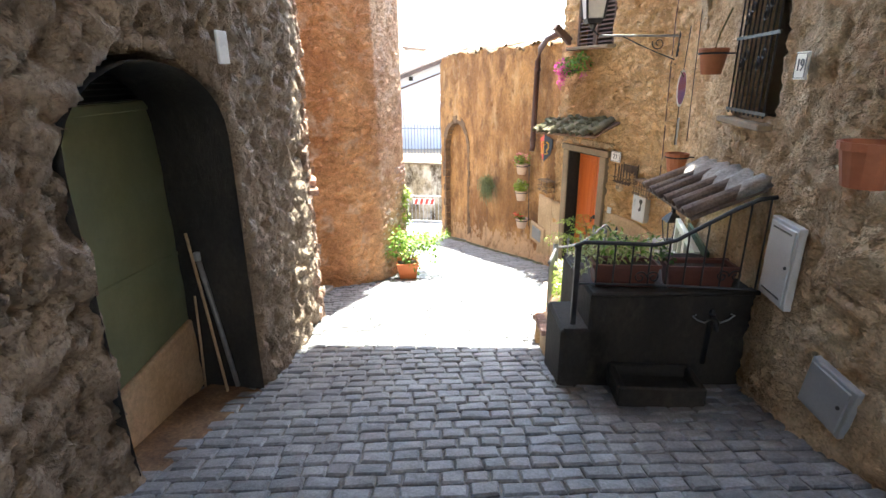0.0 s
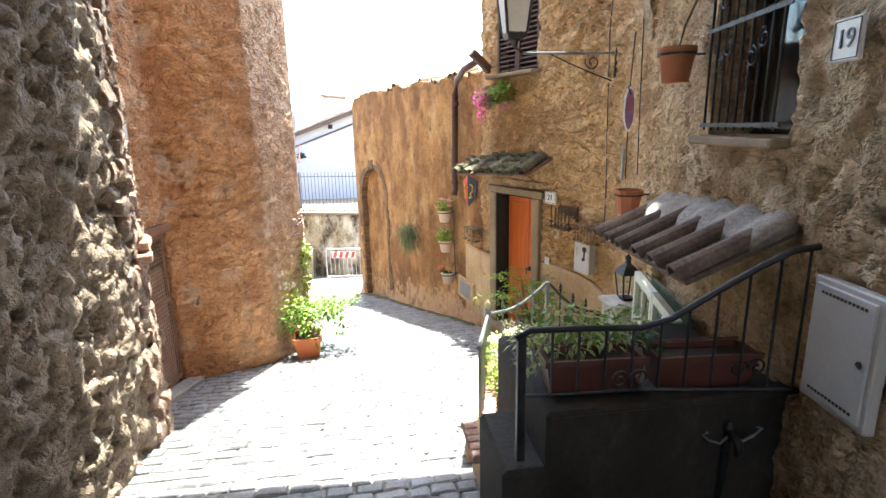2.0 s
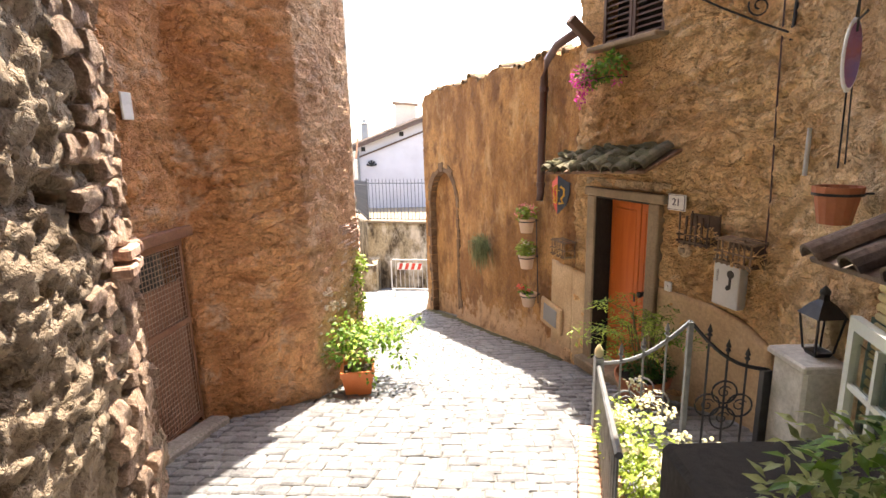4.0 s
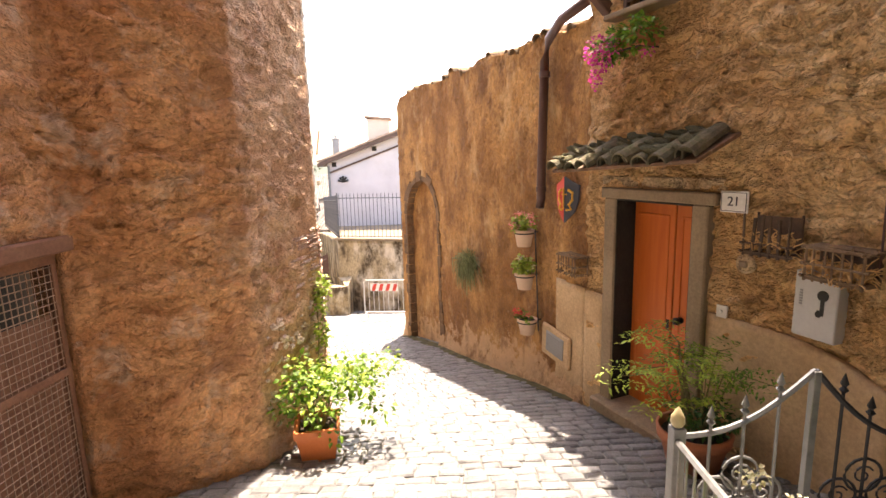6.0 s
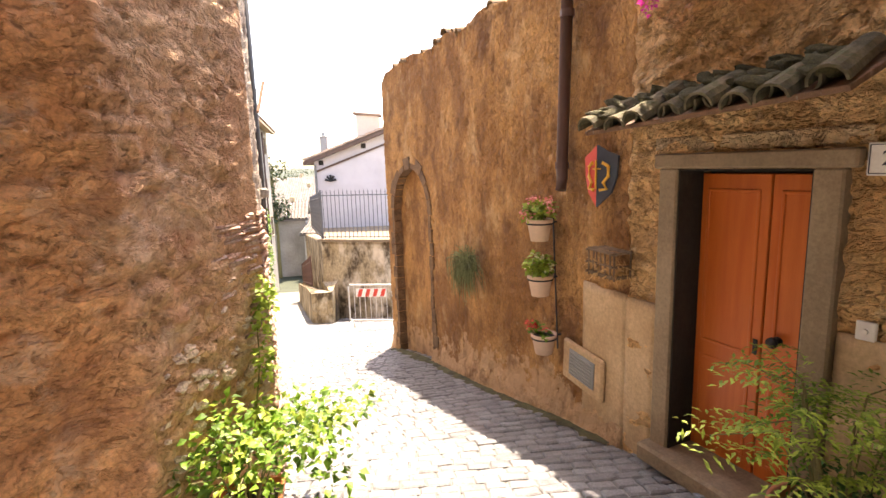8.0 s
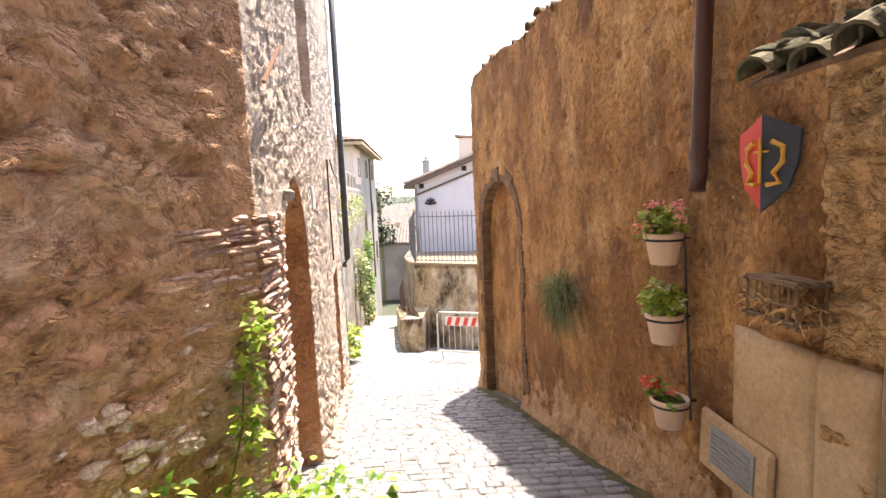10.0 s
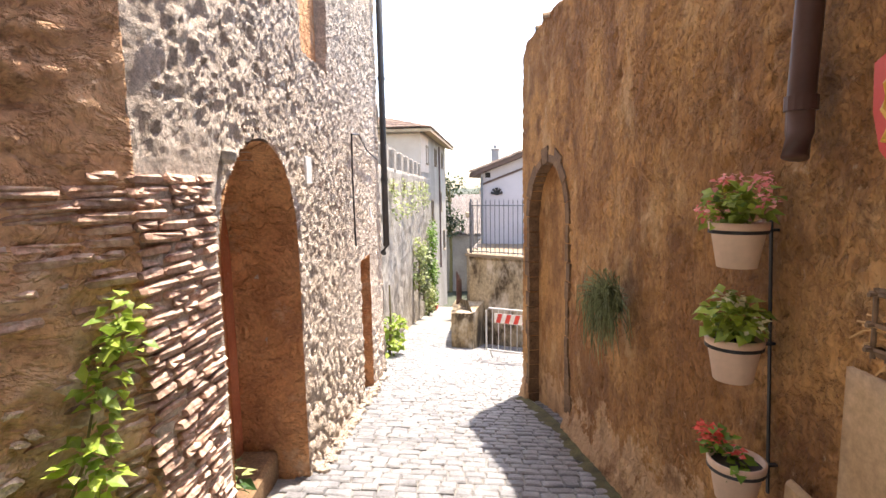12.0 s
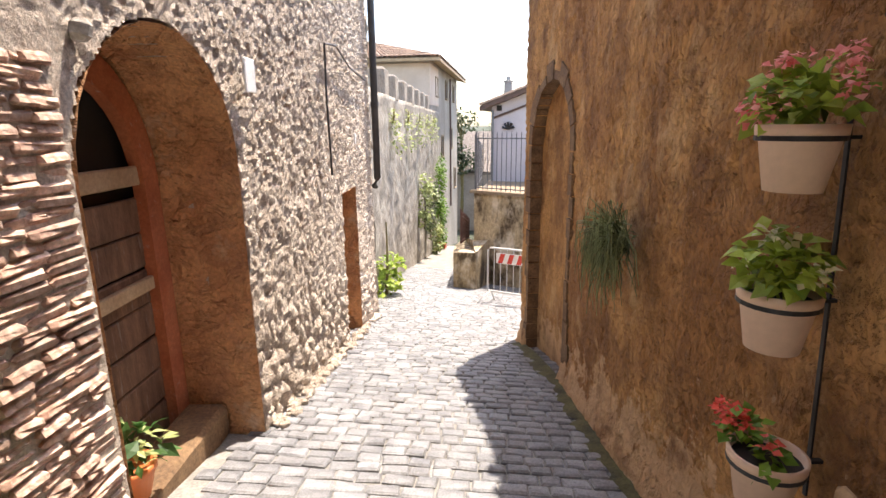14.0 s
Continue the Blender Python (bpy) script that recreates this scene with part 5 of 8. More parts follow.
def front_door():
    y0, y1, z0, z1 = 8.1, 8.95, -1.62, 0.42
    ym = (y0 + y1) / 2
    w = (HOUSE_LINE.place(y1, 0) - HOUSE_LINE.place(y0, 0)).length
    d = tagged(thing("door_3", "orange varnished double door in a grey-brown stone frame", "door", HOUSE_LINE.place(ym, z0, 0.0), HOUSE_LINE.turn(ym)), kind="structure")
    h = z1 - z0
    for i, (xa, xb) in enumerate(((-w / 2 + 0.02, w * 0.06), (w * 0.06 + 0.012, w / 2 - 0.02))):
        leaf = part("leaf", boxed(((xa + xb) / 2, 0.2, h / 2 - 0.02), (xb - xa, 0.05, h - 0.02), None, 0.006), DOOR_ORANGE, d)
        for za, zb in ((0.12, 0.72), (0.84, h - 0.14)):
            bm = bmesh.new()
            ww = xb - xa - 0.14
            xm, zm = (xa + xb) / 2, (za + zb) / 2
            for c, s in (((xm - ww / 2, 0.172, zm), (0.022, 0.012, zb - za)), ((xm + ww / 2, 0.172, zm), (0.022, 0.012, zb - za)), ((xm, 0.172, za), (ww + 0.022, 0.012, 0.022)), ((xm, 0.172, zb), (ww + 0.022, 0.012, 0.022))):
                box(bm, c, s, None, 0.004)
            part("panel_moulding", bm, DOOR_ORANGE, leaf)
        if i == 1:
            part("door_handle", lathe([(0.03, 0), (0.03, 0.015), (0.014, 0.02), (0.014, 0.04), (0.034, 0.05), (0.034, 0.07), (0.0, 0.08)], 16, pose(xa + 0.1, 0.17, 0.98, 90, 0, 0)), IRON, leaf, "round dark knob", True)
        else:
            part("keyhole_plate", boxed((xb - 0.03, 0.17, 0.9), (0.03, 0.008, 0.1), None, 0.003), IRON, leaf)
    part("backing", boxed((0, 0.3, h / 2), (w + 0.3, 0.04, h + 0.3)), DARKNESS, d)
    for sx in (-1, 1):
        part("jamb", boxed((sx * (w / 2 + 0.045), 0.07, h / 2), (0.15, 0.3, h + 0.02), None, 0.012), PEPERINO, d)
    # near-black skins put the recess shade on the inner faces of the frame
    for sx in (-1, 1):
        part("reveal", boxed((sx * (w / 2 - 0.034), 0.055, h / 2), (0.012, 0.23, h)), SHADE_CEMENT, d, "dark stained inner reveal")
    part("reveal", boxed((0, 0.055, h - 0.002), (w - 0.06, 0.23, 0.012)), SHADE_CEMENT, d, "dark stained inner reveal")
    part("lintel", boxed((0, 0.07, h + 0.06), (w + 0.34, 0.3, 0.1), None, 0.012), PEPERINO, d)
    part("threshold", boxed((0, 0.02, -0.05), (w + 0.3, 0.42, 0.14), None, 0.02), PEPERINO, d)
    part("brick_course", boxed((0, 0.015, h + 0.17), (w + 0.42, 0.09, 0.1), None, 0.01), HOUSE, d)


front_door()
tile_canopy("door_canopy", "mossy sagging clay tile canopy above the orange door", HOUSE_LINE, 7.82, 9.38, 0.95, 0.19, 0.46, 8, 0.088, MOSS_TILE, OLD_WOOD, 0.055, False, -3.0)


def canopy_moss():
    """Cushions of moss and leaf litter lying in the furrows of the tiles."""
    t = thing("moss_cushion", "dark green moss cushions lying on the old tile canopy", "moss", HOUSE_LINE.place(8.6, 0.95, 0.0), HOUSE_LINE.turn(8.6))
    lr = random.Random(17)
    shapes = []
    for k in range(5):
        bm = bmesh.new()
        made = bmesh.ops.create_icosphere(bm, subdivisions=2, radius=1.0)
        for v in made["verts"]:
            v.co = Vector((v.co.x * 1.2, v.co.y * 1.5, v.co.z * 0.5)) * (1 + 0.4 * noise.noise(v.co * 1.6 + Vector((k * 2.3, 0, 0))))
        shapes.append(part("cushion", bm, MOSS, t, smooth=True))
    for k in range(46):
        x, u = lr.uniform(-0.8, 0.72), lr.uniform(0.03, 0.95)
        m = pose(x, -0.46 * u, 0.055 - 0.19 * u + 0.045 * x, lr.uniform(10, 25), 0, lr.uniform(0, 180)) @ Matrix.Scale(lr.uniform(0.035, 0.075), 4)
        if k < 5:
            shapes[k].matrix_basis = m
        else:
            sharing(shapes[k % 5], m, t)


canopy_moss()
number_plate(HOUSE_LINE, 7.82, 0.47, 0.22, 0.16, "21", "white tile with the house number 21", 0.035)


def stick_basket(y, z, w, h, dark, label, wisps):
    lr = random.Random(int(y * 100))
    t = thing("stick_basket", label, "basket", HOUSE_LINE.place(y, z, 0.03) if y < 9.39 else ALLEY_RIGHT.place(y, z, 0.03), HOUSE_LINE.turn(y) if y < 9.39 else ALLEY_RIGHT.turn(y), "rustic stick baskets on the wall")
    m = DARK_STICK if dark else STICK
    dp = 0.16
    for sx in (-1, 1):
        for yy in (-0.01, -dp):
            part("upright", tubed([(sx * w / 2, yy, -0.01), (sx * w / 2 + lr.uniform(-0.01, 0.01), yy, h + 0.02)], 0.008, 6), m, t)
    n = int(w / 0.05)
    for k in range(1, n):
        x = -w / 2 + w * k / n
        part("upright", tubed([(x, -dp, -0.01), (x + lr.uniform(-0.015, 0.015), -dp, h + lr.uniform(-0.01, 0.04))], 0.007 if not dark else 0.011, 6), m, t)
    for zz in ((0.02, h * 0.5, h) if not dark else (0.02, h * 0.3)):
        for a, b in (((-w / 2 - 0.03, -dp, zz), (w / 2 + 0.03, -dp, zz)), ((-w / 2, 0, zz), (-w / 2, -dp - 0.03, zz)), ((w / 2, 0, zz), (w / 2, -dp - 0.03, zz))):
            part("rail", tubed([a, b], 0.008, 6), m, t)
    if y < 9.39:
        part("back", boxed((0, -0.014, h / 2), (w * (1.0 if dark else 0.96), 0.012, h * (1.0 if dark else 0.8))), DARK_STICK, t, "dark woven back of the basket")
    if not dark:
        for k in range(7):
            part("top_stick", tubed([(-w / 2 - 0.03 + lr.uniform(0, 0.03), -dp * k / 6, h + 0.012), (w / 2 + 0.03 + lr.uniform(-0.03, 0.02), -dp * k / 6 + lr.uniform(-0.02, 0.02), h + 0.012 + lr.uniform(-0.006, 0.01))], 0.006, 5), m, t)
    part("base", boxed((0, -dp / 2, 0.005), (w, dp, 0.014)), m, t)
    bm = bmesh.new()
    for _ in range(wisps):
        p = Vector((lr.uniform(-w / 2, w / 2), lr.uniform(-dp, -0.02), lr.uniform(0.02, h * 0.5)))
        q = p + Vector((lr.uniform(-0.11, 0.11), lr.uniform(-0.06, 0.03), lr.uniform(-0.07, 0.08)))
        tube(bm, [p, (p + q) / 2 + Vector((0, 0, 0.012)), q], 0.0038, 4)
    part("straw", bm, STRAW, t, "loose straw")


stick_basket(7.5, 0.13, 0.3, 0.26, True, "dark stick basket holding straw beside the number tile", 130)
stick_basket(7.08, 0.03, 0.34, 0.2, False, "rustic stick basket with loose straw above the key box", 230)
stick_basket(9.51, -0.42, 0.32, 0.2, False, "rustic stick basket with straw below the painted shield", 240)

t = thing("key_box", "white enamelled box with a black key emblem", "box", HOUSE_LINE.place(7.22, -0.16, 0.05), HOUSE_LINE.turn(7.22))
part("body", boxed((0, 0, 0), (0.28, 0.1, 0.44), None, 0.008), WHITE_METAL, t)
bm = lathe([(0.035, 0), (0.035, 0.006)], 14, pose(0.05, -0.05, 0.08, 90, 0, 0))
box(bm, (0.05, -0.053, 0.01), (0.022, 0.006, 0.12))
box(bm, (0.035, -0.053, -0.03), (0.03, 0.006, 0.02))
bmm = lathe([(0.02, 0), (0.02, 0.006)], 12, pose(0.03, -0.05, -0.045, 90, 0, 0))
part("key_emblem", bm, BLACK, t)
part("keyhole_boss", bmm, BLACK, t)
bm = bmesh.new()
for k in range(6):
    box(bm, (-0.09, -0.0515, 0.0 + k * 0.018), (0.02, 0.004, 0.011))
part("label_bars", bm, GREY_METAL, t)
t = thing("door_bell", "small cream door bell plate", "bell", HOUSE_LINE.place(7.86, -0.38, 0.03), HOUSE_LINE.turn(7.86))
part("plate", boxed((0, 0, 0), (0.09, 0.02, 0.1), None, 0.005), WHITE_PAINT, t)
part("button", lathe([(0.014, 0), (0.012, 0.01)], 10, pose(0, -0.01, 0, 90, 0, 0)), WHITE_TILE, t)
t = thing("wall_emblem", "small round cement relief on the wall", "ornament", HOUSE_LINE.place(7.72, 0.02, 0.015), HOUSE_LINE.turn(7.72))
part("disc", lathe([(0.0, -0.02), (0.075, -0.02), (0.075, 0.005), (0.06, 0.015), (0.0, 0.015)], 18, pose(0, 0, 0, 90, 0, 0)), HOUSE, t)
part("boss", boxed((0, -0.03, 0), (0.07, 0.02, 0.05), None, 0.01), PEPERINO, t)


def shield():
    y = 9.68
    t = thing("heraldic_shield", "red and blue painted wooden shield with yellow emblem", "shield", ALLEY_RIGHT.place(y, 0.12, 0.06), ALLEY_RIGHT.turn(y) + 12)
    half = [(0, 0.5), (0.08, 0.45), (0.17, 0.41), (0.16, 0.25), (0.12, 0.12), (0.0, 0.0)]
    for sx, m, nm in ((-1, RED_PAINT, "red_half"), (1, BLUE_PAINT, "blue_half")):
        bm = bmesh.new()
        f = bm.faces.new([bm.verts.new((sx * x, -0.02 - 0.05 * (1 - x / 0.17), z)) for x, z in half])
        ex = bmesh.ops.extrude_face_region(bm, geom=[f])
        bmesh.ops.translate(bm, verts=[v for v in ex["geom"] if isinstance(v, bmesh.types.BMVert)], vec=(0, 0.02, 0))
        part(nm, bm, m, t)
        bm = bmesh.new()
        pts = [(sx * 0.05, -0.062, 0.36), (sx * 0.1, -0.048, 0.33), (sx * 0.1, -0.048, 0.25), (sx * 0.06, -0.06, 0.2), (sx * 0.09, -0.052, 0.15), (sx * 0.03, -0.068, 0.14)]
        tube(bm, pts, 0.014, 6)
        part("emblem", bm, GOLD_PAINT, t, "yellow painted beast emblem")
    bm = tubed([(0, -0.078, 0.15), (0, -0.078, 0.38)], 0.008, 6)
    tube(bm, [(-0.04, -0.07, 0.31), (0.04, -0.07, 0.31)], 0.006, 6)
    part("cross_staff", bm, GOLD_PAINT, t)


shield()


# ---- wall garden of three pots ----
def strip():
    a = ALLEY_RIGHT.place(10.42, 0.0, 0.025)
    t = thing("pot_hanging_strip", "flat dark iron strip carrying three pots", "strip", a, ALLEY_RIGHT.turn(10.42))
    part("bar", boxed((0.02, 0, -0.68), (0.016, 0.008, 1.35), pose(0, 0, 0, 0, -3.5, 0)), IRON, t)


strip()


def blossoms(cs, n, size):
    return foliage(cs, n, size, rng, aspect=0.95)


flower_pot(ALLEY_RIGHT, 10.42, -0.04, 0.128, 0.21, BEIGE_POT, "beige pot of pink begonias in an iron ring",
           [("leaves", foliage([(-0.02, 0, 0.08, 0.15, 0.14, 0.1), (-0.1, 0, 0.06, 0.12, 0.12, 0.1)], 120, 0.07, rng, aspect=0.8), LEAF_PALE), ("pale_leaves", foliage([(0.04, 0, 0.12, 0.12, 0.12, 0.08)], 50, 0.07, rng, aspect=0.8), LEAF_PALE),
            ("flowers", blossoms([(-0.17, -0.02, 0.06, 0.06, 0.08, 0.07), (-0.05, -0.03, 0.19, 0.07, 0.06, 0.04), (0.13, 0, 0.18, 0.06, 0.05, 0.05), (0.0, -0.12, 0.05, 0.08, 0.03, 0.03), (0.18, 0, 0.1, 0.04, 0.05, 0.04)], 210, 0.032), PINK)], 0.2, group="beige pots on the iron strip")
flower_pot(ALLEY_RIGHT, 10.40, -0.58, 0.128, 0.21, BEIGE_POT, "beige pot with pale green begonia and cream flowers",
           [("leaves", foliage([(0, 0, 0.07, 0.14, 0.13, 0.09)], 90, 0.075, rng, aspect=0.85), LEAF_PALE), ("pale_leaves", foliage([(-0.03, 0, 0.11, 0.14, 0.12, 0.08)], 80, 0.07, rng, aspect=0.85), LEAF_PALE),
            ("flowers", blossoms([(-0.02, -0.02, 0.19, 0.06, 0.06, 0.03), (-0.17, 0, 0.04, 0.04, 0.05, 0.04), (0.15, 0, 0.09, 0.04, 0.05, 0.05)], 70, 0.03), CREAM)], 0.2, group="beige pots on the iron strip")
flower_pot(ALLEY_RIGHT, 10.345, -1.16, 0.128, 0.2, BEIGE_POT, "half-empty beige pot with trailing red geranium",
           [("leaves", foliage([(-0.1, -0.02, 0.02, 0.1, 0.08, 0.05), (0.06, -0.03, 0.0, 0.05, 0.05, 0.05)], 80, 0.055, rng, aspect=0.8), LEAF),
            ("flowers", blossoms([(-0.2, -0.03, 0.04, 0.06, 0.06, 0.05), (-0.13, -0.04, 0.05, 0.05, 0.05, 0.04), (0.05, -0.03, 0.06, 0.03, 0.03, 0.03)], 120, 0.03), RED_PETAL)], 0.2, group="beige pots on the iron strip")

t = thing("wall_grass_tuft", "tuft of grey-green caper grass rooted in the wall", "plant", ALLEY_RIGHT.place(11.95, -0.82, 0.04), ALLEY_RIGHT.turn(11.95))
bm = bmesh.new()
for _ in range(330):
    a = rng.uniform(0, 2 * math.pi)
    r1 = rng.uniform(0.06, 0.42)
    q = Vector((r1 * math.cos(a), -rng.uniform(0.04, 0.26), 0.7 * r1 * math.sin(a) + 0.03))
    e = q + Vector((rng.uniform(-0.07, 0.07), rng.uniform(-0.03, 0.03), -rng.uniform(0.05, 0.26)))
    tube(bm, [Vector((rng.uniform(-0.05, 0.05), 0, rng.uniform(-0.03, 0.05))), q * 0.7 + Vector((0, -0.03, 0.05)), q, q * 0.4 + e * 0.6 + Vector((0.01, -0.01, 0.02)), e], 0.0042, 4, 0.0018)
part("blades", bm, LEAF_CAPER, t)
part("leaves", foliage([(0, -0.12, 0.02, 0.27, 0.13, 0.19)], 300, 0.05, rng, aspect=0.22), LEAF_CAPER, t)


def vent():
    y = 9.92
    t = thing("wall_vent", "grey metal vent grate set in a plastered surround", "vent", ALLEY_RIGHT.place(y, -1.39, 0.045), ALLEY_RIGHT.turn(y))
    lean = pose(0, 0, 0, 0, 3, 0)
    part("surround", boxed((0, 0.0, 0), (0.62, 0.05, 0.40), lean, 0.02), CEMENT, t)
    part("plate", boxed((0.01, -0.028, 0.01), (0.38, 0.02, 0.25), lean, 0.004), GREY_METAL, t)
    for k in range(8):
        c = lean @ Vector((0.01, -0.042, -0.1 + k * 0.031))
        part("slat", boxed(c, (0.33, 0.012, 0.012), lean @ pose(0, 0, 0, 25, 0, 0)), GREY_METAL, t)


vent()


def downpipe(name, label, pts, r, mat_, collars):
    t = thing(name, label, "downpipe", pts[0])
    o = Vector(pts[0])
    part("pipe", tubed([Vector(p) - o for p in pts], r, 12), mat_, t, smooth=True)
    for c in collars:
        part("collar", lathe([(r * 1.2, -0.03), (r * 1.2, 0.03)], 14, Matrix.Translation(Vector(c) - o)), mat_, t)


p0, p1 = ALLEY_RIGHT.place(10.22, 0, 0.09), ALLEY_RIGHT.place(10.15, 0, 0.09)
downpipe("brown_downpipe", "brown painted metal downpipe on the ochre wall", [(p0.x - 0.02, p0.y - 0.03, 0.24), (p0.x, p0.y, 0.34), (p0.x, p0.y, 0.5), (p1.x, p1.y, 1.9), (p1.x + 0.03, p1.y - 0.06, 2.12), (p1.x + 0.1, p1.y - 0.3, 2.26), (p1.x + 0.25, p1.y - 0.7, 2.34)], 0.052, BROWN_PIPE,
         [(p0.x, p0.y, 0.46), (p1.x, p1.y, 1.75)])


# ---- shuttered window with flower box ----
def shutter_window():
    y0, y1, z0, z1 = 8.13, 8.98, 2.08, 3.3
    ym = (y0 + y1) / 2
    w = (HOUSE_LINE.place(y1, 0) - HOUSE_LINE.place(y0, 0)).length
    t = tagged(thing("window_2", "window closed by dark brown louvred shutters", "window", HOUSE_LINE.place(ym, z0, 0.0), HOUSE_LINE.turn(ym)), kind="structure")
    part("window_backing", boxed((0, 0.2, 0.6), (w + 0.1, 0.03, 1.3)), DARKNESS, t)
    for sx in (-1, 1):
        s = part("shutter_leaf", box(box(bmesh.new(), (sx * w * 0.03, 0.02, 0.61), (0.04, 0.04, 1.2)), (sx * (w / 2 - 0.02), 0.02, 0.61), (0.04, 0.04, 1.2)), SHUTTER, t)
        for k in range(20):
            part("louvre", boxed((sx * w * 0.26, 0.02, 0.05 + k * 0.06), (w * 0.42, 0.04, 0.008), pose(0, 0, 0, 40, 0, 0)), SHUTTER, s)
    part("window_sill", boxed((0, -0.05, -0.03), (w + 0.14, 0.24, 0.05), None, 0.01), PEPERINO, t)
    part("bracket_beam", boxed((-w / 2 - 0.18, -0.16, 0.2), (0.09, 0.4, 0.11), pose(0, 0, 0, -38, 0, 0), 0.01), SHUTTER, t, "brown timber strut")


shutter_window()
t = thing("hanging_flower_box", "window flower box spilling magenta flowers", "flower box", HOUSE_LINE.place(8.76, 1.74, 0.15), HOUSE_LINE.turn(8.76))
part("box", boxed((0, 0.02, 0.06), (0.5, 0.18, 0.16), None, 0.015), TERRACOTTA, t)
part("bracket", tubed([(-0.2, 0.2, -0.02), (-0.2, -0.06, -0.02), (0.2, -0.06, -0.02), (0.2, 0.2, -0.02)], 0.008, 6), IRON, t)
part("leaves", foliage([(0.1, -0.05, 0.08, 0.24, 0.15, 0.16), (-0.1, -0.08, 0.02, 0.22, 0.12, 0.14), (0.22, -0.06, 0.1, 0.16, 0.12, 0.12)], 640, 0.06, rng), LEAF, t)
part("flowers", foliage([(-0.3, -0.08, 0.02, 0.1, 0.12, 0.14), (-0.36, -0.05, -0.2, 0.06, 0.06, 0.12), (-0.1, -0.12, 0.02, 0.12, 0.06, 0.1), (0.3, -0.1, -0.08, 0.06, 0.05, 0.04), (-0.18, -0.1, -0.12, 0.07, 0.06, 0.06)], 420, 0.035, rng, aspect=0.9), MAGENTA, t)

# dados of smoother cement beside the door
wall("wall_dado_left", sub_path(ALLEY_RIGHT, 9.4, 10.02, 0.03, -1), street, lambda p: -0.575 + 0.02 * noise.noise(Vector((p.x * 5, p.y * 5, 0))), CEMENT, "smooth cement dado beside the door", rough_relief(0.006, 0.2), [], 0.05, 0.08)
wall("wall_dado_corner", sub_path(HOUSE_LINE, 9.06, 9.399, 0.03, -1), street, lambda p: -0.575, CEMENT, "smooth cement dado at the door jamb", rough_relief(0.006, 0.2), [], 0.05, 0.08)
wall("wall_dado_right", sub_path(HOUSE_LINE, 6.72, 7.98, 0.035, -1), street, lambda p: -0.42 - 0.25 * max(0.0, 7.6 - p.y) ** 2, CEMENT, "smooth cement dado below the stick baskets", rough_relief(0.006, 0.2), [], 0.05, 0.07)


# ---- potted shrub at the orange door ----
t = thing("potted_shrub", "feathery bright green shrub in a wide terracotta pot by the door", "potted plant", (2.33, 7.62, ground_z(7.62) - 0.03))
part("pot", lathe([(0.17, 0), (0.24, 0.26), (0.26, 0.27), (0.27, 0.35), (0.245, 0.35), (0.23, 0.29)], 28), TERRACOTTA, t, smooth=True)
part("soil", lathe([(0.0, 0.30), (0.235, 0.295)], 20), SOIL, t)
fronds, young = bmesh.new(), bmesh.new()
shoots = []
for k in range(34):
    a = rng.uniform(0, 2 * math.pi)
    ln, hh = rng.uniform(0.12, 0.62), rng.uniform(0.42, 0.86)
    lean = Vector((-0.16, 0.02, 0)) if k % 3 else Vector((0.1, 0.0, 0))
    p0_, p1_ = Vector((0.05 * math.cos(a), 0.05 * math.sin(a), 0.31)), lean * 0.7 + Vector((0.10 * math.cos(a), 0.10 * math.sin(a), 0.31 + hh * 1.1))
    p2_ = lean + Vector((ln * math.cos(a), ln * 0.8 * math.sin(a), 0.31 + hh * rng.uniform(0.62, 0.92)))
    shoots.append((p0_, p1_, p2_, a))
    if k < 16:
        part("stem", tubed([p0_, p0_ * 0.25 + p1_ * 0.5 + p2_ * 0.25, p2_], 0.009, 5, 0.003), BARK, t)
for k, (p0_, p1_, p2_, a) in enumerate(shoots):
    target = young if k % 3 else fronds
    for j in range(20):
        u = 0.42 + 0.58 * j / 20
        c = p0_ * (1 - u) ** 2 + p1_ * 2 * u * (1 - u) + p2_ * u * u
        side = Vector((-math.sin(a), math.cos(a), 0)) * (1 if j % 2 else -1) + Vector((math.cos(a), math.sin(a), -0.15)) * 0.5
        # each leaflet stalk carries small paired blades
        for i in range(3):
            q = c + side.normalized() * (0.012 + 0.034 * i)
            add_leaf(target, q, side + Vector((rng.gauss(0, 0.5), rng.gauss(0, 0.5), rng.gauss(0, 0.3))), Z, rng.uniform(0.034, 0.06), 0.018)
part("fronds", fronds, LEAF, t)
part("young_leaves", young, LEAF_PALE, t)
part("low_leaves", foliage([(0.06, 0, 0.43, 0.25, 0.24, 0.13)], 520, 0.05, rng), LEAF_DARK, t)


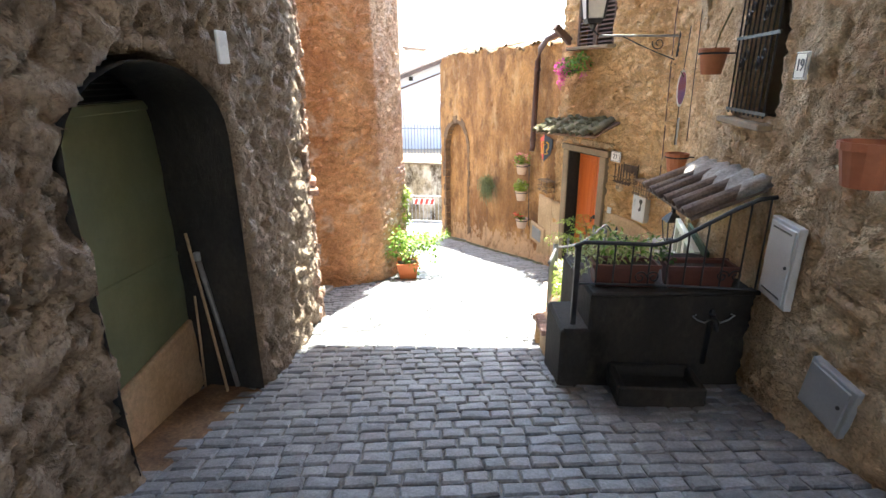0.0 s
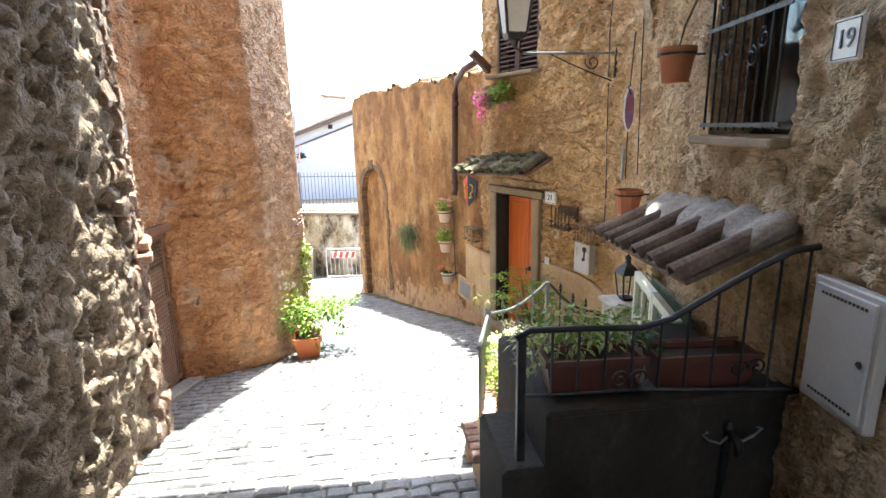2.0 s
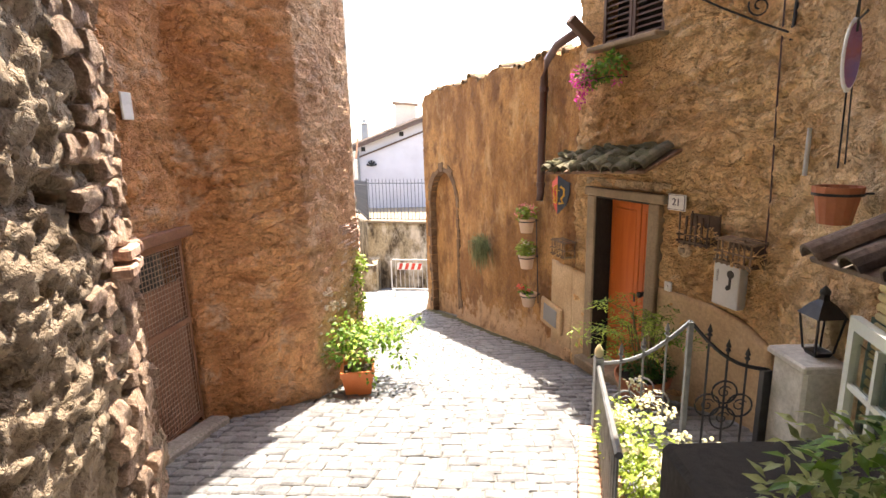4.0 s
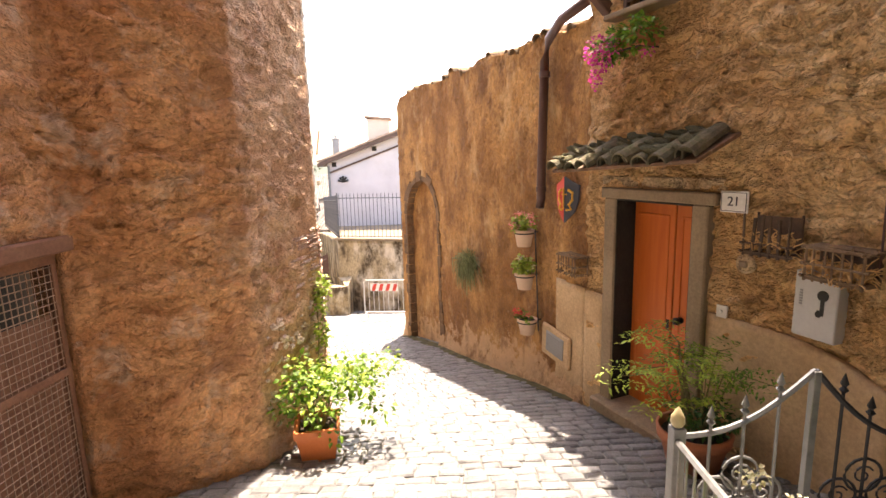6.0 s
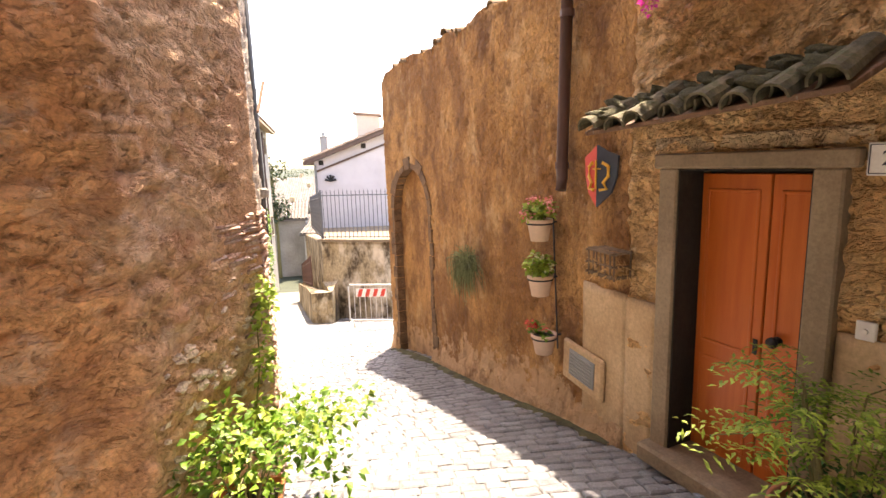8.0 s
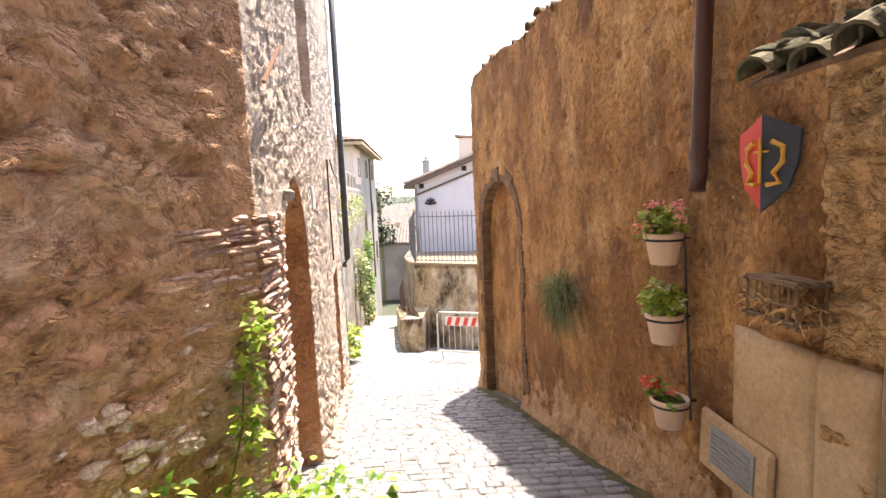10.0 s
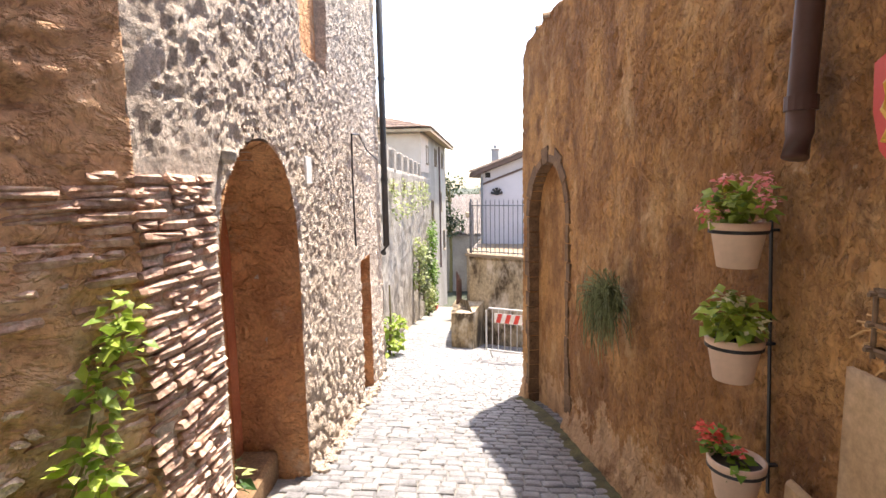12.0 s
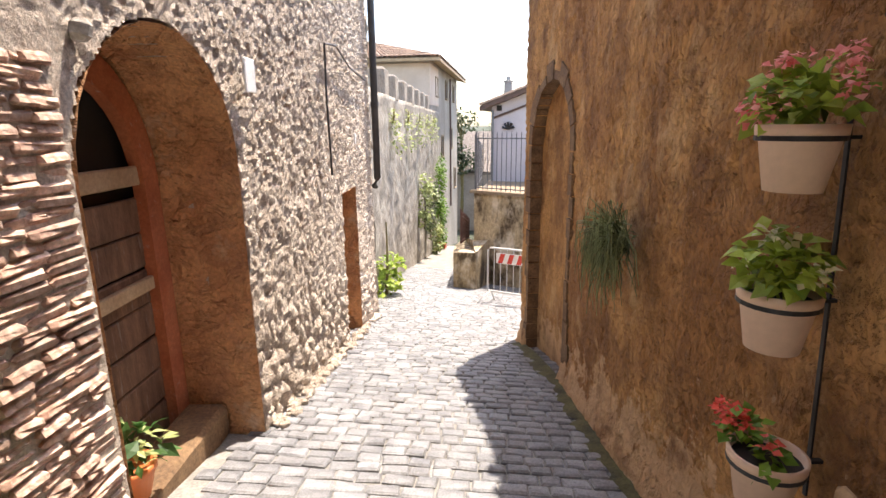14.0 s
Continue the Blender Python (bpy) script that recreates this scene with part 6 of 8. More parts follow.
# ---- tower side: mesh door, orange pot and vine ----
def mesh_door():
    y0, y1, z0, z1 = 6.5, 7.38, -1.6, 0.42
    ym = (y0 + y1) / 2
    d = tagged(thing("door_4", "rusty brown steel door with wire mesh in the upper half", "door", TOWER_LINE.place(ym, 0, -0.05), TOWER_LINE.turn(ym)), kind="structure")
    w = 0.88
    bm = bmesh.new()
    for c, s in (((-w / 2 + 0.02, 0, -0.55), (0.04, 0.05, 1.75)), ((w / 2 - 0.02, 0, -0.55), (0.04, 0.05, 1.75)), ((0, 0, 0.3), (w, 0.06, 0.06)), ((0, 0, -0.42), (w, 0.055, 0.05)), ((0, 0, -1.36), (w, 0.05, 0.05))):
        box(bm, c, s, None, 0.004)
    part("door_frame", bm, RUST, d)
    part("lower_sheet", boxed((0, 0.012, -0.9), (w - 0.06, 0.012, 0.92)), RUST, d)
    part("upper_sheet", boxed((0, 0.02, -0.22), (w - 0.06, 0.01, 0.36)), RUST, d)
    for k in range(19):
        part("wire", tubed([(-w / 2 + 0.06 + k * 0.043, -0.012, -1.34), (-w / 2 + 0.06 + k * 0.043, -0.012, 0.28)], 0.0035, 4), WIRE, d)
    for k in range(36):
        part("wire", tubed([(-w / 2 + 0.04, -0.016, -1.32 + k * 0.045), (w / 2 - 0.04, -0.016, -1.32 + k * 0.045)], 0.0035, 4), WIRE, d)
    part("latch", boxed((-w / 2 + 0.1, -0.04, -0.5), (0.12, 0.03, 0.05), None, 0.006), RUST, d)
    part("backing", boxed((0, 0.42, -0.5), (w + 0.9, 0.04, 2.6)), DARKNESS, d)
    part("lintel_beam", boxed((0, -0.03, 0.39), (w + 0.14, 0.16, 0.1), None, 0.012), RUST, d, "rusty steel lintel")


mesh_door()
tagged(part("step_mesh_door", boxed(tuple(TOWER_LINE.place(6.95, ground_z(6.95) + 0.01, 0.1)), (0.98, 0.2, 0.1), pose(0, 0, 0, 0, 0, TOWER_LINE.turn(6.95)) @ pose(0, 0, 0, 0, 11.3, 0), 0.02), GREY_MORTAR), "worn pale stone threshold below the steel door", "step", kind="structure")
number_plate(TOWER_LINE, 6.85, 1.42, 0.12, 0.2, "", "small white wall plate above the steel door", 0.03)


def orange_planter():
    t = thing("potted_vine", "leafy vine in a square orange pot climbing the tower", "potted plant", (-0.62, 8.3, ground_z(8.3) - 0.02), 8)
    bm = bmesh.new()
    prof = [(0.13, 0.0), (0.17, 0.26), (0.185, 0.265), (0.19, 0.33), (0.165, 0.33), (0.155, 0.27)]
    rings = []
    for r, z in prof:
        rings.append([bm.verts.new((r * sx, r * sy, z)) for sx, sy in ((-1, -1), (1, -1), (1, 1), (-1, 1))])
    bm.faces.new(rings[0])
    for a, b in zip(rings, rings[1:]):
        for k in range(4):
            bm.faces.new((a[k], a[(k + 1) % 4], b[(k + 1) % 4], b[k]))
    part("pot", bm, ORANGE_POT, t)
    part("soil", boxed((0, 0, 0.27), (0.31, 0.31, 0.02)), SOIL, t)
    for k in range(8):
        a = k * 0.8
        part("stem", tubed([(0.04 * math.cos(a), 0.04 * math.sin(a), 0.26), (0.16 * math.cos(a), 0.16 * math.sin(a), 0.55), (0.34 * math.cos(a), 0.3 * math.sin(a), 0.6)], 0.007, 5, 0.003), BARK, t)
    climb = [(-0.03, 0.1, 0.3), (0.0, 0.45, 0.6), (0.03, 0.62, 0.9), (0.02, 0.72, 1.15), (0.05, 0.78, 1.32)]
    part("climbing_stem", tubed(climb, 0.008, 5, 0.003), BARK, t)
    clumps = [(0.0, 0, 0.54, 0.28, 0.28, 0.22), (0.32, 0.15, 0.6, 0.3, 0.3, 0.15), (-0.12, 0.1, 0.7, 0.2, 0.28, 0.18), (0.25, 0.55, 0.5, 0.3, 0.34, 0.17), (0.62, 0.3, 0.66, 0.2, 0.22, 0.09), (0.5, -0.05, 0.42, 0.16, 0.16, 0.14), (0.12, -0.2, 0.34, 0.12, 0.06, 0.2), (-0.26, -0.05, 0.5, 0.1, 0.12, 0.16)]
    part("leaves", foliage(clumps, 800, 0.064, rng, aspect=0.8), LEAF, t)
    part("young_leaves", foliage([(c[0], c[1], c[2] + 0.05, c[3], c[4], c[5]) for c in clumps[:5]], 330, 0.055, rng, aspect=0.8), LEAF_PALE, t)
    part("climbing_leaves", foliage([(x + 0.03, y, z, 0.06, 0.1, 0.15) for x, y, z in climb[1:]], 260, 0.06, rng, aspect=0.8), LEAF_PALE, t)


orange_planter()


# ---- lane, left: arched door, slit, plates ----
def arched_door():
    y0, y1 = 9.82, 11.27
    ym = (y0 + y1) / 2
    d = tagged(thing("door_5", "old weathered plank door in a deep red-edged stone arch", "door", ALLEY_LEFT.place(ym, -2.1, -0.6), ALLEY_LEFT.turn(ym)), kind="structure")
    w = 1.46
    for k in range(7):
        part("plank", boxed((0, 0.03, 0.12 + k * 0.235), (w, 0.04, 0.22), pose(0, 0, 0, 0, rng.uniform(-0.6, 0.6), 0), 0.008), OLD_WOOD, d)
    part("rail", boxed((0, -0.01, 1.08), (w, 0.04, 0.09), None, 0.008), PALE_WOOD, d, "pale nailed batten")
    part("rail", boxed((0, -0.01, 1.78), (w, 0.04, 0.12), None, 0.008), PALE_WOOD, d, "pale nailed batten")
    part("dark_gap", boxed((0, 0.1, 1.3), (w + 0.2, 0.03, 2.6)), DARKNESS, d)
    bm = bmesh.new()
    outer, inner, n = 0.74, 0.58, 16
    prof = [(outer, 0.0), (outer, 1.75)] + [(outer * math.cos(math.pi * k / n), 1.75 + 0.8 * math.sin(math.pi * k / n)) for k in range(1, n)] + [(-outer, 1.75), (-outer, 0.0)]
    prin = [(inner, 0.0), (inner, 1.72)] + [(inner * math.cos(math.pi * k / n), 1.72 + 0.64 * math.sin(math.pi * k / n)) for k in range(1, n)] + [(-inner, 1.72), (-inner, 0.0)]
    fr = [[bm.verts.new((x, yy, z)) for x, z in pr] for pr, yy in ((prof, -0.06), (prin, -0.06), (prin, 0.02), (prof, 0.02))]
    for a, b in zip(fr, fr[1:] + fr[:1]):
        for k in range(len(a) - 1):
            bm.faces.new((a[k], a[k + 1], b[k + 1], b[k]))
    part("arch_frame", bm, surface("red_plaster", (0.40, 0.115, 0.05), (0.52, 0.19, 0.09), 3, 40, 0.9, 0.4, 0.008, spots=[((0.55, 0.45, 0.36), 14, 0.3)]), d, "red plastered inner arch")
    s = tagged(thing("step_1", "worn brown stone doorstep inside the arch", "step", ALLEY_LEFT.place(ym, -2.12, -0.4), ALLEY_LEFT.turn(ym)), kind="structure")
    part("slab", boxed((0, 0, 0), (1.46, 0.3, 0.26), None, 0.03), BROWN_STONE, s)
    t = thing("doorstep_plant", "broad-leaved plant in an orange pot on the doorstep", "potted plant", ALLEY_LEFT.place(10.3, -1.99, -0.36), 20)
    part("pot", lathe([(0.09, 0), (0.13, 0.16), (0.14, 0.16), (0.14, 0.2), (0.12, 0.2), (0.11, 0.16)], 20), ORANGE_POT, t, smooth=True)
    part("leaves", foliage([(0, 0, 0.28, 0.2, 0.2, 0.14)], 70, 0.12, rng, aspect=0.55), LEAF_DARK, t)
    part("light_leaves", foliage([(0, 0, 0.3, 0.18, 0.18, 0.12)], 30, 0.11, rng, aspect=0.5), LEAF_GREY, t)


arched_door()
tagged(part("slit_back", boxed(tuple(ALLEY_LEFT.place(14.5, -2.0, -0.5)), (1.0, 0.06, 2.8), pose(0, 0, 0, 0, 0, ALLEY_LEFT.turn(14.5))), REVEAL), "brown plaster closing the narrow doorway", "wall", kind="structure")
number_plate(ALLEY_LEFT, 11.42, 0.3, 0.17, 0.22, "", "white number tile on the sunlit rubble wall", 0.06)
number_plate(ALLEY_LEFT, 14.75, -0.2, 0.1, 0.14, "", "small white plate beyond the slit doorway", 0.06)
e = ALLEY_LEFT.place(16.02, 0, 0.1)
downpipe("dark_downpipe", "dark metal downpipe at the far end of the rubble wall", [(e.x - 0.1, e.y + 0.1, -1.0), (e.x, e.y, -0.85), (e.x, e.y, 1.5), (e.x, e.y, 5.2)], 0.055, DARK_PIPE, [(e.x, e.y, 0.3), (e.x, e.y, 2.0)])
cable("wall_conduit", "thin dark conduit on the rubble wall", ALLEY_LEFT, [(13.4, -0.55), (13.38, 0.3), (13.4, 0.8), (13.9, 0.85), (14.6, 0.7), (15.6, 0.62)], 0.012, DARK_PIPE, 0.06)
t = thing("arch_block", "small pale stone block set beside the arch crown", "block", ALLEY_LEFT.place(9.93, 0.32, 0.03), ALLEY_LEFT.turn(9.93))
part("stone", boxed((0, 0, 0), (0.06, 0.08, 0.08), pose(0, 0, 0, 8, 12, 0), 0.02), GREY_MORTAR, t)
t = thing("iron_tie", "rusty iron tie bar end on the tower corner", "tie bar", ALLEY_LEFT.place(9.5, 1.02, 0.02), ALLEY_LEFT.turn(9.5))
part("bar", tubed([(-0.1, -0.02, -0.1), (0.12, -0.06, 0.14)], 0.012, 6), RUST, t)
t = tagged(thing("window_3", "blocked brown window recess high in the rubble wall", "window", ALLEY_LEFT.place(12.08, 2.0, -0.14), ALLEY_LEFT.turn(12.08)), kind="structure")
part("infill", boxed((0, 0, 0), (1.05, 0.05, 1.6)), TOWER, t)


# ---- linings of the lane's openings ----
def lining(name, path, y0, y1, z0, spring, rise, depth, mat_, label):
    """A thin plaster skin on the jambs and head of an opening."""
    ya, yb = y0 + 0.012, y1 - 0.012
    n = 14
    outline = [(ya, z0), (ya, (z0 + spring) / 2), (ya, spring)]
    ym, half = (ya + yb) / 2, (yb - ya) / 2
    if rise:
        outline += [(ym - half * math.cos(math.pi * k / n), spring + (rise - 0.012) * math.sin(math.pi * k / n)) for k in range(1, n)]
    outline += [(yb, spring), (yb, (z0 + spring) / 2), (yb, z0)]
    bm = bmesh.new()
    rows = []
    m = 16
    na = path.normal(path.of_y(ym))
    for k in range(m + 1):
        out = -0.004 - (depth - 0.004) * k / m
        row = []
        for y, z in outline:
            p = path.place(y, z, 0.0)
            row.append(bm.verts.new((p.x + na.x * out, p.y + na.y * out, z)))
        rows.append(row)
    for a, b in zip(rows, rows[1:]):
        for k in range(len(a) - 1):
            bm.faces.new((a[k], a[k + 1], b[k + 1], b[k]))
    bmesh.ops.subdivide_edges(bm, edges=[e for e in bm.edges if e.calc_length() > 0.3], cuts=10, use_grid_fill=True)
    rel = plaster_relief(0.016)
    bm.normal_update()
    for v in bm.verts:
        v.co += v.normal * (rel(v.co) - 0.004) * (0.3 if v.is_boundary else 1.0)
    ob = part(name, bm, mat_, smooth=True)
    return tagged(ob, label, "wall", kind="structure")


lining("wall_arch_lining", ALLEY_LEFT, 9.82, 11.27, -2.5, -0.25, 0.72, 0.6, REVEAL, "brown plastered reveal of the arched doorway")
lining("wall_slit_lining", ALLEY_LEFT, 14.1, 14.95, -3.2, -0.86, 0.0, 0.6, REVEAL, "brown plastered reveal of the narrow doorway")
# near-black skin paints the niche's deep shade onto its jambs and head
lining("wall_niche_lining", PASSAGE, 2.262, 3.565, -0.9, 1.27, 0.49, 0.62, SHADE_CEMENT, "lining of the passage door niche, blackened for its shade")

# ---- beyond the lane ----
FAR_LEFT = Path([(-2.64, 16.1), (-3.35, 17.3), (-4.15, 19.8), (-5.2, 23.6), (-7.8, 34.0), (-9.5, 40.5)], 1)
far_top = lambda p: 0.74 if p.y > 17.6 else 1.6
OLD_WALL = surface("old_grey_masonry", (0.30, 0.265, 0.22), (0.50, 0.455, 0.39), 1.2, 25, 0.95, 0.9, 0.02, spots=[((0.16, 0.15, 0.12), 1.1, 0.36, 0.4), ((0.58, 0.54, 0.47), 2.4, 0.34)], stones=3.5)
wall("wall_far_left", FAR_LEFT, street, far_top, OLD_WALL, "old sunlit stone enclosure wall with buttress foot", rough_relief(0.05, 0.25, 0.4), [], 0.6, 0.14,
     lip=lambda p: 0.22 * max(0.0, min(1.0, (-1.5 - (p.z - ground_z(p.y) - 1.2)) * 0.5)))


def merlons():
    first = None
    holder = tagged(thing("merlon_row", "row of weathered stone merlons along the old wall", "battlement", (0, 0, 0)), kind="structure")
    for k in range(7):
        y = 21.0 + k * 1.95
        p = FAR_LEFT.place(y, far_top(Vector((0, y, 0))) + 0.28, -0.2)
        m = pose(p.x, p.y, p.z, 0, 0, FAR_LEFT.turn(y))
        if first is None:
            first = part("merlon", boxed((0, 0, 0), (0.8, 0.4, 0.75), None, 0.06), DARK_RUBBLE, holder)
            first.matrix_basis = m
        else:
            sharing(first, m, holder)


merlons()


def tile_roof(bm, a, b, c, d, n, rows):
    """Rows of rounded tiles over a sloping quad a-b (eave) to d-c (ridge)."""
    for i in range(n):
        for j in range(rows):
            u0, u1, v0, v1 = i / n, (i + 1) / n, j / rows, (j + 1.15) / rows
            um = (u0 + u1) / 2
            q = lambda u, v: a.lerp(b, u).lerp(d.lerp(c, u), v)
            nrm = (b - a).cross(d - a).normalized()
            h = (b - a).length / n * 0.4
            lift = nrm * 0.03
            r0 = [q(u0, v0) + lift, q(um - 0.25 / n, v0) + nrm * h + lift, q(um + 0.25 / n, v0) + nrm * h + lift, q(u1, v0) + lift]
            r1 = [q(u0, v1), q(um - 0.25 / n, v1) + nrm * h, q(um + 0.25 / n, v1) + nrm * h, q(u1, v1)]
            vs = [[bm.verts.new(p) for p in r] for r in (r0, r1)]
            for k in range(3):
                bm.faces.new((vs[0][k], vs[0][k + 1], vs[1][k + 1], vs[1][k]))
    return bm


def slab(bm, pts, thick):
    """A plate with the given outline above and thickness downwards."""
    up = [bm.verts.new(p) for p in pts]
    lo = [bm.verts.new(Vector(p) - Z * thick) for p in pts]
    bm.faces.new(up)
    bm.faces.new(lo[::-1])
    for k in range(len(pts)):
        bm.faces.new((up[k], lo[k], lo[(k + 1) % len(pts)], up[(k + 1) % len(pts)]))
    return bm


def far_window(parent, at, rz, w, h, frame_mat, dark=DARKNESS):
    wn = part("window", boxed((0, 0.02, 0), (w, 0.08, h)), dark, parent)
    wn.matrix_basis = pose(*at, 0, 0, rz)
    fr = part("frame", box(box(box(box(bmesh.new(), (-w / 2, -0.03, 0), (0.08, 0.08, h)), (w / 2, -0.03, 0), (0.08, 0.08, h)), (0, -0.03, h / 2), (w + 0.08, 0.08, 0.08)), (0, -0.05, -h / 2), (w + 0.2, 0.14, 0.08)), frame_mat, wn)
    return wn, fr


CREAM_WALL = surface("cream_render", (0.62, 0.50, 0.40), (0.70, 0.59, 0.49), 0.8, 15, 0.9, 0.2, 0.005)


def tall_house():
    """House behind the old wall, with a broad tiled eave."""
    t = thing("tall_house", "tall weathered house with tiled overhanging roof behind the old wall", "house", (0, 0, 0))
    a, b = Vector((-8.75, 36.5, 0)), Vector((-11.4, 51.0, 0))
    d = (b - a).normalized()
    n = Vector((d.y, -d.x, 0))
    top, base = 3.5, -11.0
    back = -n * 9
    bm = slab(bmesh.new(), [a + Z * top, b + Z * top, b + back + Z * top, a + back + Z * top], top - base)
    part("wall", bm, surface("grey_old_render", (0.27, 0.235, 0.20), (0.40, 0.36, 0.31), 0.6, 12, 0.92, 0.4, 0.02, spots=[((0.25, 0.22, 0.18), 0.9, 0.33)], stretch=(1, 1, 0.4)), t)
    ov, rise = 0.7, 1.5
    e0, e1 = a + n * ov - d * ov, b + n * ov + d * ov
    g0, g1 = a - n * 9.7 - d * ov, b - n * 9.7 + d * ov
    r0, r1 = a - n * 4.5 + d * 4.0, b - n * 4.5 + d * ov
    eave, ridge = Z * top, Z * (top + rise)
    roof = part("roof", slab(bmesh.new(), [e0 + eave, e1 + eave, r1 + ridge, r0 + ridge], 0.16), PALE_WOOD, t, "timber eave under pale tiles")
    part("roof_tiles", tile_roof(bmesh.new(), e0 + eave + Z * 0.02, e1 + eave + Z * 0.02, r1 + ridge + Z * 0.02, r0 + ridge + Z * 0.02, 60, 8), ROOF_TILE, roof)
    hip = part("hip_roof", slab(bmesh.new(), [g0 + eave, e0 + eave, r0 + ridge], 0.16), PALE_WOOD, t, "timber eave under pale tiles")
    part("roof_tiles", tile_roof(bmesh.new(), g0 + eave + Z * 0.02, e0 + eave + Z * 0.02, r0 + d * 0.1 + ridge + Z * 0.02, r0 + ridge - n * 0.1 + Z * 0.02, 40, 8), ROOF_TILE, hip)
    part("back_roof", slab(bmesh.new(), [r0 + ridge, r1 + ridge, g1 + eave, g0 + eave], 0.16), ROOF_TILE, t)
    part("upper_wall", slab(bmesh.new(), [a - d * 0.03 + n * 0.03 + Z * 3.3, a + n * 0.03 + d * 3.5 + Z * 3.3, a - n * 9 + d * 3.5 + Z * 3.3, a - n * 9 - d * 0.03 + Z * 3.3], 2.2), CREAM_WALL, t, "cream rendered upper storey")
    turn = math.degrees(math.atan2(n.x, -n.y))
    for u, z, w, h in ((0.18, 2.2, 0.9, 1.1), (0.5, 2.3, 0.9, 1.2), (0.8, 2.3, 0.9, 1.2), (0.35, -1.4, 0.9, 1.4), (0.7, -1.0, 0.9, 1.5), (0.85, -4.2, 1.0, 1.6)):
        p = a.lerp(b, u) + Z * z
        far_window(t, p, turn, w, h, PEPERINO)
    part("downpipe", tubed([a.lerp(b, 0.62) + n * 0.1 + Z * 3.2, a.lerp(b, 0.62) + n * 0.1 - Z * 6], 0.07, 6), BROWN_PIPE, t)


tall_house()


def creeper(at, clumps, n, size, mat_, label, tall=1.6):
    t = thing("wall_creeper", label, "plant", at)
    part("stem", tubed([(0, 0, 0), (0.05, 0.0, tall / 2), (0, 0.1, tall)], 0.04, 5, 0.015), BARK, t)
    part("leaves", foliage(clumps, n, size, rng, aspect=0.8), mat_, t)


for y, z0, hh, k, m in ((37.2, 1.2, 4.4, 700, LEAF), (35.4, 2.0, 3.0, 420, LEAF), (30.5, 0.9, 2.6, 480, LEAF_CAPER), (28.0, 1.4, 2.2, 380, LEAF_GREY), (33.5, 0.0, 1.6, 420, LEAF_GREY), (18.2, 0.0, 0.8, 240, LEAF_PALE), (38.8, 0.0, 3.0, 420, LEAF)):
    p = FAR_LEFT.place(y, ground_z(y) + z0, 0.2)
    creeper(p, [(0, 0, hh * 0.3, 0.3, 0.5, hh * 0.28), (0.05, 0.2, hh * 0.75, 0.25, 0.4, hh * 0.3)], k, 0.16, m, "green creeper climbing the old stone wall")
for k in range(5):
    y = 21.5 + k * 3.3
    p = FAR_LEFT.place(y, far_top(Vector((0, y, 0))) - 0.7, 0.05)
    creeper(p, [(0, 0, 0.1, 0.2, 0.4, 0.35), (0.1, 0.1, -0.5, 0.15, 0.3, 0.5)], 150, 0.11, LEAF_GREY, "dry grey-green weeds hanging from the wall top", 0.4)
t = thing("red_planter", "small red planter at the foot of the old wall", "planter", (-9.4, 39.6, ground_z(39.6)))
part("tub", boxed((0, 0, 0.2), (1.1, 0.4, 0.4), None, 0.04), RED_PAINT, t)
part("leaves", foliage([(0, 0, 0.7, 0.6, 0.4, 0.4)], 160, 0.16, rng), LEAF, t)

RETAIN = Path([(-2.45, 22.05), (0.2, 21.2), (4.5, 20.0)], 1)
wall("wall_retaining", RETAIN, street, lambda p: -1.84, STAINED, "stained retaining wall with flaking render below the fence", rough_relief(0.012, 0.4), [], 0.5, 0.12)
RETURN = Path([(-5.0, 32.2), (-2.45, 22.05)], 1)
wall("wall_terrace_side", RETURN, street, lambda p: -1.84 - 0.1 * (p.y - 22), STAINED, "stained side of the raised terrace", rough_relief(0.012, 0.4), [], 0.4, 0.2)
tagged(part("terrace_coping", slab(slab(bmesh.new(), [Vector((-2.56, 21.98, -1.76)), Vector((0.18, 21.1, -1.76)), Vector((4.5, 19.9, -1.76)), Vector((4.6, 20.5, -1.76)), Vector((-2.3, 22.6, -1.76))], 0.08),
                                      [Vector((-2.3, 22.6, -2.7)), Vector((4.6, 20.5, -2.7)), Vector((6, 33, -2.7)), Vector((-4.6, 33, -2.7))], 0.2), PEPERINO), "worn stone coping and terrace floor", "coping", kind="structure")
tagged(part("parapet_foot", slab(bmesh.new(), [Vector((-2.62, 20.6, -3.2)), Vector((-2.0, 20.5, -3.15)), Vector((-2.0, 22.0, -3.1)), Vector((-2.55, 22.2, -3.2)), Vector((-5.1, 32.0, -5.4)), Vector((-5.5, 32.0, -5.4)), Vector((-3.05, 22.2, -3.4))], 3.0), STAINED), "low stained parapet along the descending lane", "parapet", kind="structure")


def spear_fence(name, label, a, b, n, h, mat_):
    a, b = Vector(a), Vector(b)
    f = thing(name, label, "fence", a)
    run = b - a
    for zz in (0.08, h - 0.18):
        part("rail", tubed([Z * zz, run + Z * zz], 0.018, 6), mat_, f)
    first = None
    for k in range(n):
        p = run * ((k + 0.5) / n)
        m = Matrix.Translation(p)
        if first is None:
            bm = tubed([(0, 0, 0.0), (0, 0, h - 0.1)], 0.013, 5)
            tube(bm, [(0, 0, h - 0.1), (0, 0, h)], 0.02, 5, 0.002)
            first = part("bar", bm, mat_, f)
            first.matrix_basis = m
        else:
            sharing(first, m, f)
    for k in range(3):
        p = run * (k / 2)
        part("post", tubed([p, p + Z * h], 0.03, 6), mat_, f)


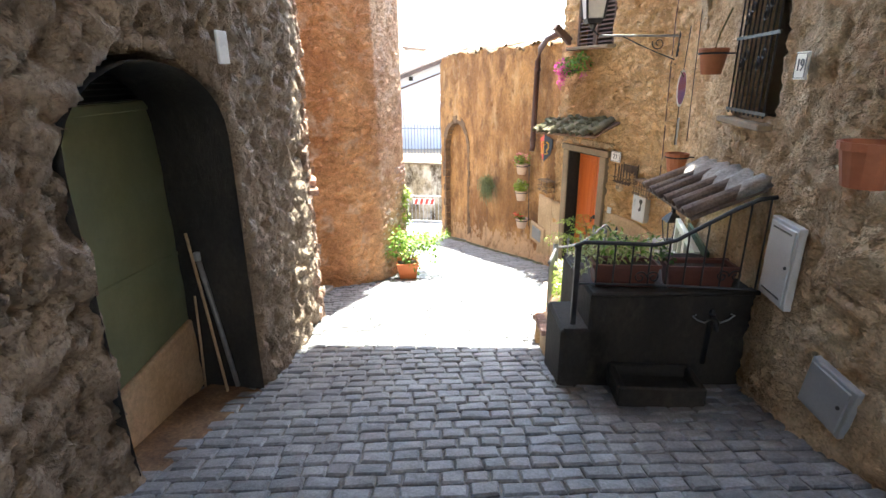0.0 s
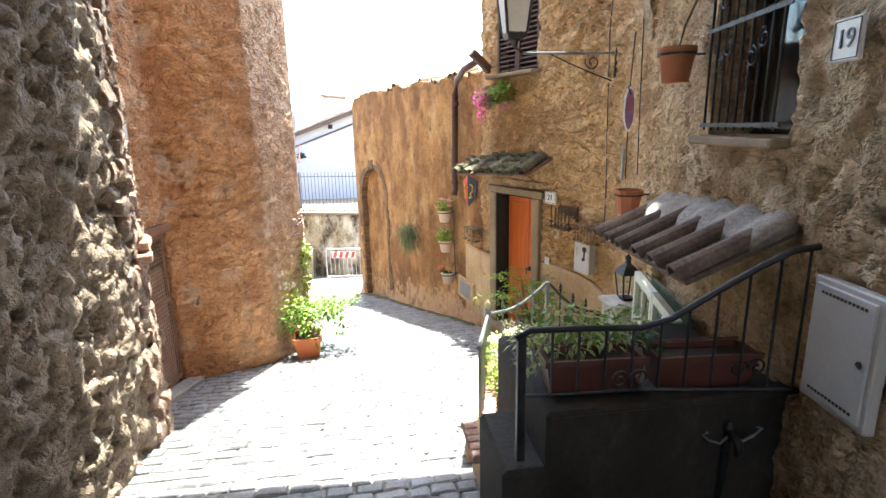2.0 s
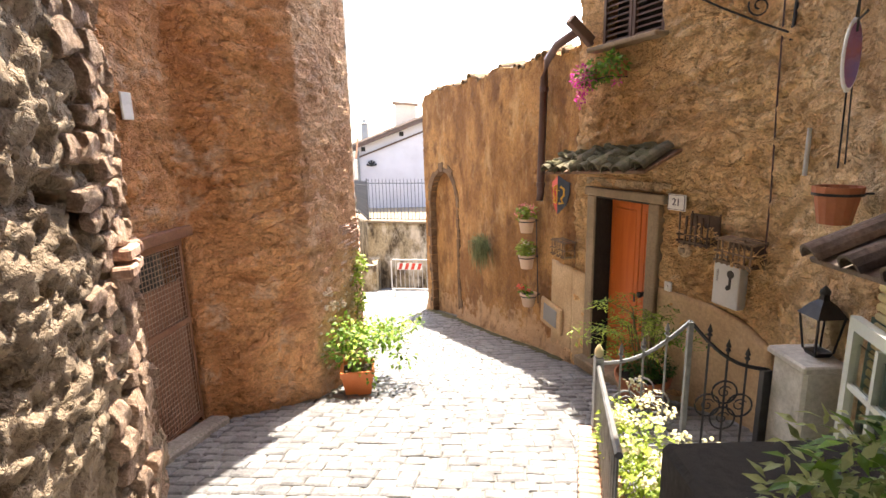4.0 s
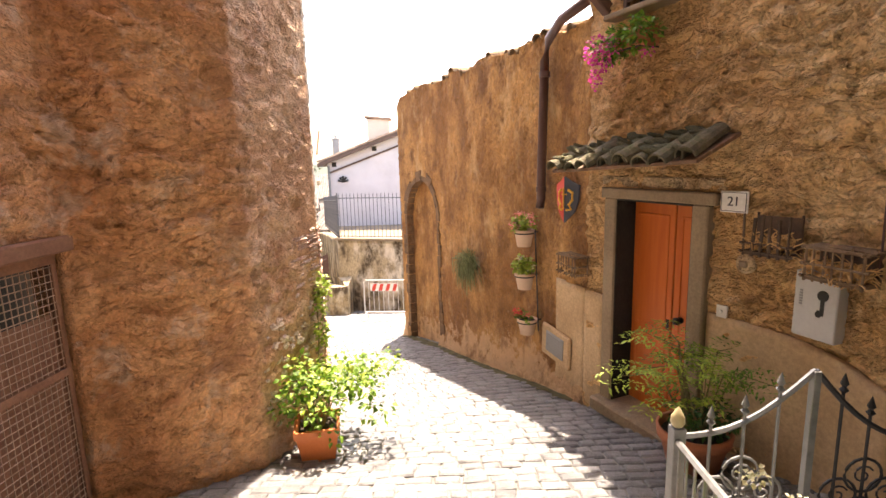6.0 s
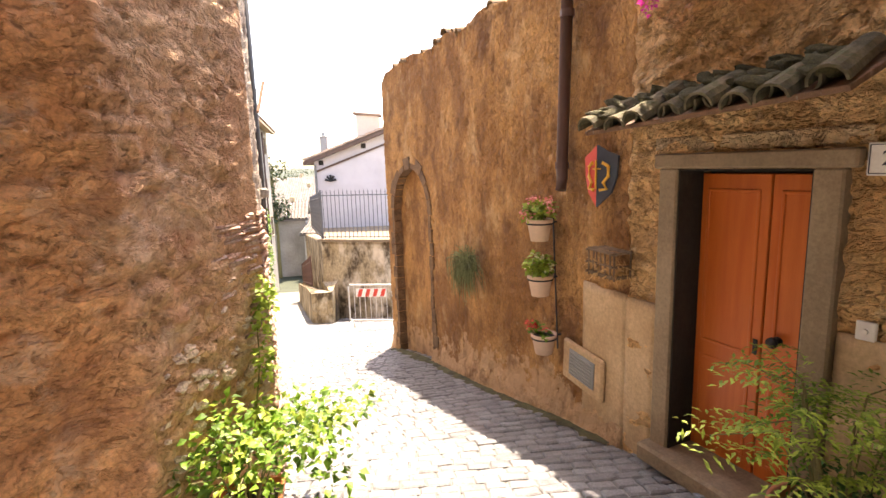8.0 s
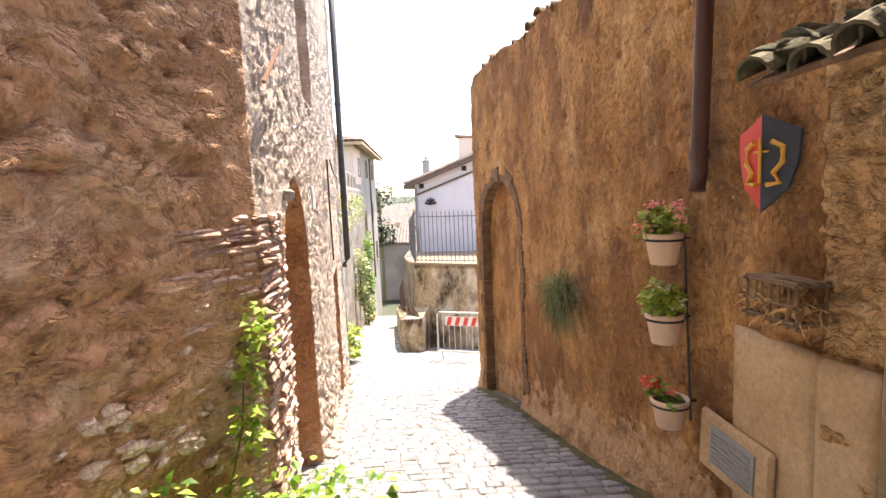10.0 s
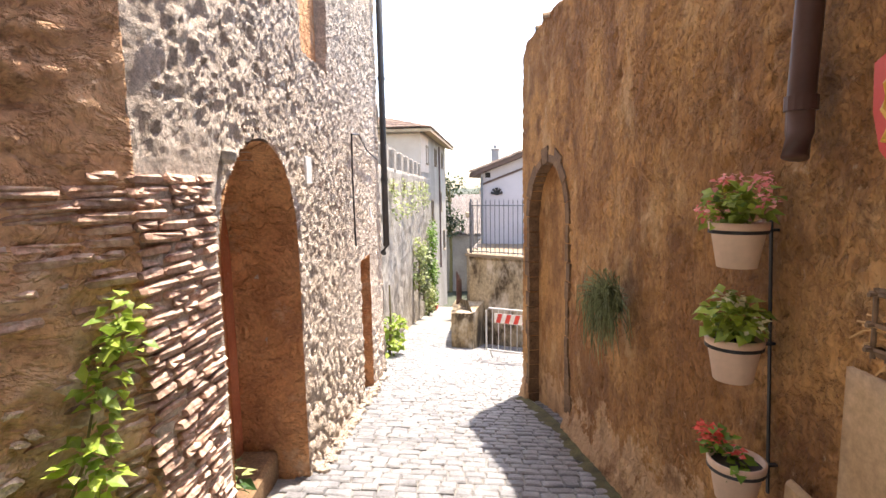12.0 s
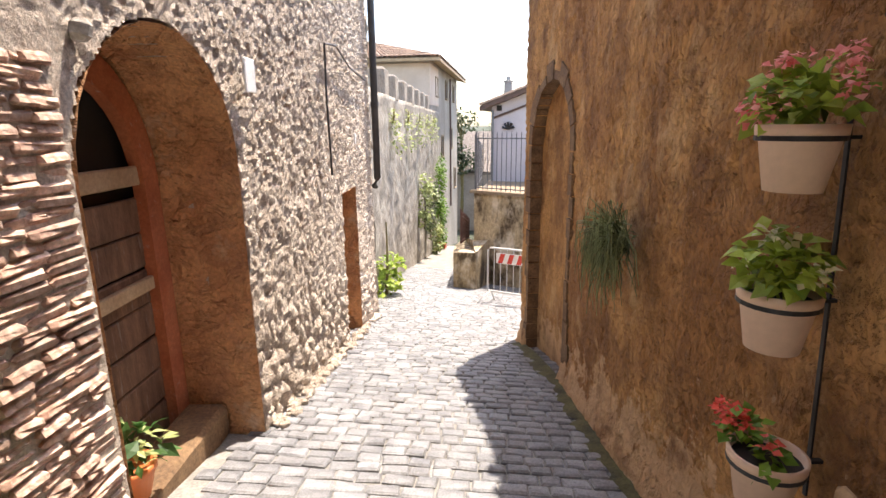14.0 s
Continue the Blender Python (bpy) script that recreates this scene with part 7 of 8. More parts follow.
FENCE_IRON = surface("weathered_grey_iron", (0.10, 0.10, 0.105), (0.18, 0.18, 0.185), 8, 60, 0.55, 0.1, 0.002)
spear_fence("terrace_fence", "dark iron spear fence on the terrace wall", (-2.4, 22.1, -1.78), (4.3, 20.15, -1.78), 50, 1.58, FENCE_IRON)
spear_fence("terrace_fence", "dark iron fence returning along the terrace side", (-2.45, 22.2, -1.78), (-4.4, 31.0, -2.4), 40, 1.5, FENCE_IRON)
spear_fence("lane_railing", "rust-red railing on the descending parapet", (-2.9, 22.3, -3.35), (-5.2, 31.8, -5.35), 44, 1.0, surface("dark_rust_iron", (0.10, 0.05, 0.042), (0.16, 0.085, 0.07), 5, 40, 0.6, 0.1, 0.002))


def white_house():
    t = thing("lilac_house", "pale lilac rendered house with brown gable eave", "house", (0, 0, 0))
    x0, x1, y0, y1 = -4.45, 7.0, 33.2, 44.0
    left, slope, ridge_x = 0.85, 0.36, 1.6
    bm = bmesh.new()
    prof = [(x0, -9.0), (x1, -9.0), (x1, left - 0.6), (ridge_x, left + slope * (ridge_x - x0)), (x0, left)]
    f0 = [bm.verts.new((x, y0, z)) for x, z in prof]
    f1 = [bm.verts.new((x, y1, z)) for x, z in prof]
    bm.faces.new(f0)
    bm.faces.new(f1[::-1])
    for k in range(5):
        bm.faces.new((f0[k], f0[(k + 1) % 5], f1[(k + 1) % 5], f1[k]))
    part("wall", bm, LILAC_WALL, t)
    ov = 0.5
    zl, zr = left - slope * ov + 0.14, left + slope * (ridge_x - x0) + 0.14
    part("roof", slab(bmesh.new(), [Vector((x0 - ov, y0 - ov, zl)), Vector((ridge_x, y0 - ov, zr)), Vector((ridge_x, y1, zr)), Vector((x0 - ov, y1, zl))], 0.2), SHUTTER, t, "dark brown eave boards")
    part("roof_tiles", tile_roof(bmesh.new(), Vector((x0 - ov, y1, zl + 0.02)), Vector((x0 - ov, y0 - ov, zl + 0.02)), Vector((ridge_x, y0 - ov, zr + 0.02)), Vector((ridge_x, y1, zr + 0.02)), 44, 12), ROOF_TILE, t)
    part("far_roof", slab(bmesh.new(), [Vector((ridge_x, y0 - ov, zr)), Vector((x1 + ov, y0 - ov, left - 0.7)), Vector((x1 + ov, y1, left - 0.7)), Vector((ridge_x, y1, zr))], 0.2), ROOF_TILE, t)
    bm = bmesh.new()
    d = Vector((ridge_x - x0, 0, slope * (ridge_x - x0)))
    box(bm, Vector((x0, y0 - 0.04, left - 0.6)) + d * 0.5, (d.length, 0.08, 0.1), pose(0, 0, 0, 0, -math.degrees(math.atan(slope)), 0))
    part("string_course", bm, SHUTTER, t, "brown string course under the gable")
    for x in (x0 + 0.35, x0 + 2.6):
        part("vent_hole", boxed((x, y0 - 0.005, left - 0.25 + slope * (x - x0)), (0.25, 0.05, 0.25)), DARKNESS, t)
    bm = bmesh.new()
    for k in range(5):
        a = math.pi * (k + 0.5) / 5
        tube(bm, [(x0 + 0.8, y0 - 0.05, left - 1.1), (x0 + 0.8 + 0.3 * math.cos(a), y0 - 0.08, left - 1.1 + 0.34 * math.sin(a))], 0.03, 6, 0.07)
    part("wall_ornament", bm, IRON, t, "dark iron wall ornament")
    part("gutter_pipe", tubed([(x0 + 0.05, y0 - 0.1, left - 0.2), (x0 + 0.05, y0 - 0.1, -5)], 0.07, 6), GREY_IRON, t)
    # grey colour stands in for the shade on the chimney's near face
    c = part("chimney", boxed((-4.7, 38.5, 1.5), (0.42, 0.42, 1.6), None, 0.02), GREY_METAL, t, "slim white chimney")
    part("chimney_cap", lathe([(0.28, 0), (0.3, 0.08), (0.1, 0.12), (0.12, 0.3), (0.0, 0.36)], 8, Matrix.Translation((-4.7, 38.5, 2.3))), GREY_METAL, c)
    c = part("chimney", boxed((-1.75, 36.3, 2.6), (1.3, 0.8, 1.5), None, 0.02), CREAM_WALL, t, "broad pale chimney stack")
    part("chimney_cap", boxed((-1.75, 36.3, 3.4), (1.6, 1.0, 0.14), pose(0, 0, 0, 0, 6, 0), 0.02), ROOF_TILE, c)
    far_window(t, (0.4, y0, -0.8), 0, 0.9, 1.3, SHUTTER)


white_house()


def barrier():
    t = thing("crowd_barrier", "white steel crowd barrier with red and white board", "barrier", (-1.28, 18.7, ground_z(18.7)), -9)
    w, z0, z1 = 2.0, 0.25, 1.2
    part("barrier_frame", tubed([(0, 0, z0), (0, 0, z1 - 0.06), (0.06, 0, z1), (w - 0.06, 0, z1), (w, 0, z1 - 0.06), (w, 0, z0), (0, 0, z0)], 0.022, 8), WHITE_METAL, t)
    for k in range(13):
        part("bar", tubed([((k + 1) * w / 14, 0, z0), ((k + 1) * w / 14, 0, z1)], 0.009, 6), WHITE_METAL, t)
    for x in (0.06, w - 0.3):
        part("foot", tubed([(x - 0.12, -0.42, 0.1), (x, -0.05, 0.24), (x, 0.05, 0.24), (x - 0.05, 0.38, -0.07)], 0.018, 6), WHITE_METAL, t)
    b = part("board", boxed((0.6, -0.03, z1 - 0.2), (0.8, 0.015, 0.22), None, 0.004), WHITE_TILE, t)
    for k in range(4):
        bm = bmesh.new()
        x = 0.3 + k * 0.2
        f = bm.faces.new([bm.verts.new(p) for p in ((x - 0.06, -0.041, z1 - 0.3), (x + 0.04, -0.041, z1 - 0.3), (x + 0.1, -0.041, z1 - 0.1), (x, -0.041, z1 - 0.1))])
        ex = bmesh.ops.extrude_face_region(bm, geom=[f])
        bmesh.ops.translate(bm, verts=[v for v in ex["geom"] if isinstance(v, bmesh.types.BMVert)], vec=(0, -0.004, 0))
        part("red_stripe", bm, RED_PAINT, b)


barrier()


def village_house(x, y, w, dp, h, rz, label, wall_mat):
    z = ground_z(y)
    t = thing("village_house", label, "house", (x, y, z), rz, "far village houses")
    part("wall", boxed((0, 0, h / 2 - 0.5), (w, dp, h + 1)), wall_mat, t)
    a, b = Vector((-w / 2 - 0.3, -dp / 2 - 0.3, h)), Vector((w / 2 + 0.3, -dp / 2 - 0.3, h))
    c, d = Vector((w / 2 + 0.3, 0, h + dp * 0.2)), Vector((-w / 2 - 0.3, 0, h + dp * 0.2))
    roof = part("roof", slab(slab(bmesh.new(), [a, b, c, d], 0.15), [d, c, Vector((w / 2 + 0.3, dp / 2 + 0.3, h)), Vector((-w / 2 - 0.3, dp / 2 + 0.3, h))], 0.15), FAR_TILE, t)
    part("roof_tiles", tile_roof(bmesh.new(), a + Z * 0.02, b + Z * 0.02, c + Z * 0.02, d + Z * 0.02, int(w / 0.3), 6), FAR_TILE, roof)
    for k in range(max(1, int(w / 3))):
        far_window(t, (-w / 2 + 1.5 + k * 3, -dp / 2 - 0.02, h * 0.55), 0, 0.9, 1.2, PEPERINO)
    part("chimney", boxed((w * 0.25, 0.3, h + dp * 0.2 + 0.2), (0.5, 0.5, 1.0), None, 0.03), CEMENT, t)


FAR_TILE = surface("far_grey_tile", (0.15, 0.128, 0.112), (0.24, 0.21, 0.185), 2.0, 20, 0.9, 0.4, 0.01, vary=0.2, island=True)
far_grey = surface("far_grey_stone", (0.30, 0.27, 0.235), (0.44, 0.40, 0.355), 0.5, 8, 0.95, 0.4, 0.03)
village_house(-13.5, 62, 5.5, 7, 6.0, 8, "low grey stone house with pale tiled roof", far_grey)
village_house(-10.5, 70, 7, 8, 5.0, -6, "far stone house with pale roof", far_grey)
village_house(-15.5, 78, 9, 8, 7.2, 4, "far stone house at the foot of the lane", far_grey)
village_house(-7.0, 60, 5, 7, 4.6, -12, "far house with pale tiles beyond the terrace", far_grey)
village_house(-20.5, 92, 14, 9, 8.6, 5, "far row house below the hill", far_grey)
village_house(-6, 95, 16, 9, 7.0, 0, "far row house below the hill", far_grey)


def hill():
    bm = bmesh.new()
    nx, ny = 60, 14
    grid = []
    for j in range(ny + 1):
        row = []
        for i in range(nx + 1):
            x = -420 + 640 * i / nx
            y = 220 + 320 * j / ny
            h = -14 + 7.5 * math.sin(math.pi * j / ny) * (0.75 + 0.35 * noise.noise(Vector((x * 0.006, y * 0.004, 3)))) + 2.5 * noise.noise(Vector((x * 0.05, y * 0.05, 1)))
            row.append(bm.verts.new((x, y, h)))
        grid.append(row)
    for j in range(ny):
        for i in range(nx):
            bm.faces.new((grid[j][i], grid[j][i + 1], grid[j + 1][i + 1], grid[j + 1][i]))
    tagged(part("backdrop_hill", bm, surface("wooded_hillside", (0.022, 0.032, 0.02), (0.045, 0.056, 0.036), 0.05, 0.6, 0.95, 0.5, 0.5), smooth=True), "low wooded hill on the horizon", "hill", kind="structure")


hill()


def tree(at, h, r, label):
    t = thing("tree", label, "tree", at, 0, "far trees")
    bm = tubed([(0, 0, 0), (0.1, 0.05, h * 0.4), (0.0, 0.1, h * 0.85)], 0.2, 7, 0.05)
    clumps = []
    lr = random.Random(int(at[0] * 7))
    for k in range(9):
        a, z = lr.uniform(0, 6.28), h * lr.uniform(0.5, 0.95)
        q = Vector((r * 0.6 * math.cos(a), r * 0.6 * math.sin(a), z))
        tube(bm, [(0, 0, z - h * 0.18), q * 0.6 + Vector((0, 0, z * 0.4 - h * 0.03)), q], 0.07, 5, 0.02)
        clumps.append((q.x, q.y, q.z, r * lr.uniform(0.3, 0.5), r * lr.uniform(0.3, 0.5), h * 0.09))
    part("trunk", bm, BARK, t)
    part("crown", foliage(clumps, 800, 0.45, lr, aspect=0.7), LEAF_FAR, t)


tree((-13.0, 58, -10.6), 12.5, 1.7, "ragged conifer above the far roofs")
for k in range(10):
    tree((-60 + k * 9.5, 128 + (k * 37) % 40, -12.0), 9.5 + (k * 5) % 4, 4.4, "leafy far tree at the foot of the hill")

# ---- blind arch in the ochre wall ----
wall("wall_arch_infill", sub_path(ALLEY_RIGHT, 13.45, 15.15, -0.13, -1), street, lambda p: 0.75, OCHRE, "brown rendered infill of the bricked-up arch", rough_relief(0.012, 0.2), [], 0.1, 0.08)


def blind_arch():
    t = tagged(thing("blind_arch", "bricked-up pointed arch outlined by worn stone voussoirs", "arch", (0, 0, 0)), kind="structure")
    lr = random.Random(8)
    y0, y1, spring, rise = 13.62, 15.0, -0.3, 0.76
    ym, half = (y0 + y1) / 2, (y1 - y0) / 2

    def edge(u, grow):
        """Point of the outline at u (0 to 1 round jamb, head, jamb), grown outwards."""
        if u < 0.36:
            return y0 - grow, -3.1 + (spring + 3.1) * u / 0.36
        if u > 0.64:
            return y1 + grow, spring - (spring + 3.1) * (u - 0.64) / 0.36
        a = math.pi * (u - 0.36) / 0.28
        return ym - (half + grow) * math.cos(a), spring + (rise + grow) * math.sin(a)
    n = 36
    for k in range(n):
        ua, ub = k / n + 0.001, (k + 1) / n - 0.001
        grow = 0.12 + lr.uniform(-0.07, 0.07)
        inner = -0.02
        bm = bmesh.new()
        loops = []
        for out in (0.02 + lr.uniform(-0.01, 0.008), -0.14):
            loops.append([bm.verts.new(ALLEY_RIGHT.place(*edge(u, g), out)) for u, g in ((ua, inner), (ub, inner), (ub, grow), (ua, grow))])
        bm.faces.new(loops[0])
        bm.faces.new(loops[1][::-1])
        for i in range(4):
            bm.faces.new((loops[0][i], loops[1][i], loops[1][(i + 1) % 4], loops[0][(i + 1) % 4]))
        # dark tone of the stones also stands in for shade along the recess
        part("voussoir", bm, BROWN_STONE, t)


blind_arch()


# ---- tiles along the top of the lane wall ----
def wall_top_tiles():
    holder = tagged(thing("wall_coping", "row of weathered roof tiles capping the lane wall", "coping", (0, 0, 0)), kind="structure")
    first = None
    lr = random.Random(4)
    y = 9.55
    while y < 14.9:
        q = ALLEY_RIGHT.place(y, 0, 0)
        p = ALLEY_RIGHT.place(y, lane_wall_top(q) - 0.04 + lr.uniform(-0.03, 0.03), 0.02 + lr.uniform(-0.06, 0.03))
        m = pose(p.x, p.y, p.z, 0, 0, ALLEY_RIGHT.turn(y) + lr.uniform(-14, 14)) @ pose(0, 0, 0, 14 + lr.uniform(-8, 4), lr.uniform(-10, 10), 0)
        if first is None:
            first = part("tile", bent_tile(0.46, 0.08), LANE_TILE, holder)
            first.matrix_basis = m
        else:
            sharing(first, m, holder)
        y += 0.2 + lr.uniform(-0.03, 0.05) + (0.3 if lr.random() < 0.25 else 0.0)


wall_top_tiles()


# ---- thin bricks of the tower corner ----
def quoins():
    holder = tagged(thing("brick_quoin", "corner of thin weathered bricks with uneven courses", "quoin", (0, 0, 0)), kind="structure")
    lr = random.Random(12)
    metas = []
    for ln in (0.13, 0.22, 0.28, 0.1, 0.18):
        bm = boxed((0, 0, 0), (ln, 0.1, 0.038), None, 0.011)
        for v in bm.verts:
            v.co += Vector((lr.uniform(-0.008, 0.008), lr.uniform(-0.01, 0.01), lr.uniform(-0.005, 0.005)))
        b = part("brick", bm, BRICK, holder)
        metas.append((ln, b, [True]))

    def lay(path, y, z, i, out, tilt):
        ln, b, unused = metas[i]
        p = path.place(y, z, out)
        m = pose(p.x, p.y, p.z, 0, 0, path.turn(y) + lr.uniform(-2, 2)) @ pose(0, 0, 0, 0, tilt, 0)
        if unused[0]:
            b.matrix_basis, unused[0] = m, False
        else:
            sharing(b, m, holder)
    z = 0.2
    k = 0
    while z > -2.2:
        # lane side, from the corner to the arch jamb
        tilt = lr.uniform(-1, 1) + (2 if z < -0.8 else 0)
        y = 9.25 - lr.uniform(0.0, 0.05)
        while y < 9.76:
            i = lr.choice((0, 1, 3, 4))
            ln = metas[i][0]
            lay(ALLEY_LEFT, min(y + ln / 2, 9.8 - ln / 2), z + lr.uniform(-0.006, 0.006), i, lr.uniform(-0.056, -0.028), tilt + lr.uniform(-2.5, 2.5))
            y += ln * lr.uniform(0.98, 1.14)
        # shaded side, ragged run into the plaster
        reach = 9.18 - (0.1, 0.34, 0.28, 0.62, 0.22, 0.46, 0.3)[k % 7] * (1.2 if z > -0.15 else 1.0) * lr.uniform(0.3, 1.2) * (1.0 if z > -0.35 else 0.6)
        y = 9.13
        while y > reach:
            i = lr.choice((0, 1, 2, 3, 4))
            lay(TOWER_LINE, y, z + lr.uniform(-0.004, 0.004), i, lr.uniform(-0.05, -0.034), lr.uniform(-2, 2))
            y -= metas[i][0] * 0.97
        z -= 0.0475
        k += 1


quoins()


def bared():
    """Pale stones showing where the tower's plaster has dropped off."""
    lr = random.Random(5)
    holder = tagged(thing("bared_stonework", "pale stones bared low on the plastered tower", "stones", (0, 0, 0)), kind="structure")
    for k in range(54):
        y, z = lr.uniform(8.2, 9.02), lr.triangular(-1.6, -0.3, -0.95)
        p = TOWER_LINE.place(y, z, 0.006)
        bm = bmesh.new()
        r = lr.uniform(0.017, 0.043)
        bmesh.ops.create_icosphere(bm, subdivisions=2, radius=r)
        for v in bm.verts:
            c = v.co.normalized()
            v.co = Vector((v.co.x * 1.5, v.co.y * 0.7, v.co.z * 0.8)) * (1 + 0.75 * noise.noise(c * 1.6 + Vector((k * 1.7, 0, 0))) + 0.25 * noise.noise(c * 4 + Vector((k, 3, 0))))
        st = part("stone", bm, BARE_STONE, holder)
        st.matrix_basis = pose(p.x, p.y, p.z, 0, lr.uniform(-30, 30), TOWER_LINE.turn(y))


bared()


# ---- sunlit stones and brick courses at the end of the passage wall ----
def passage_end():
    lr = random.Random(77)
    holder = tagged(thing("passage_end_stones", "rough pale stones and brick courses at the passage wall's end", "stones", (0, 0, 0)), kind="structure")
    shapes = []
    for k in range(9):
        bm = bmesh.new()
        bmesh.ops.create_icosphere(bm, subdivisions=2, radius=1.0)
        sx, sz = lr.uniform(0.75, 1.25), lr.uniform(0.6, 0.95)
        for v in bm.verts:
            c = v.co.copy()
            flat = Vector((max(-0.72, min(0.72, c.x)), max(-0.6, min(0.6, c.y)), max(-0.7, min(0.7, c.z))))
            v.co = Vector((flat.x * sx, flat.y * 0.75, flat.z * sz)) * (1 + 0.3 * noise.noise(c * 1.7 + Vector((k * 3.1, 0, 0))))
        shapes.append(part("stone", bm, END_STONE, holder))
    used = set()
    s0, s1 = PASSAGE.of_y(5.45), PASSAGE.s[-1] - 0.02
    z = -1.4
    while z < 3.2:
        row = lr.uniform(0.11, 0.19)
        at = s0 + lr.uniform(0.0, 0.14)
        while at < s1:
            r = row * lr.uniform(0.42, 0.7)
            mid = min(at + r, s1)
            fade = (mid - s0) / 0.5
            if not (0.34 < z < 0.56 and mid > s0 + 0.35) and lr.random() < min(0.97, 0.25 + fade):
                i = lr.randrange(len(shapes))
                q, _ = PASSAGE.at(mid)
                n = PASSAGE.normal(mid)
                out = lr.uniform(-0.05, -0.015)
                m = pose(q.x + n.x * out, q.y + n.y * out, z + lr.uniform(-0.02, 0.02), lr.uniform(-12, 12), lr.uniform(-18, 18), math.degrees(math.atan2(n.x, -n.y))) @ Matrix.Scale(r * 1.3, 4)
                if i in used:
                    sharing(shapes[i], m, holder)
                else:
                    shapes[i].matrix_basis = m
                    used.add(i)
            at += r * 1.7
        z += row * 0.84
    first = None
    for j in range(2):
        for k in range(3):
            y = 5.86 + k * 0.2 + 0.08 * j
            p = PASSAGE.place(min(y, 6.32), 0.40 + j * 0.1, 0.02)
            m = pose(p.x, p.y, p.z, 0, lr.uniform(-3, 3), PASSAGE.turn(min(y, 6.32)) + lr.uniform(-5, 5))
            if first is None:
                first = part("brick", boxed((0, 0, 0), (0.19, 0.12, 0.075), None, 0.014), BRICK, holder)
                first.matrix_basis = m
            else:
                sharing(first, m, holder)


passage_end()


# ---- moss and rubble at the wall feet ----
def moss_strip():
    bm = bmesh.new()
    lr = random.Random(31)
    prev = None
    y = 9.5
    while y < 15.2:
        a = ALLEY_RIGHT.place(y, ground_z(y) + 0.03, 0.02)
        b = ALLEY_RIGHT.place(y, ground_z(y) + 0.008, 0.12 + lr.uniform(0.0, 0.1))
        now = (bm.verts.new(a), bm.verts.new(b))
        if prev:
            bm.faces.new((prev[0], prev[1], now[1], now[0]))
        prev = now
        y += 0.09
    tagged(part("moss_strip", bm, MOSS), "dark mossy gutter along the foot of the wall", "moss", kind="structure")


moss_strip()


def foot_rubble():
    lr = random.Random(44)
    bm = bmesh.new()
    for _ in range(150):
        y = lr.uniform(11.35, 16.0)
        p = ALLEY_LEFT.place(y, 0, lr.uniform(0.0, 0.1))
        r = lr.uniform(0.02, 0.06)
        made = bmesh.ops.create_icosphere(bm, subdivisions=1, radius=r, matrix=Matrix.Translation((p.x, p.y, ground_z(p.y) + r * 0.3)) @ Matrix.Rotation(lr.uniform(0, 3), 4, "Z") @ Matrix.Diagonal((1.3, 0.9, 0.8, 1)))
        for v in made["verts"]:
            v.co += Vector((lr.uniform(-1, 1), lr.uniform(-1, 1), lr.uniform(-1, 1))) * r * 0.18
    tagged(part("foot_rubble", bm, RUBBLE), "loose pale stones along the foot of the rubble wall", "stones", kind="stuff")


foot_rubble()


# ---- basalt setts of the lane ----
CENTRE = [(-6.0, 0.3), (2.0, 0.35), (5.0, 0.2), (8.0, 0.55), (10.0, 0.5), (12.0, -0.15), (14.0, -0.8), (16.0, -1.6), (20.0, -3.0), (26.0, -4.6)]
LEFT_EDGE = [(-6.0, -1.9), (2.0, -1.75), (3.7, -1.5), (5.1, -1.5), (6.4, -2.0), (7.3, -1.95), (8.2, -1.05), (9.3, -0.75), (11.2, -1.35), (15.0, -2.45), (16.2, -2.75), (18.0, -3.7), (26.0, -6.0)]
RIGHT_EDGE = [(-6.0, 2.5), (3.3, 2.4), (5.0, 2.7), (6.6, 3.05), (7.8, 2.75), (9.2, 2.2), (10.3, 1.95), (11.7, 1.4), (13.6, 0.78), (15.4, 0.05), (16.0, 0.3), (18.0, 2.2), (20.3, 3.4), (21.0, 0.5), (22.0, -2.3), (26.0, -3.4)]


def along(table, y):
    ys, xs = [p[0] for p in table], [p[1] for p in table]
    return float(np.interp(y, ys, xs))


def sett_mesh(w, d, lr):
    """One sett with chamfered, slightly crowned top."""
    bm = bmesh.new()
    top = []
    ring_lo, ring_mid = [], []
    for sx, sy in ((-1, -1), (1, -1), (1, 1), (-1, 1)):
        jx, jy = lr.uniform(-0.006, 0.006), lr.uniform(-0.006, 0.006)
        ring_lo.append((sx * w / 2 + jx, sy * d / 2 + jy, -0.05))
        ring_mid.append((sx * w / 2 + jx, sy * d / 2 + jy, -0.012))
        top.append((sx * (w / 2 - 0.012) + jx, sy * (d / 2 - 0.012) + jy, lr.uniform(-0.003, 0.002)))
    return ring_lo + ring_mid + top + [(0, 0, 0.003)], [(0, 1, 5, 4), (1, 2, 6, 5), (2, 3, 7, 6), (3, 0, 4, 7), (4, 5, 9, 8), (5, 6, 10, 9), (6, 7, 11, 10), (7, 4, 8, 11), (8, 9, 12), (9, 10, 12), (10, 11, 12), (11, 8, 12)]


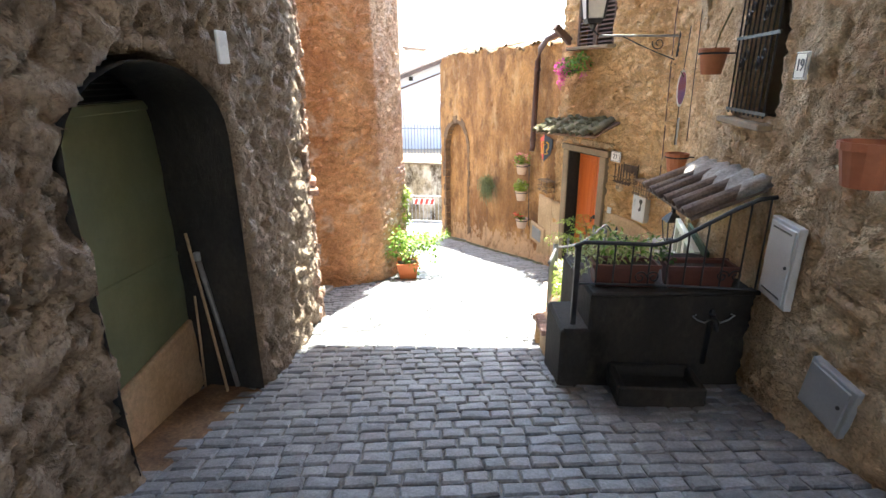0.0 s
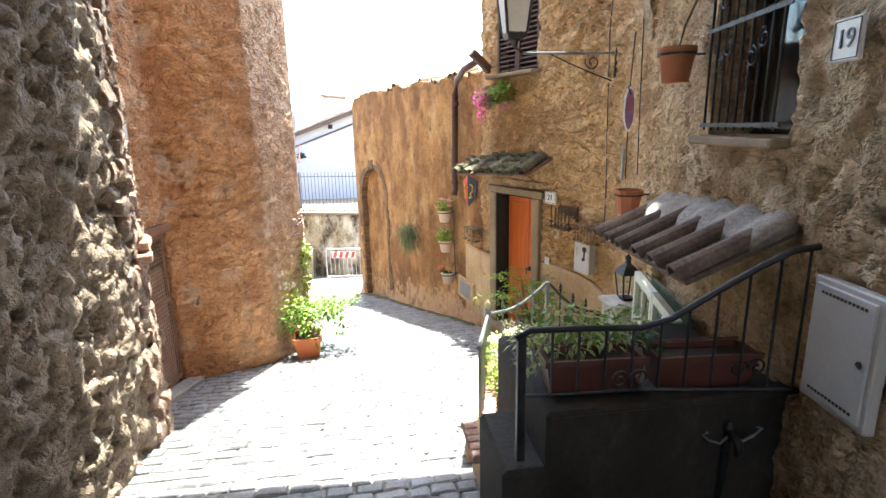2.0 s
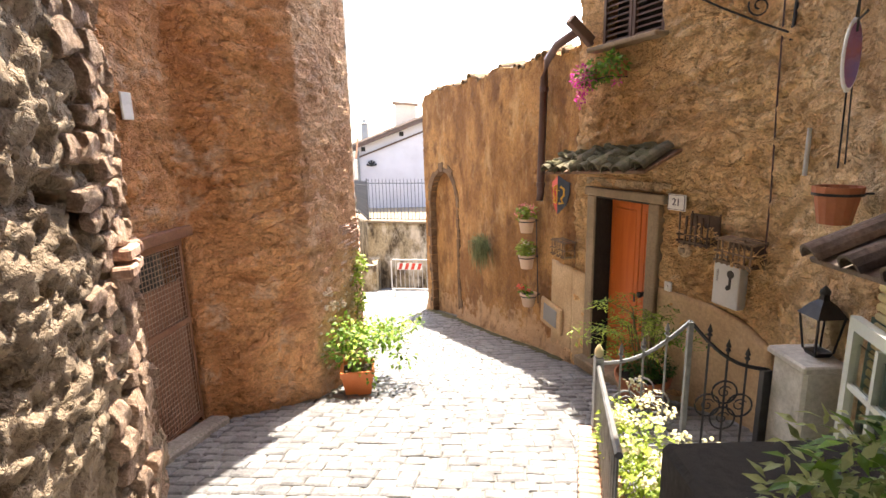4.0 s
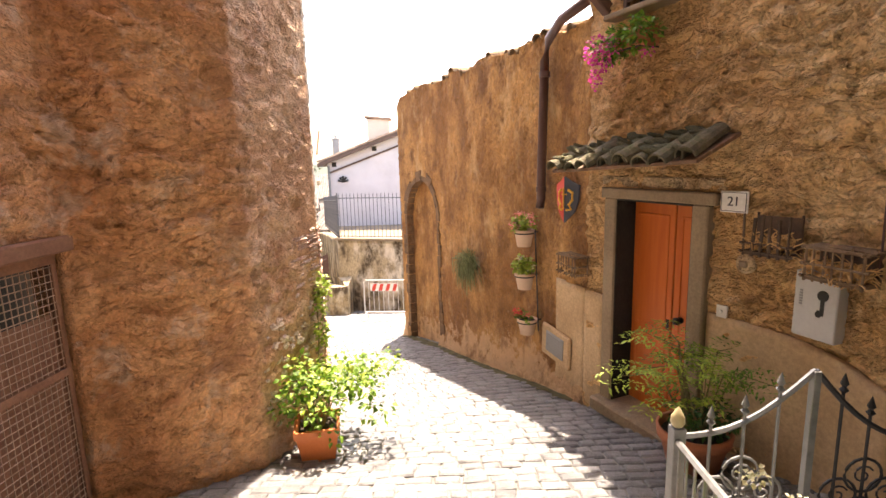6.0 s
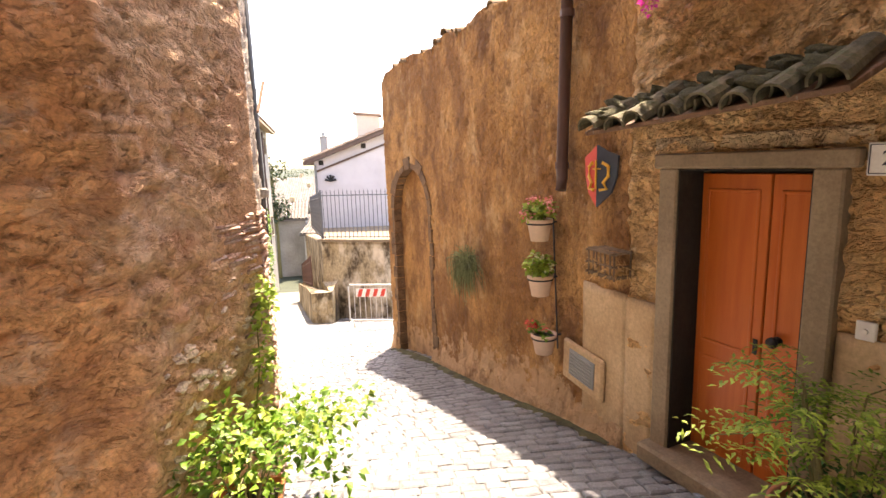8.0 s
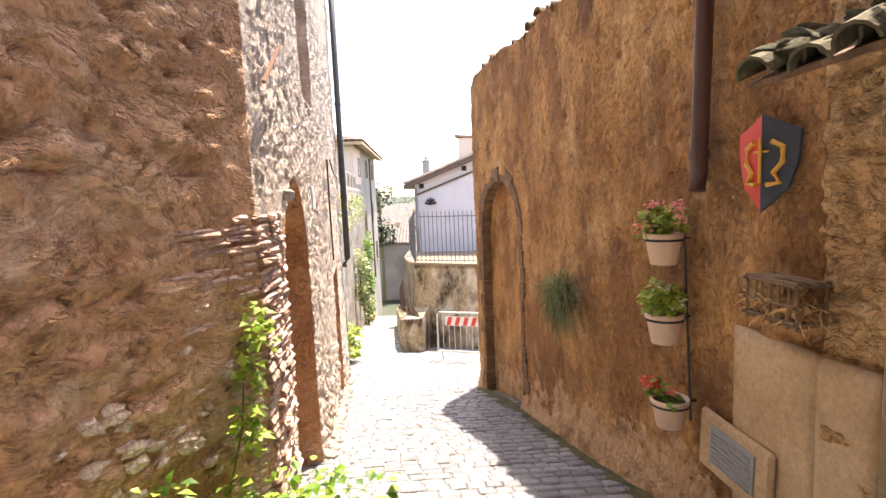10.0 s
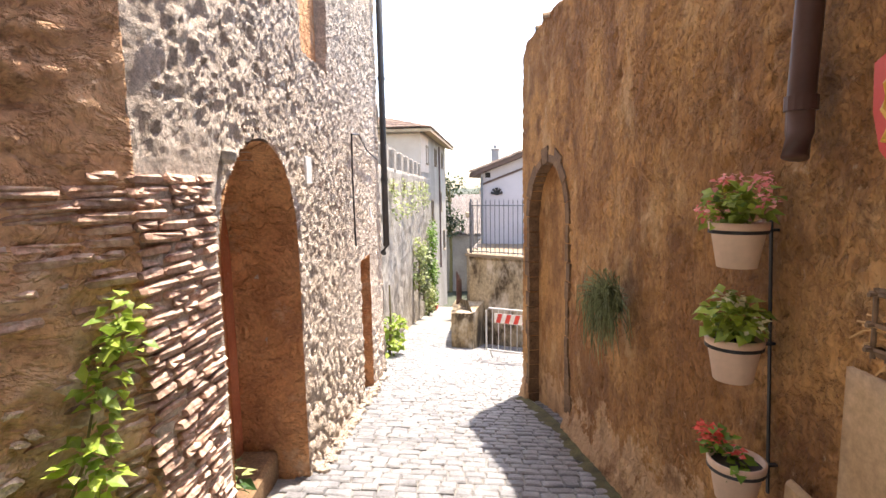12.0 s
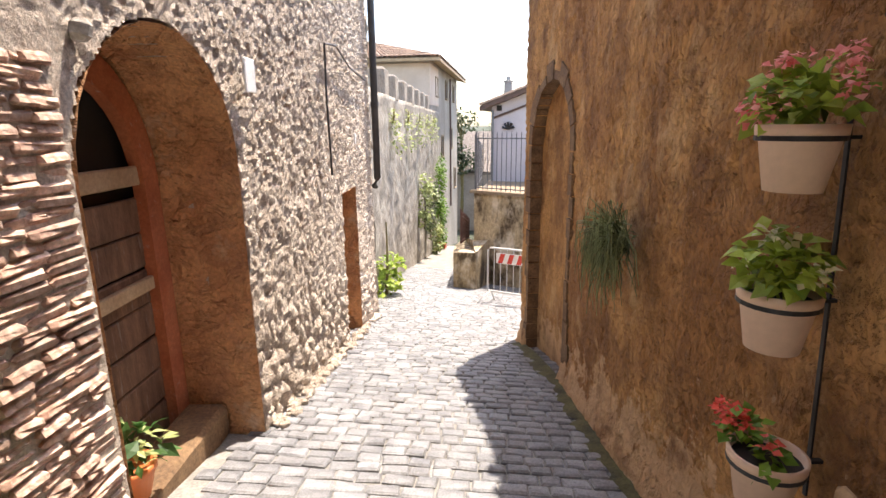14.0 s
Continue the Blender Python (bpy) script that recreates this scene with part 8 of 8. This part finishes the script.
def setts():
    lr = random.Random(21)
    holder = tagged(thing("pavement_setts", "grey basalt setts laid in rows across the sloping lane", "pavement", (0, 0, 0)), kind="structure")
    pool = []
    for w in (0.13, 0.155, 0.175, 0.2):
        for _ in range(3):
            v, f = sett_mesh(w, 0.112, lr)
            me = bpy.data.meshes.new("sett")
            me.from_pydata(v, [], f)
            me.materials.append(BASALT)
            pool.append((w, me, v, f))
    verts, faces, singles = [], [], 0
    slope = Matrix.Rotation(-math.atan(0.2), 4, "X")
    y = 0.2
    row = 0
    while y < 25.5:
        c = along(CENTRE, y)
        ang = math.atan2(-(along(CENTRE, y + 0.7) - along(CENTRE, y - 0.7)), 1.4) * 0.8
        turn = Matrix.Rotation(ang, 4, "Z")
        lo, hi = along(LEFT_EDGE, y) - 0.25, along(RIGHT_EDGE, y) + 0.25
        x = lo - c - lr.uniform(0, 0.15)
        while x < hi - c:
            w, me, v, f = lr.choice(pool)
            bow = 0.02 * math.sin(x * 1.3 + row * 0.05)
            px, py = c + x * math.cos(ang), y + x * math.sin(ang) + bow
            x += w + 0.012
            if py < 0.1:
                continue
            gx0, gx1 = along(LEFT_EDGE, py) - 0.12, along(RIGHT_EDGE, py) + 0.12
            if not gx0 < px < gx1:
                continue
            m = Matrix.Translation((px + math.cos(ang) * w / 2, py, ground_z(py) + lr.uniform(-0.010, 0.004))) @ slope @ turn @ Matrix.Rotation(lr.uniform(-0.07, 0.07), 4, "Z") @ Matrix.Rotation(lr.uniform(-0.045, 0.045), 4, "X") @ Matrix.Rotation(lr.uniform(-0.03, 0.03), 4, "Y")
            if 8.9 < py < 11.1 and singles < 300:
                ob = new("sett", me)
                ob.parent, ob.matrix_basis = holder, m
                singles += 1
            else:
                n = len(verts)
                verts.extend((m @ Vector(q))[:] for q in v)
                faces.extend(tuple(i + n for i in q) for q in f)
        y += 0.124
        row += 1
    me = bpy.data.meshes.new("more_setts")
    me.from_pydata(verts, [], faces)
    me.materials.append(BASALT_JOINED)
    ob = new("more_setts", me)
    ob.parent = holder
    tagged(ob, kind="stuff")


setts()
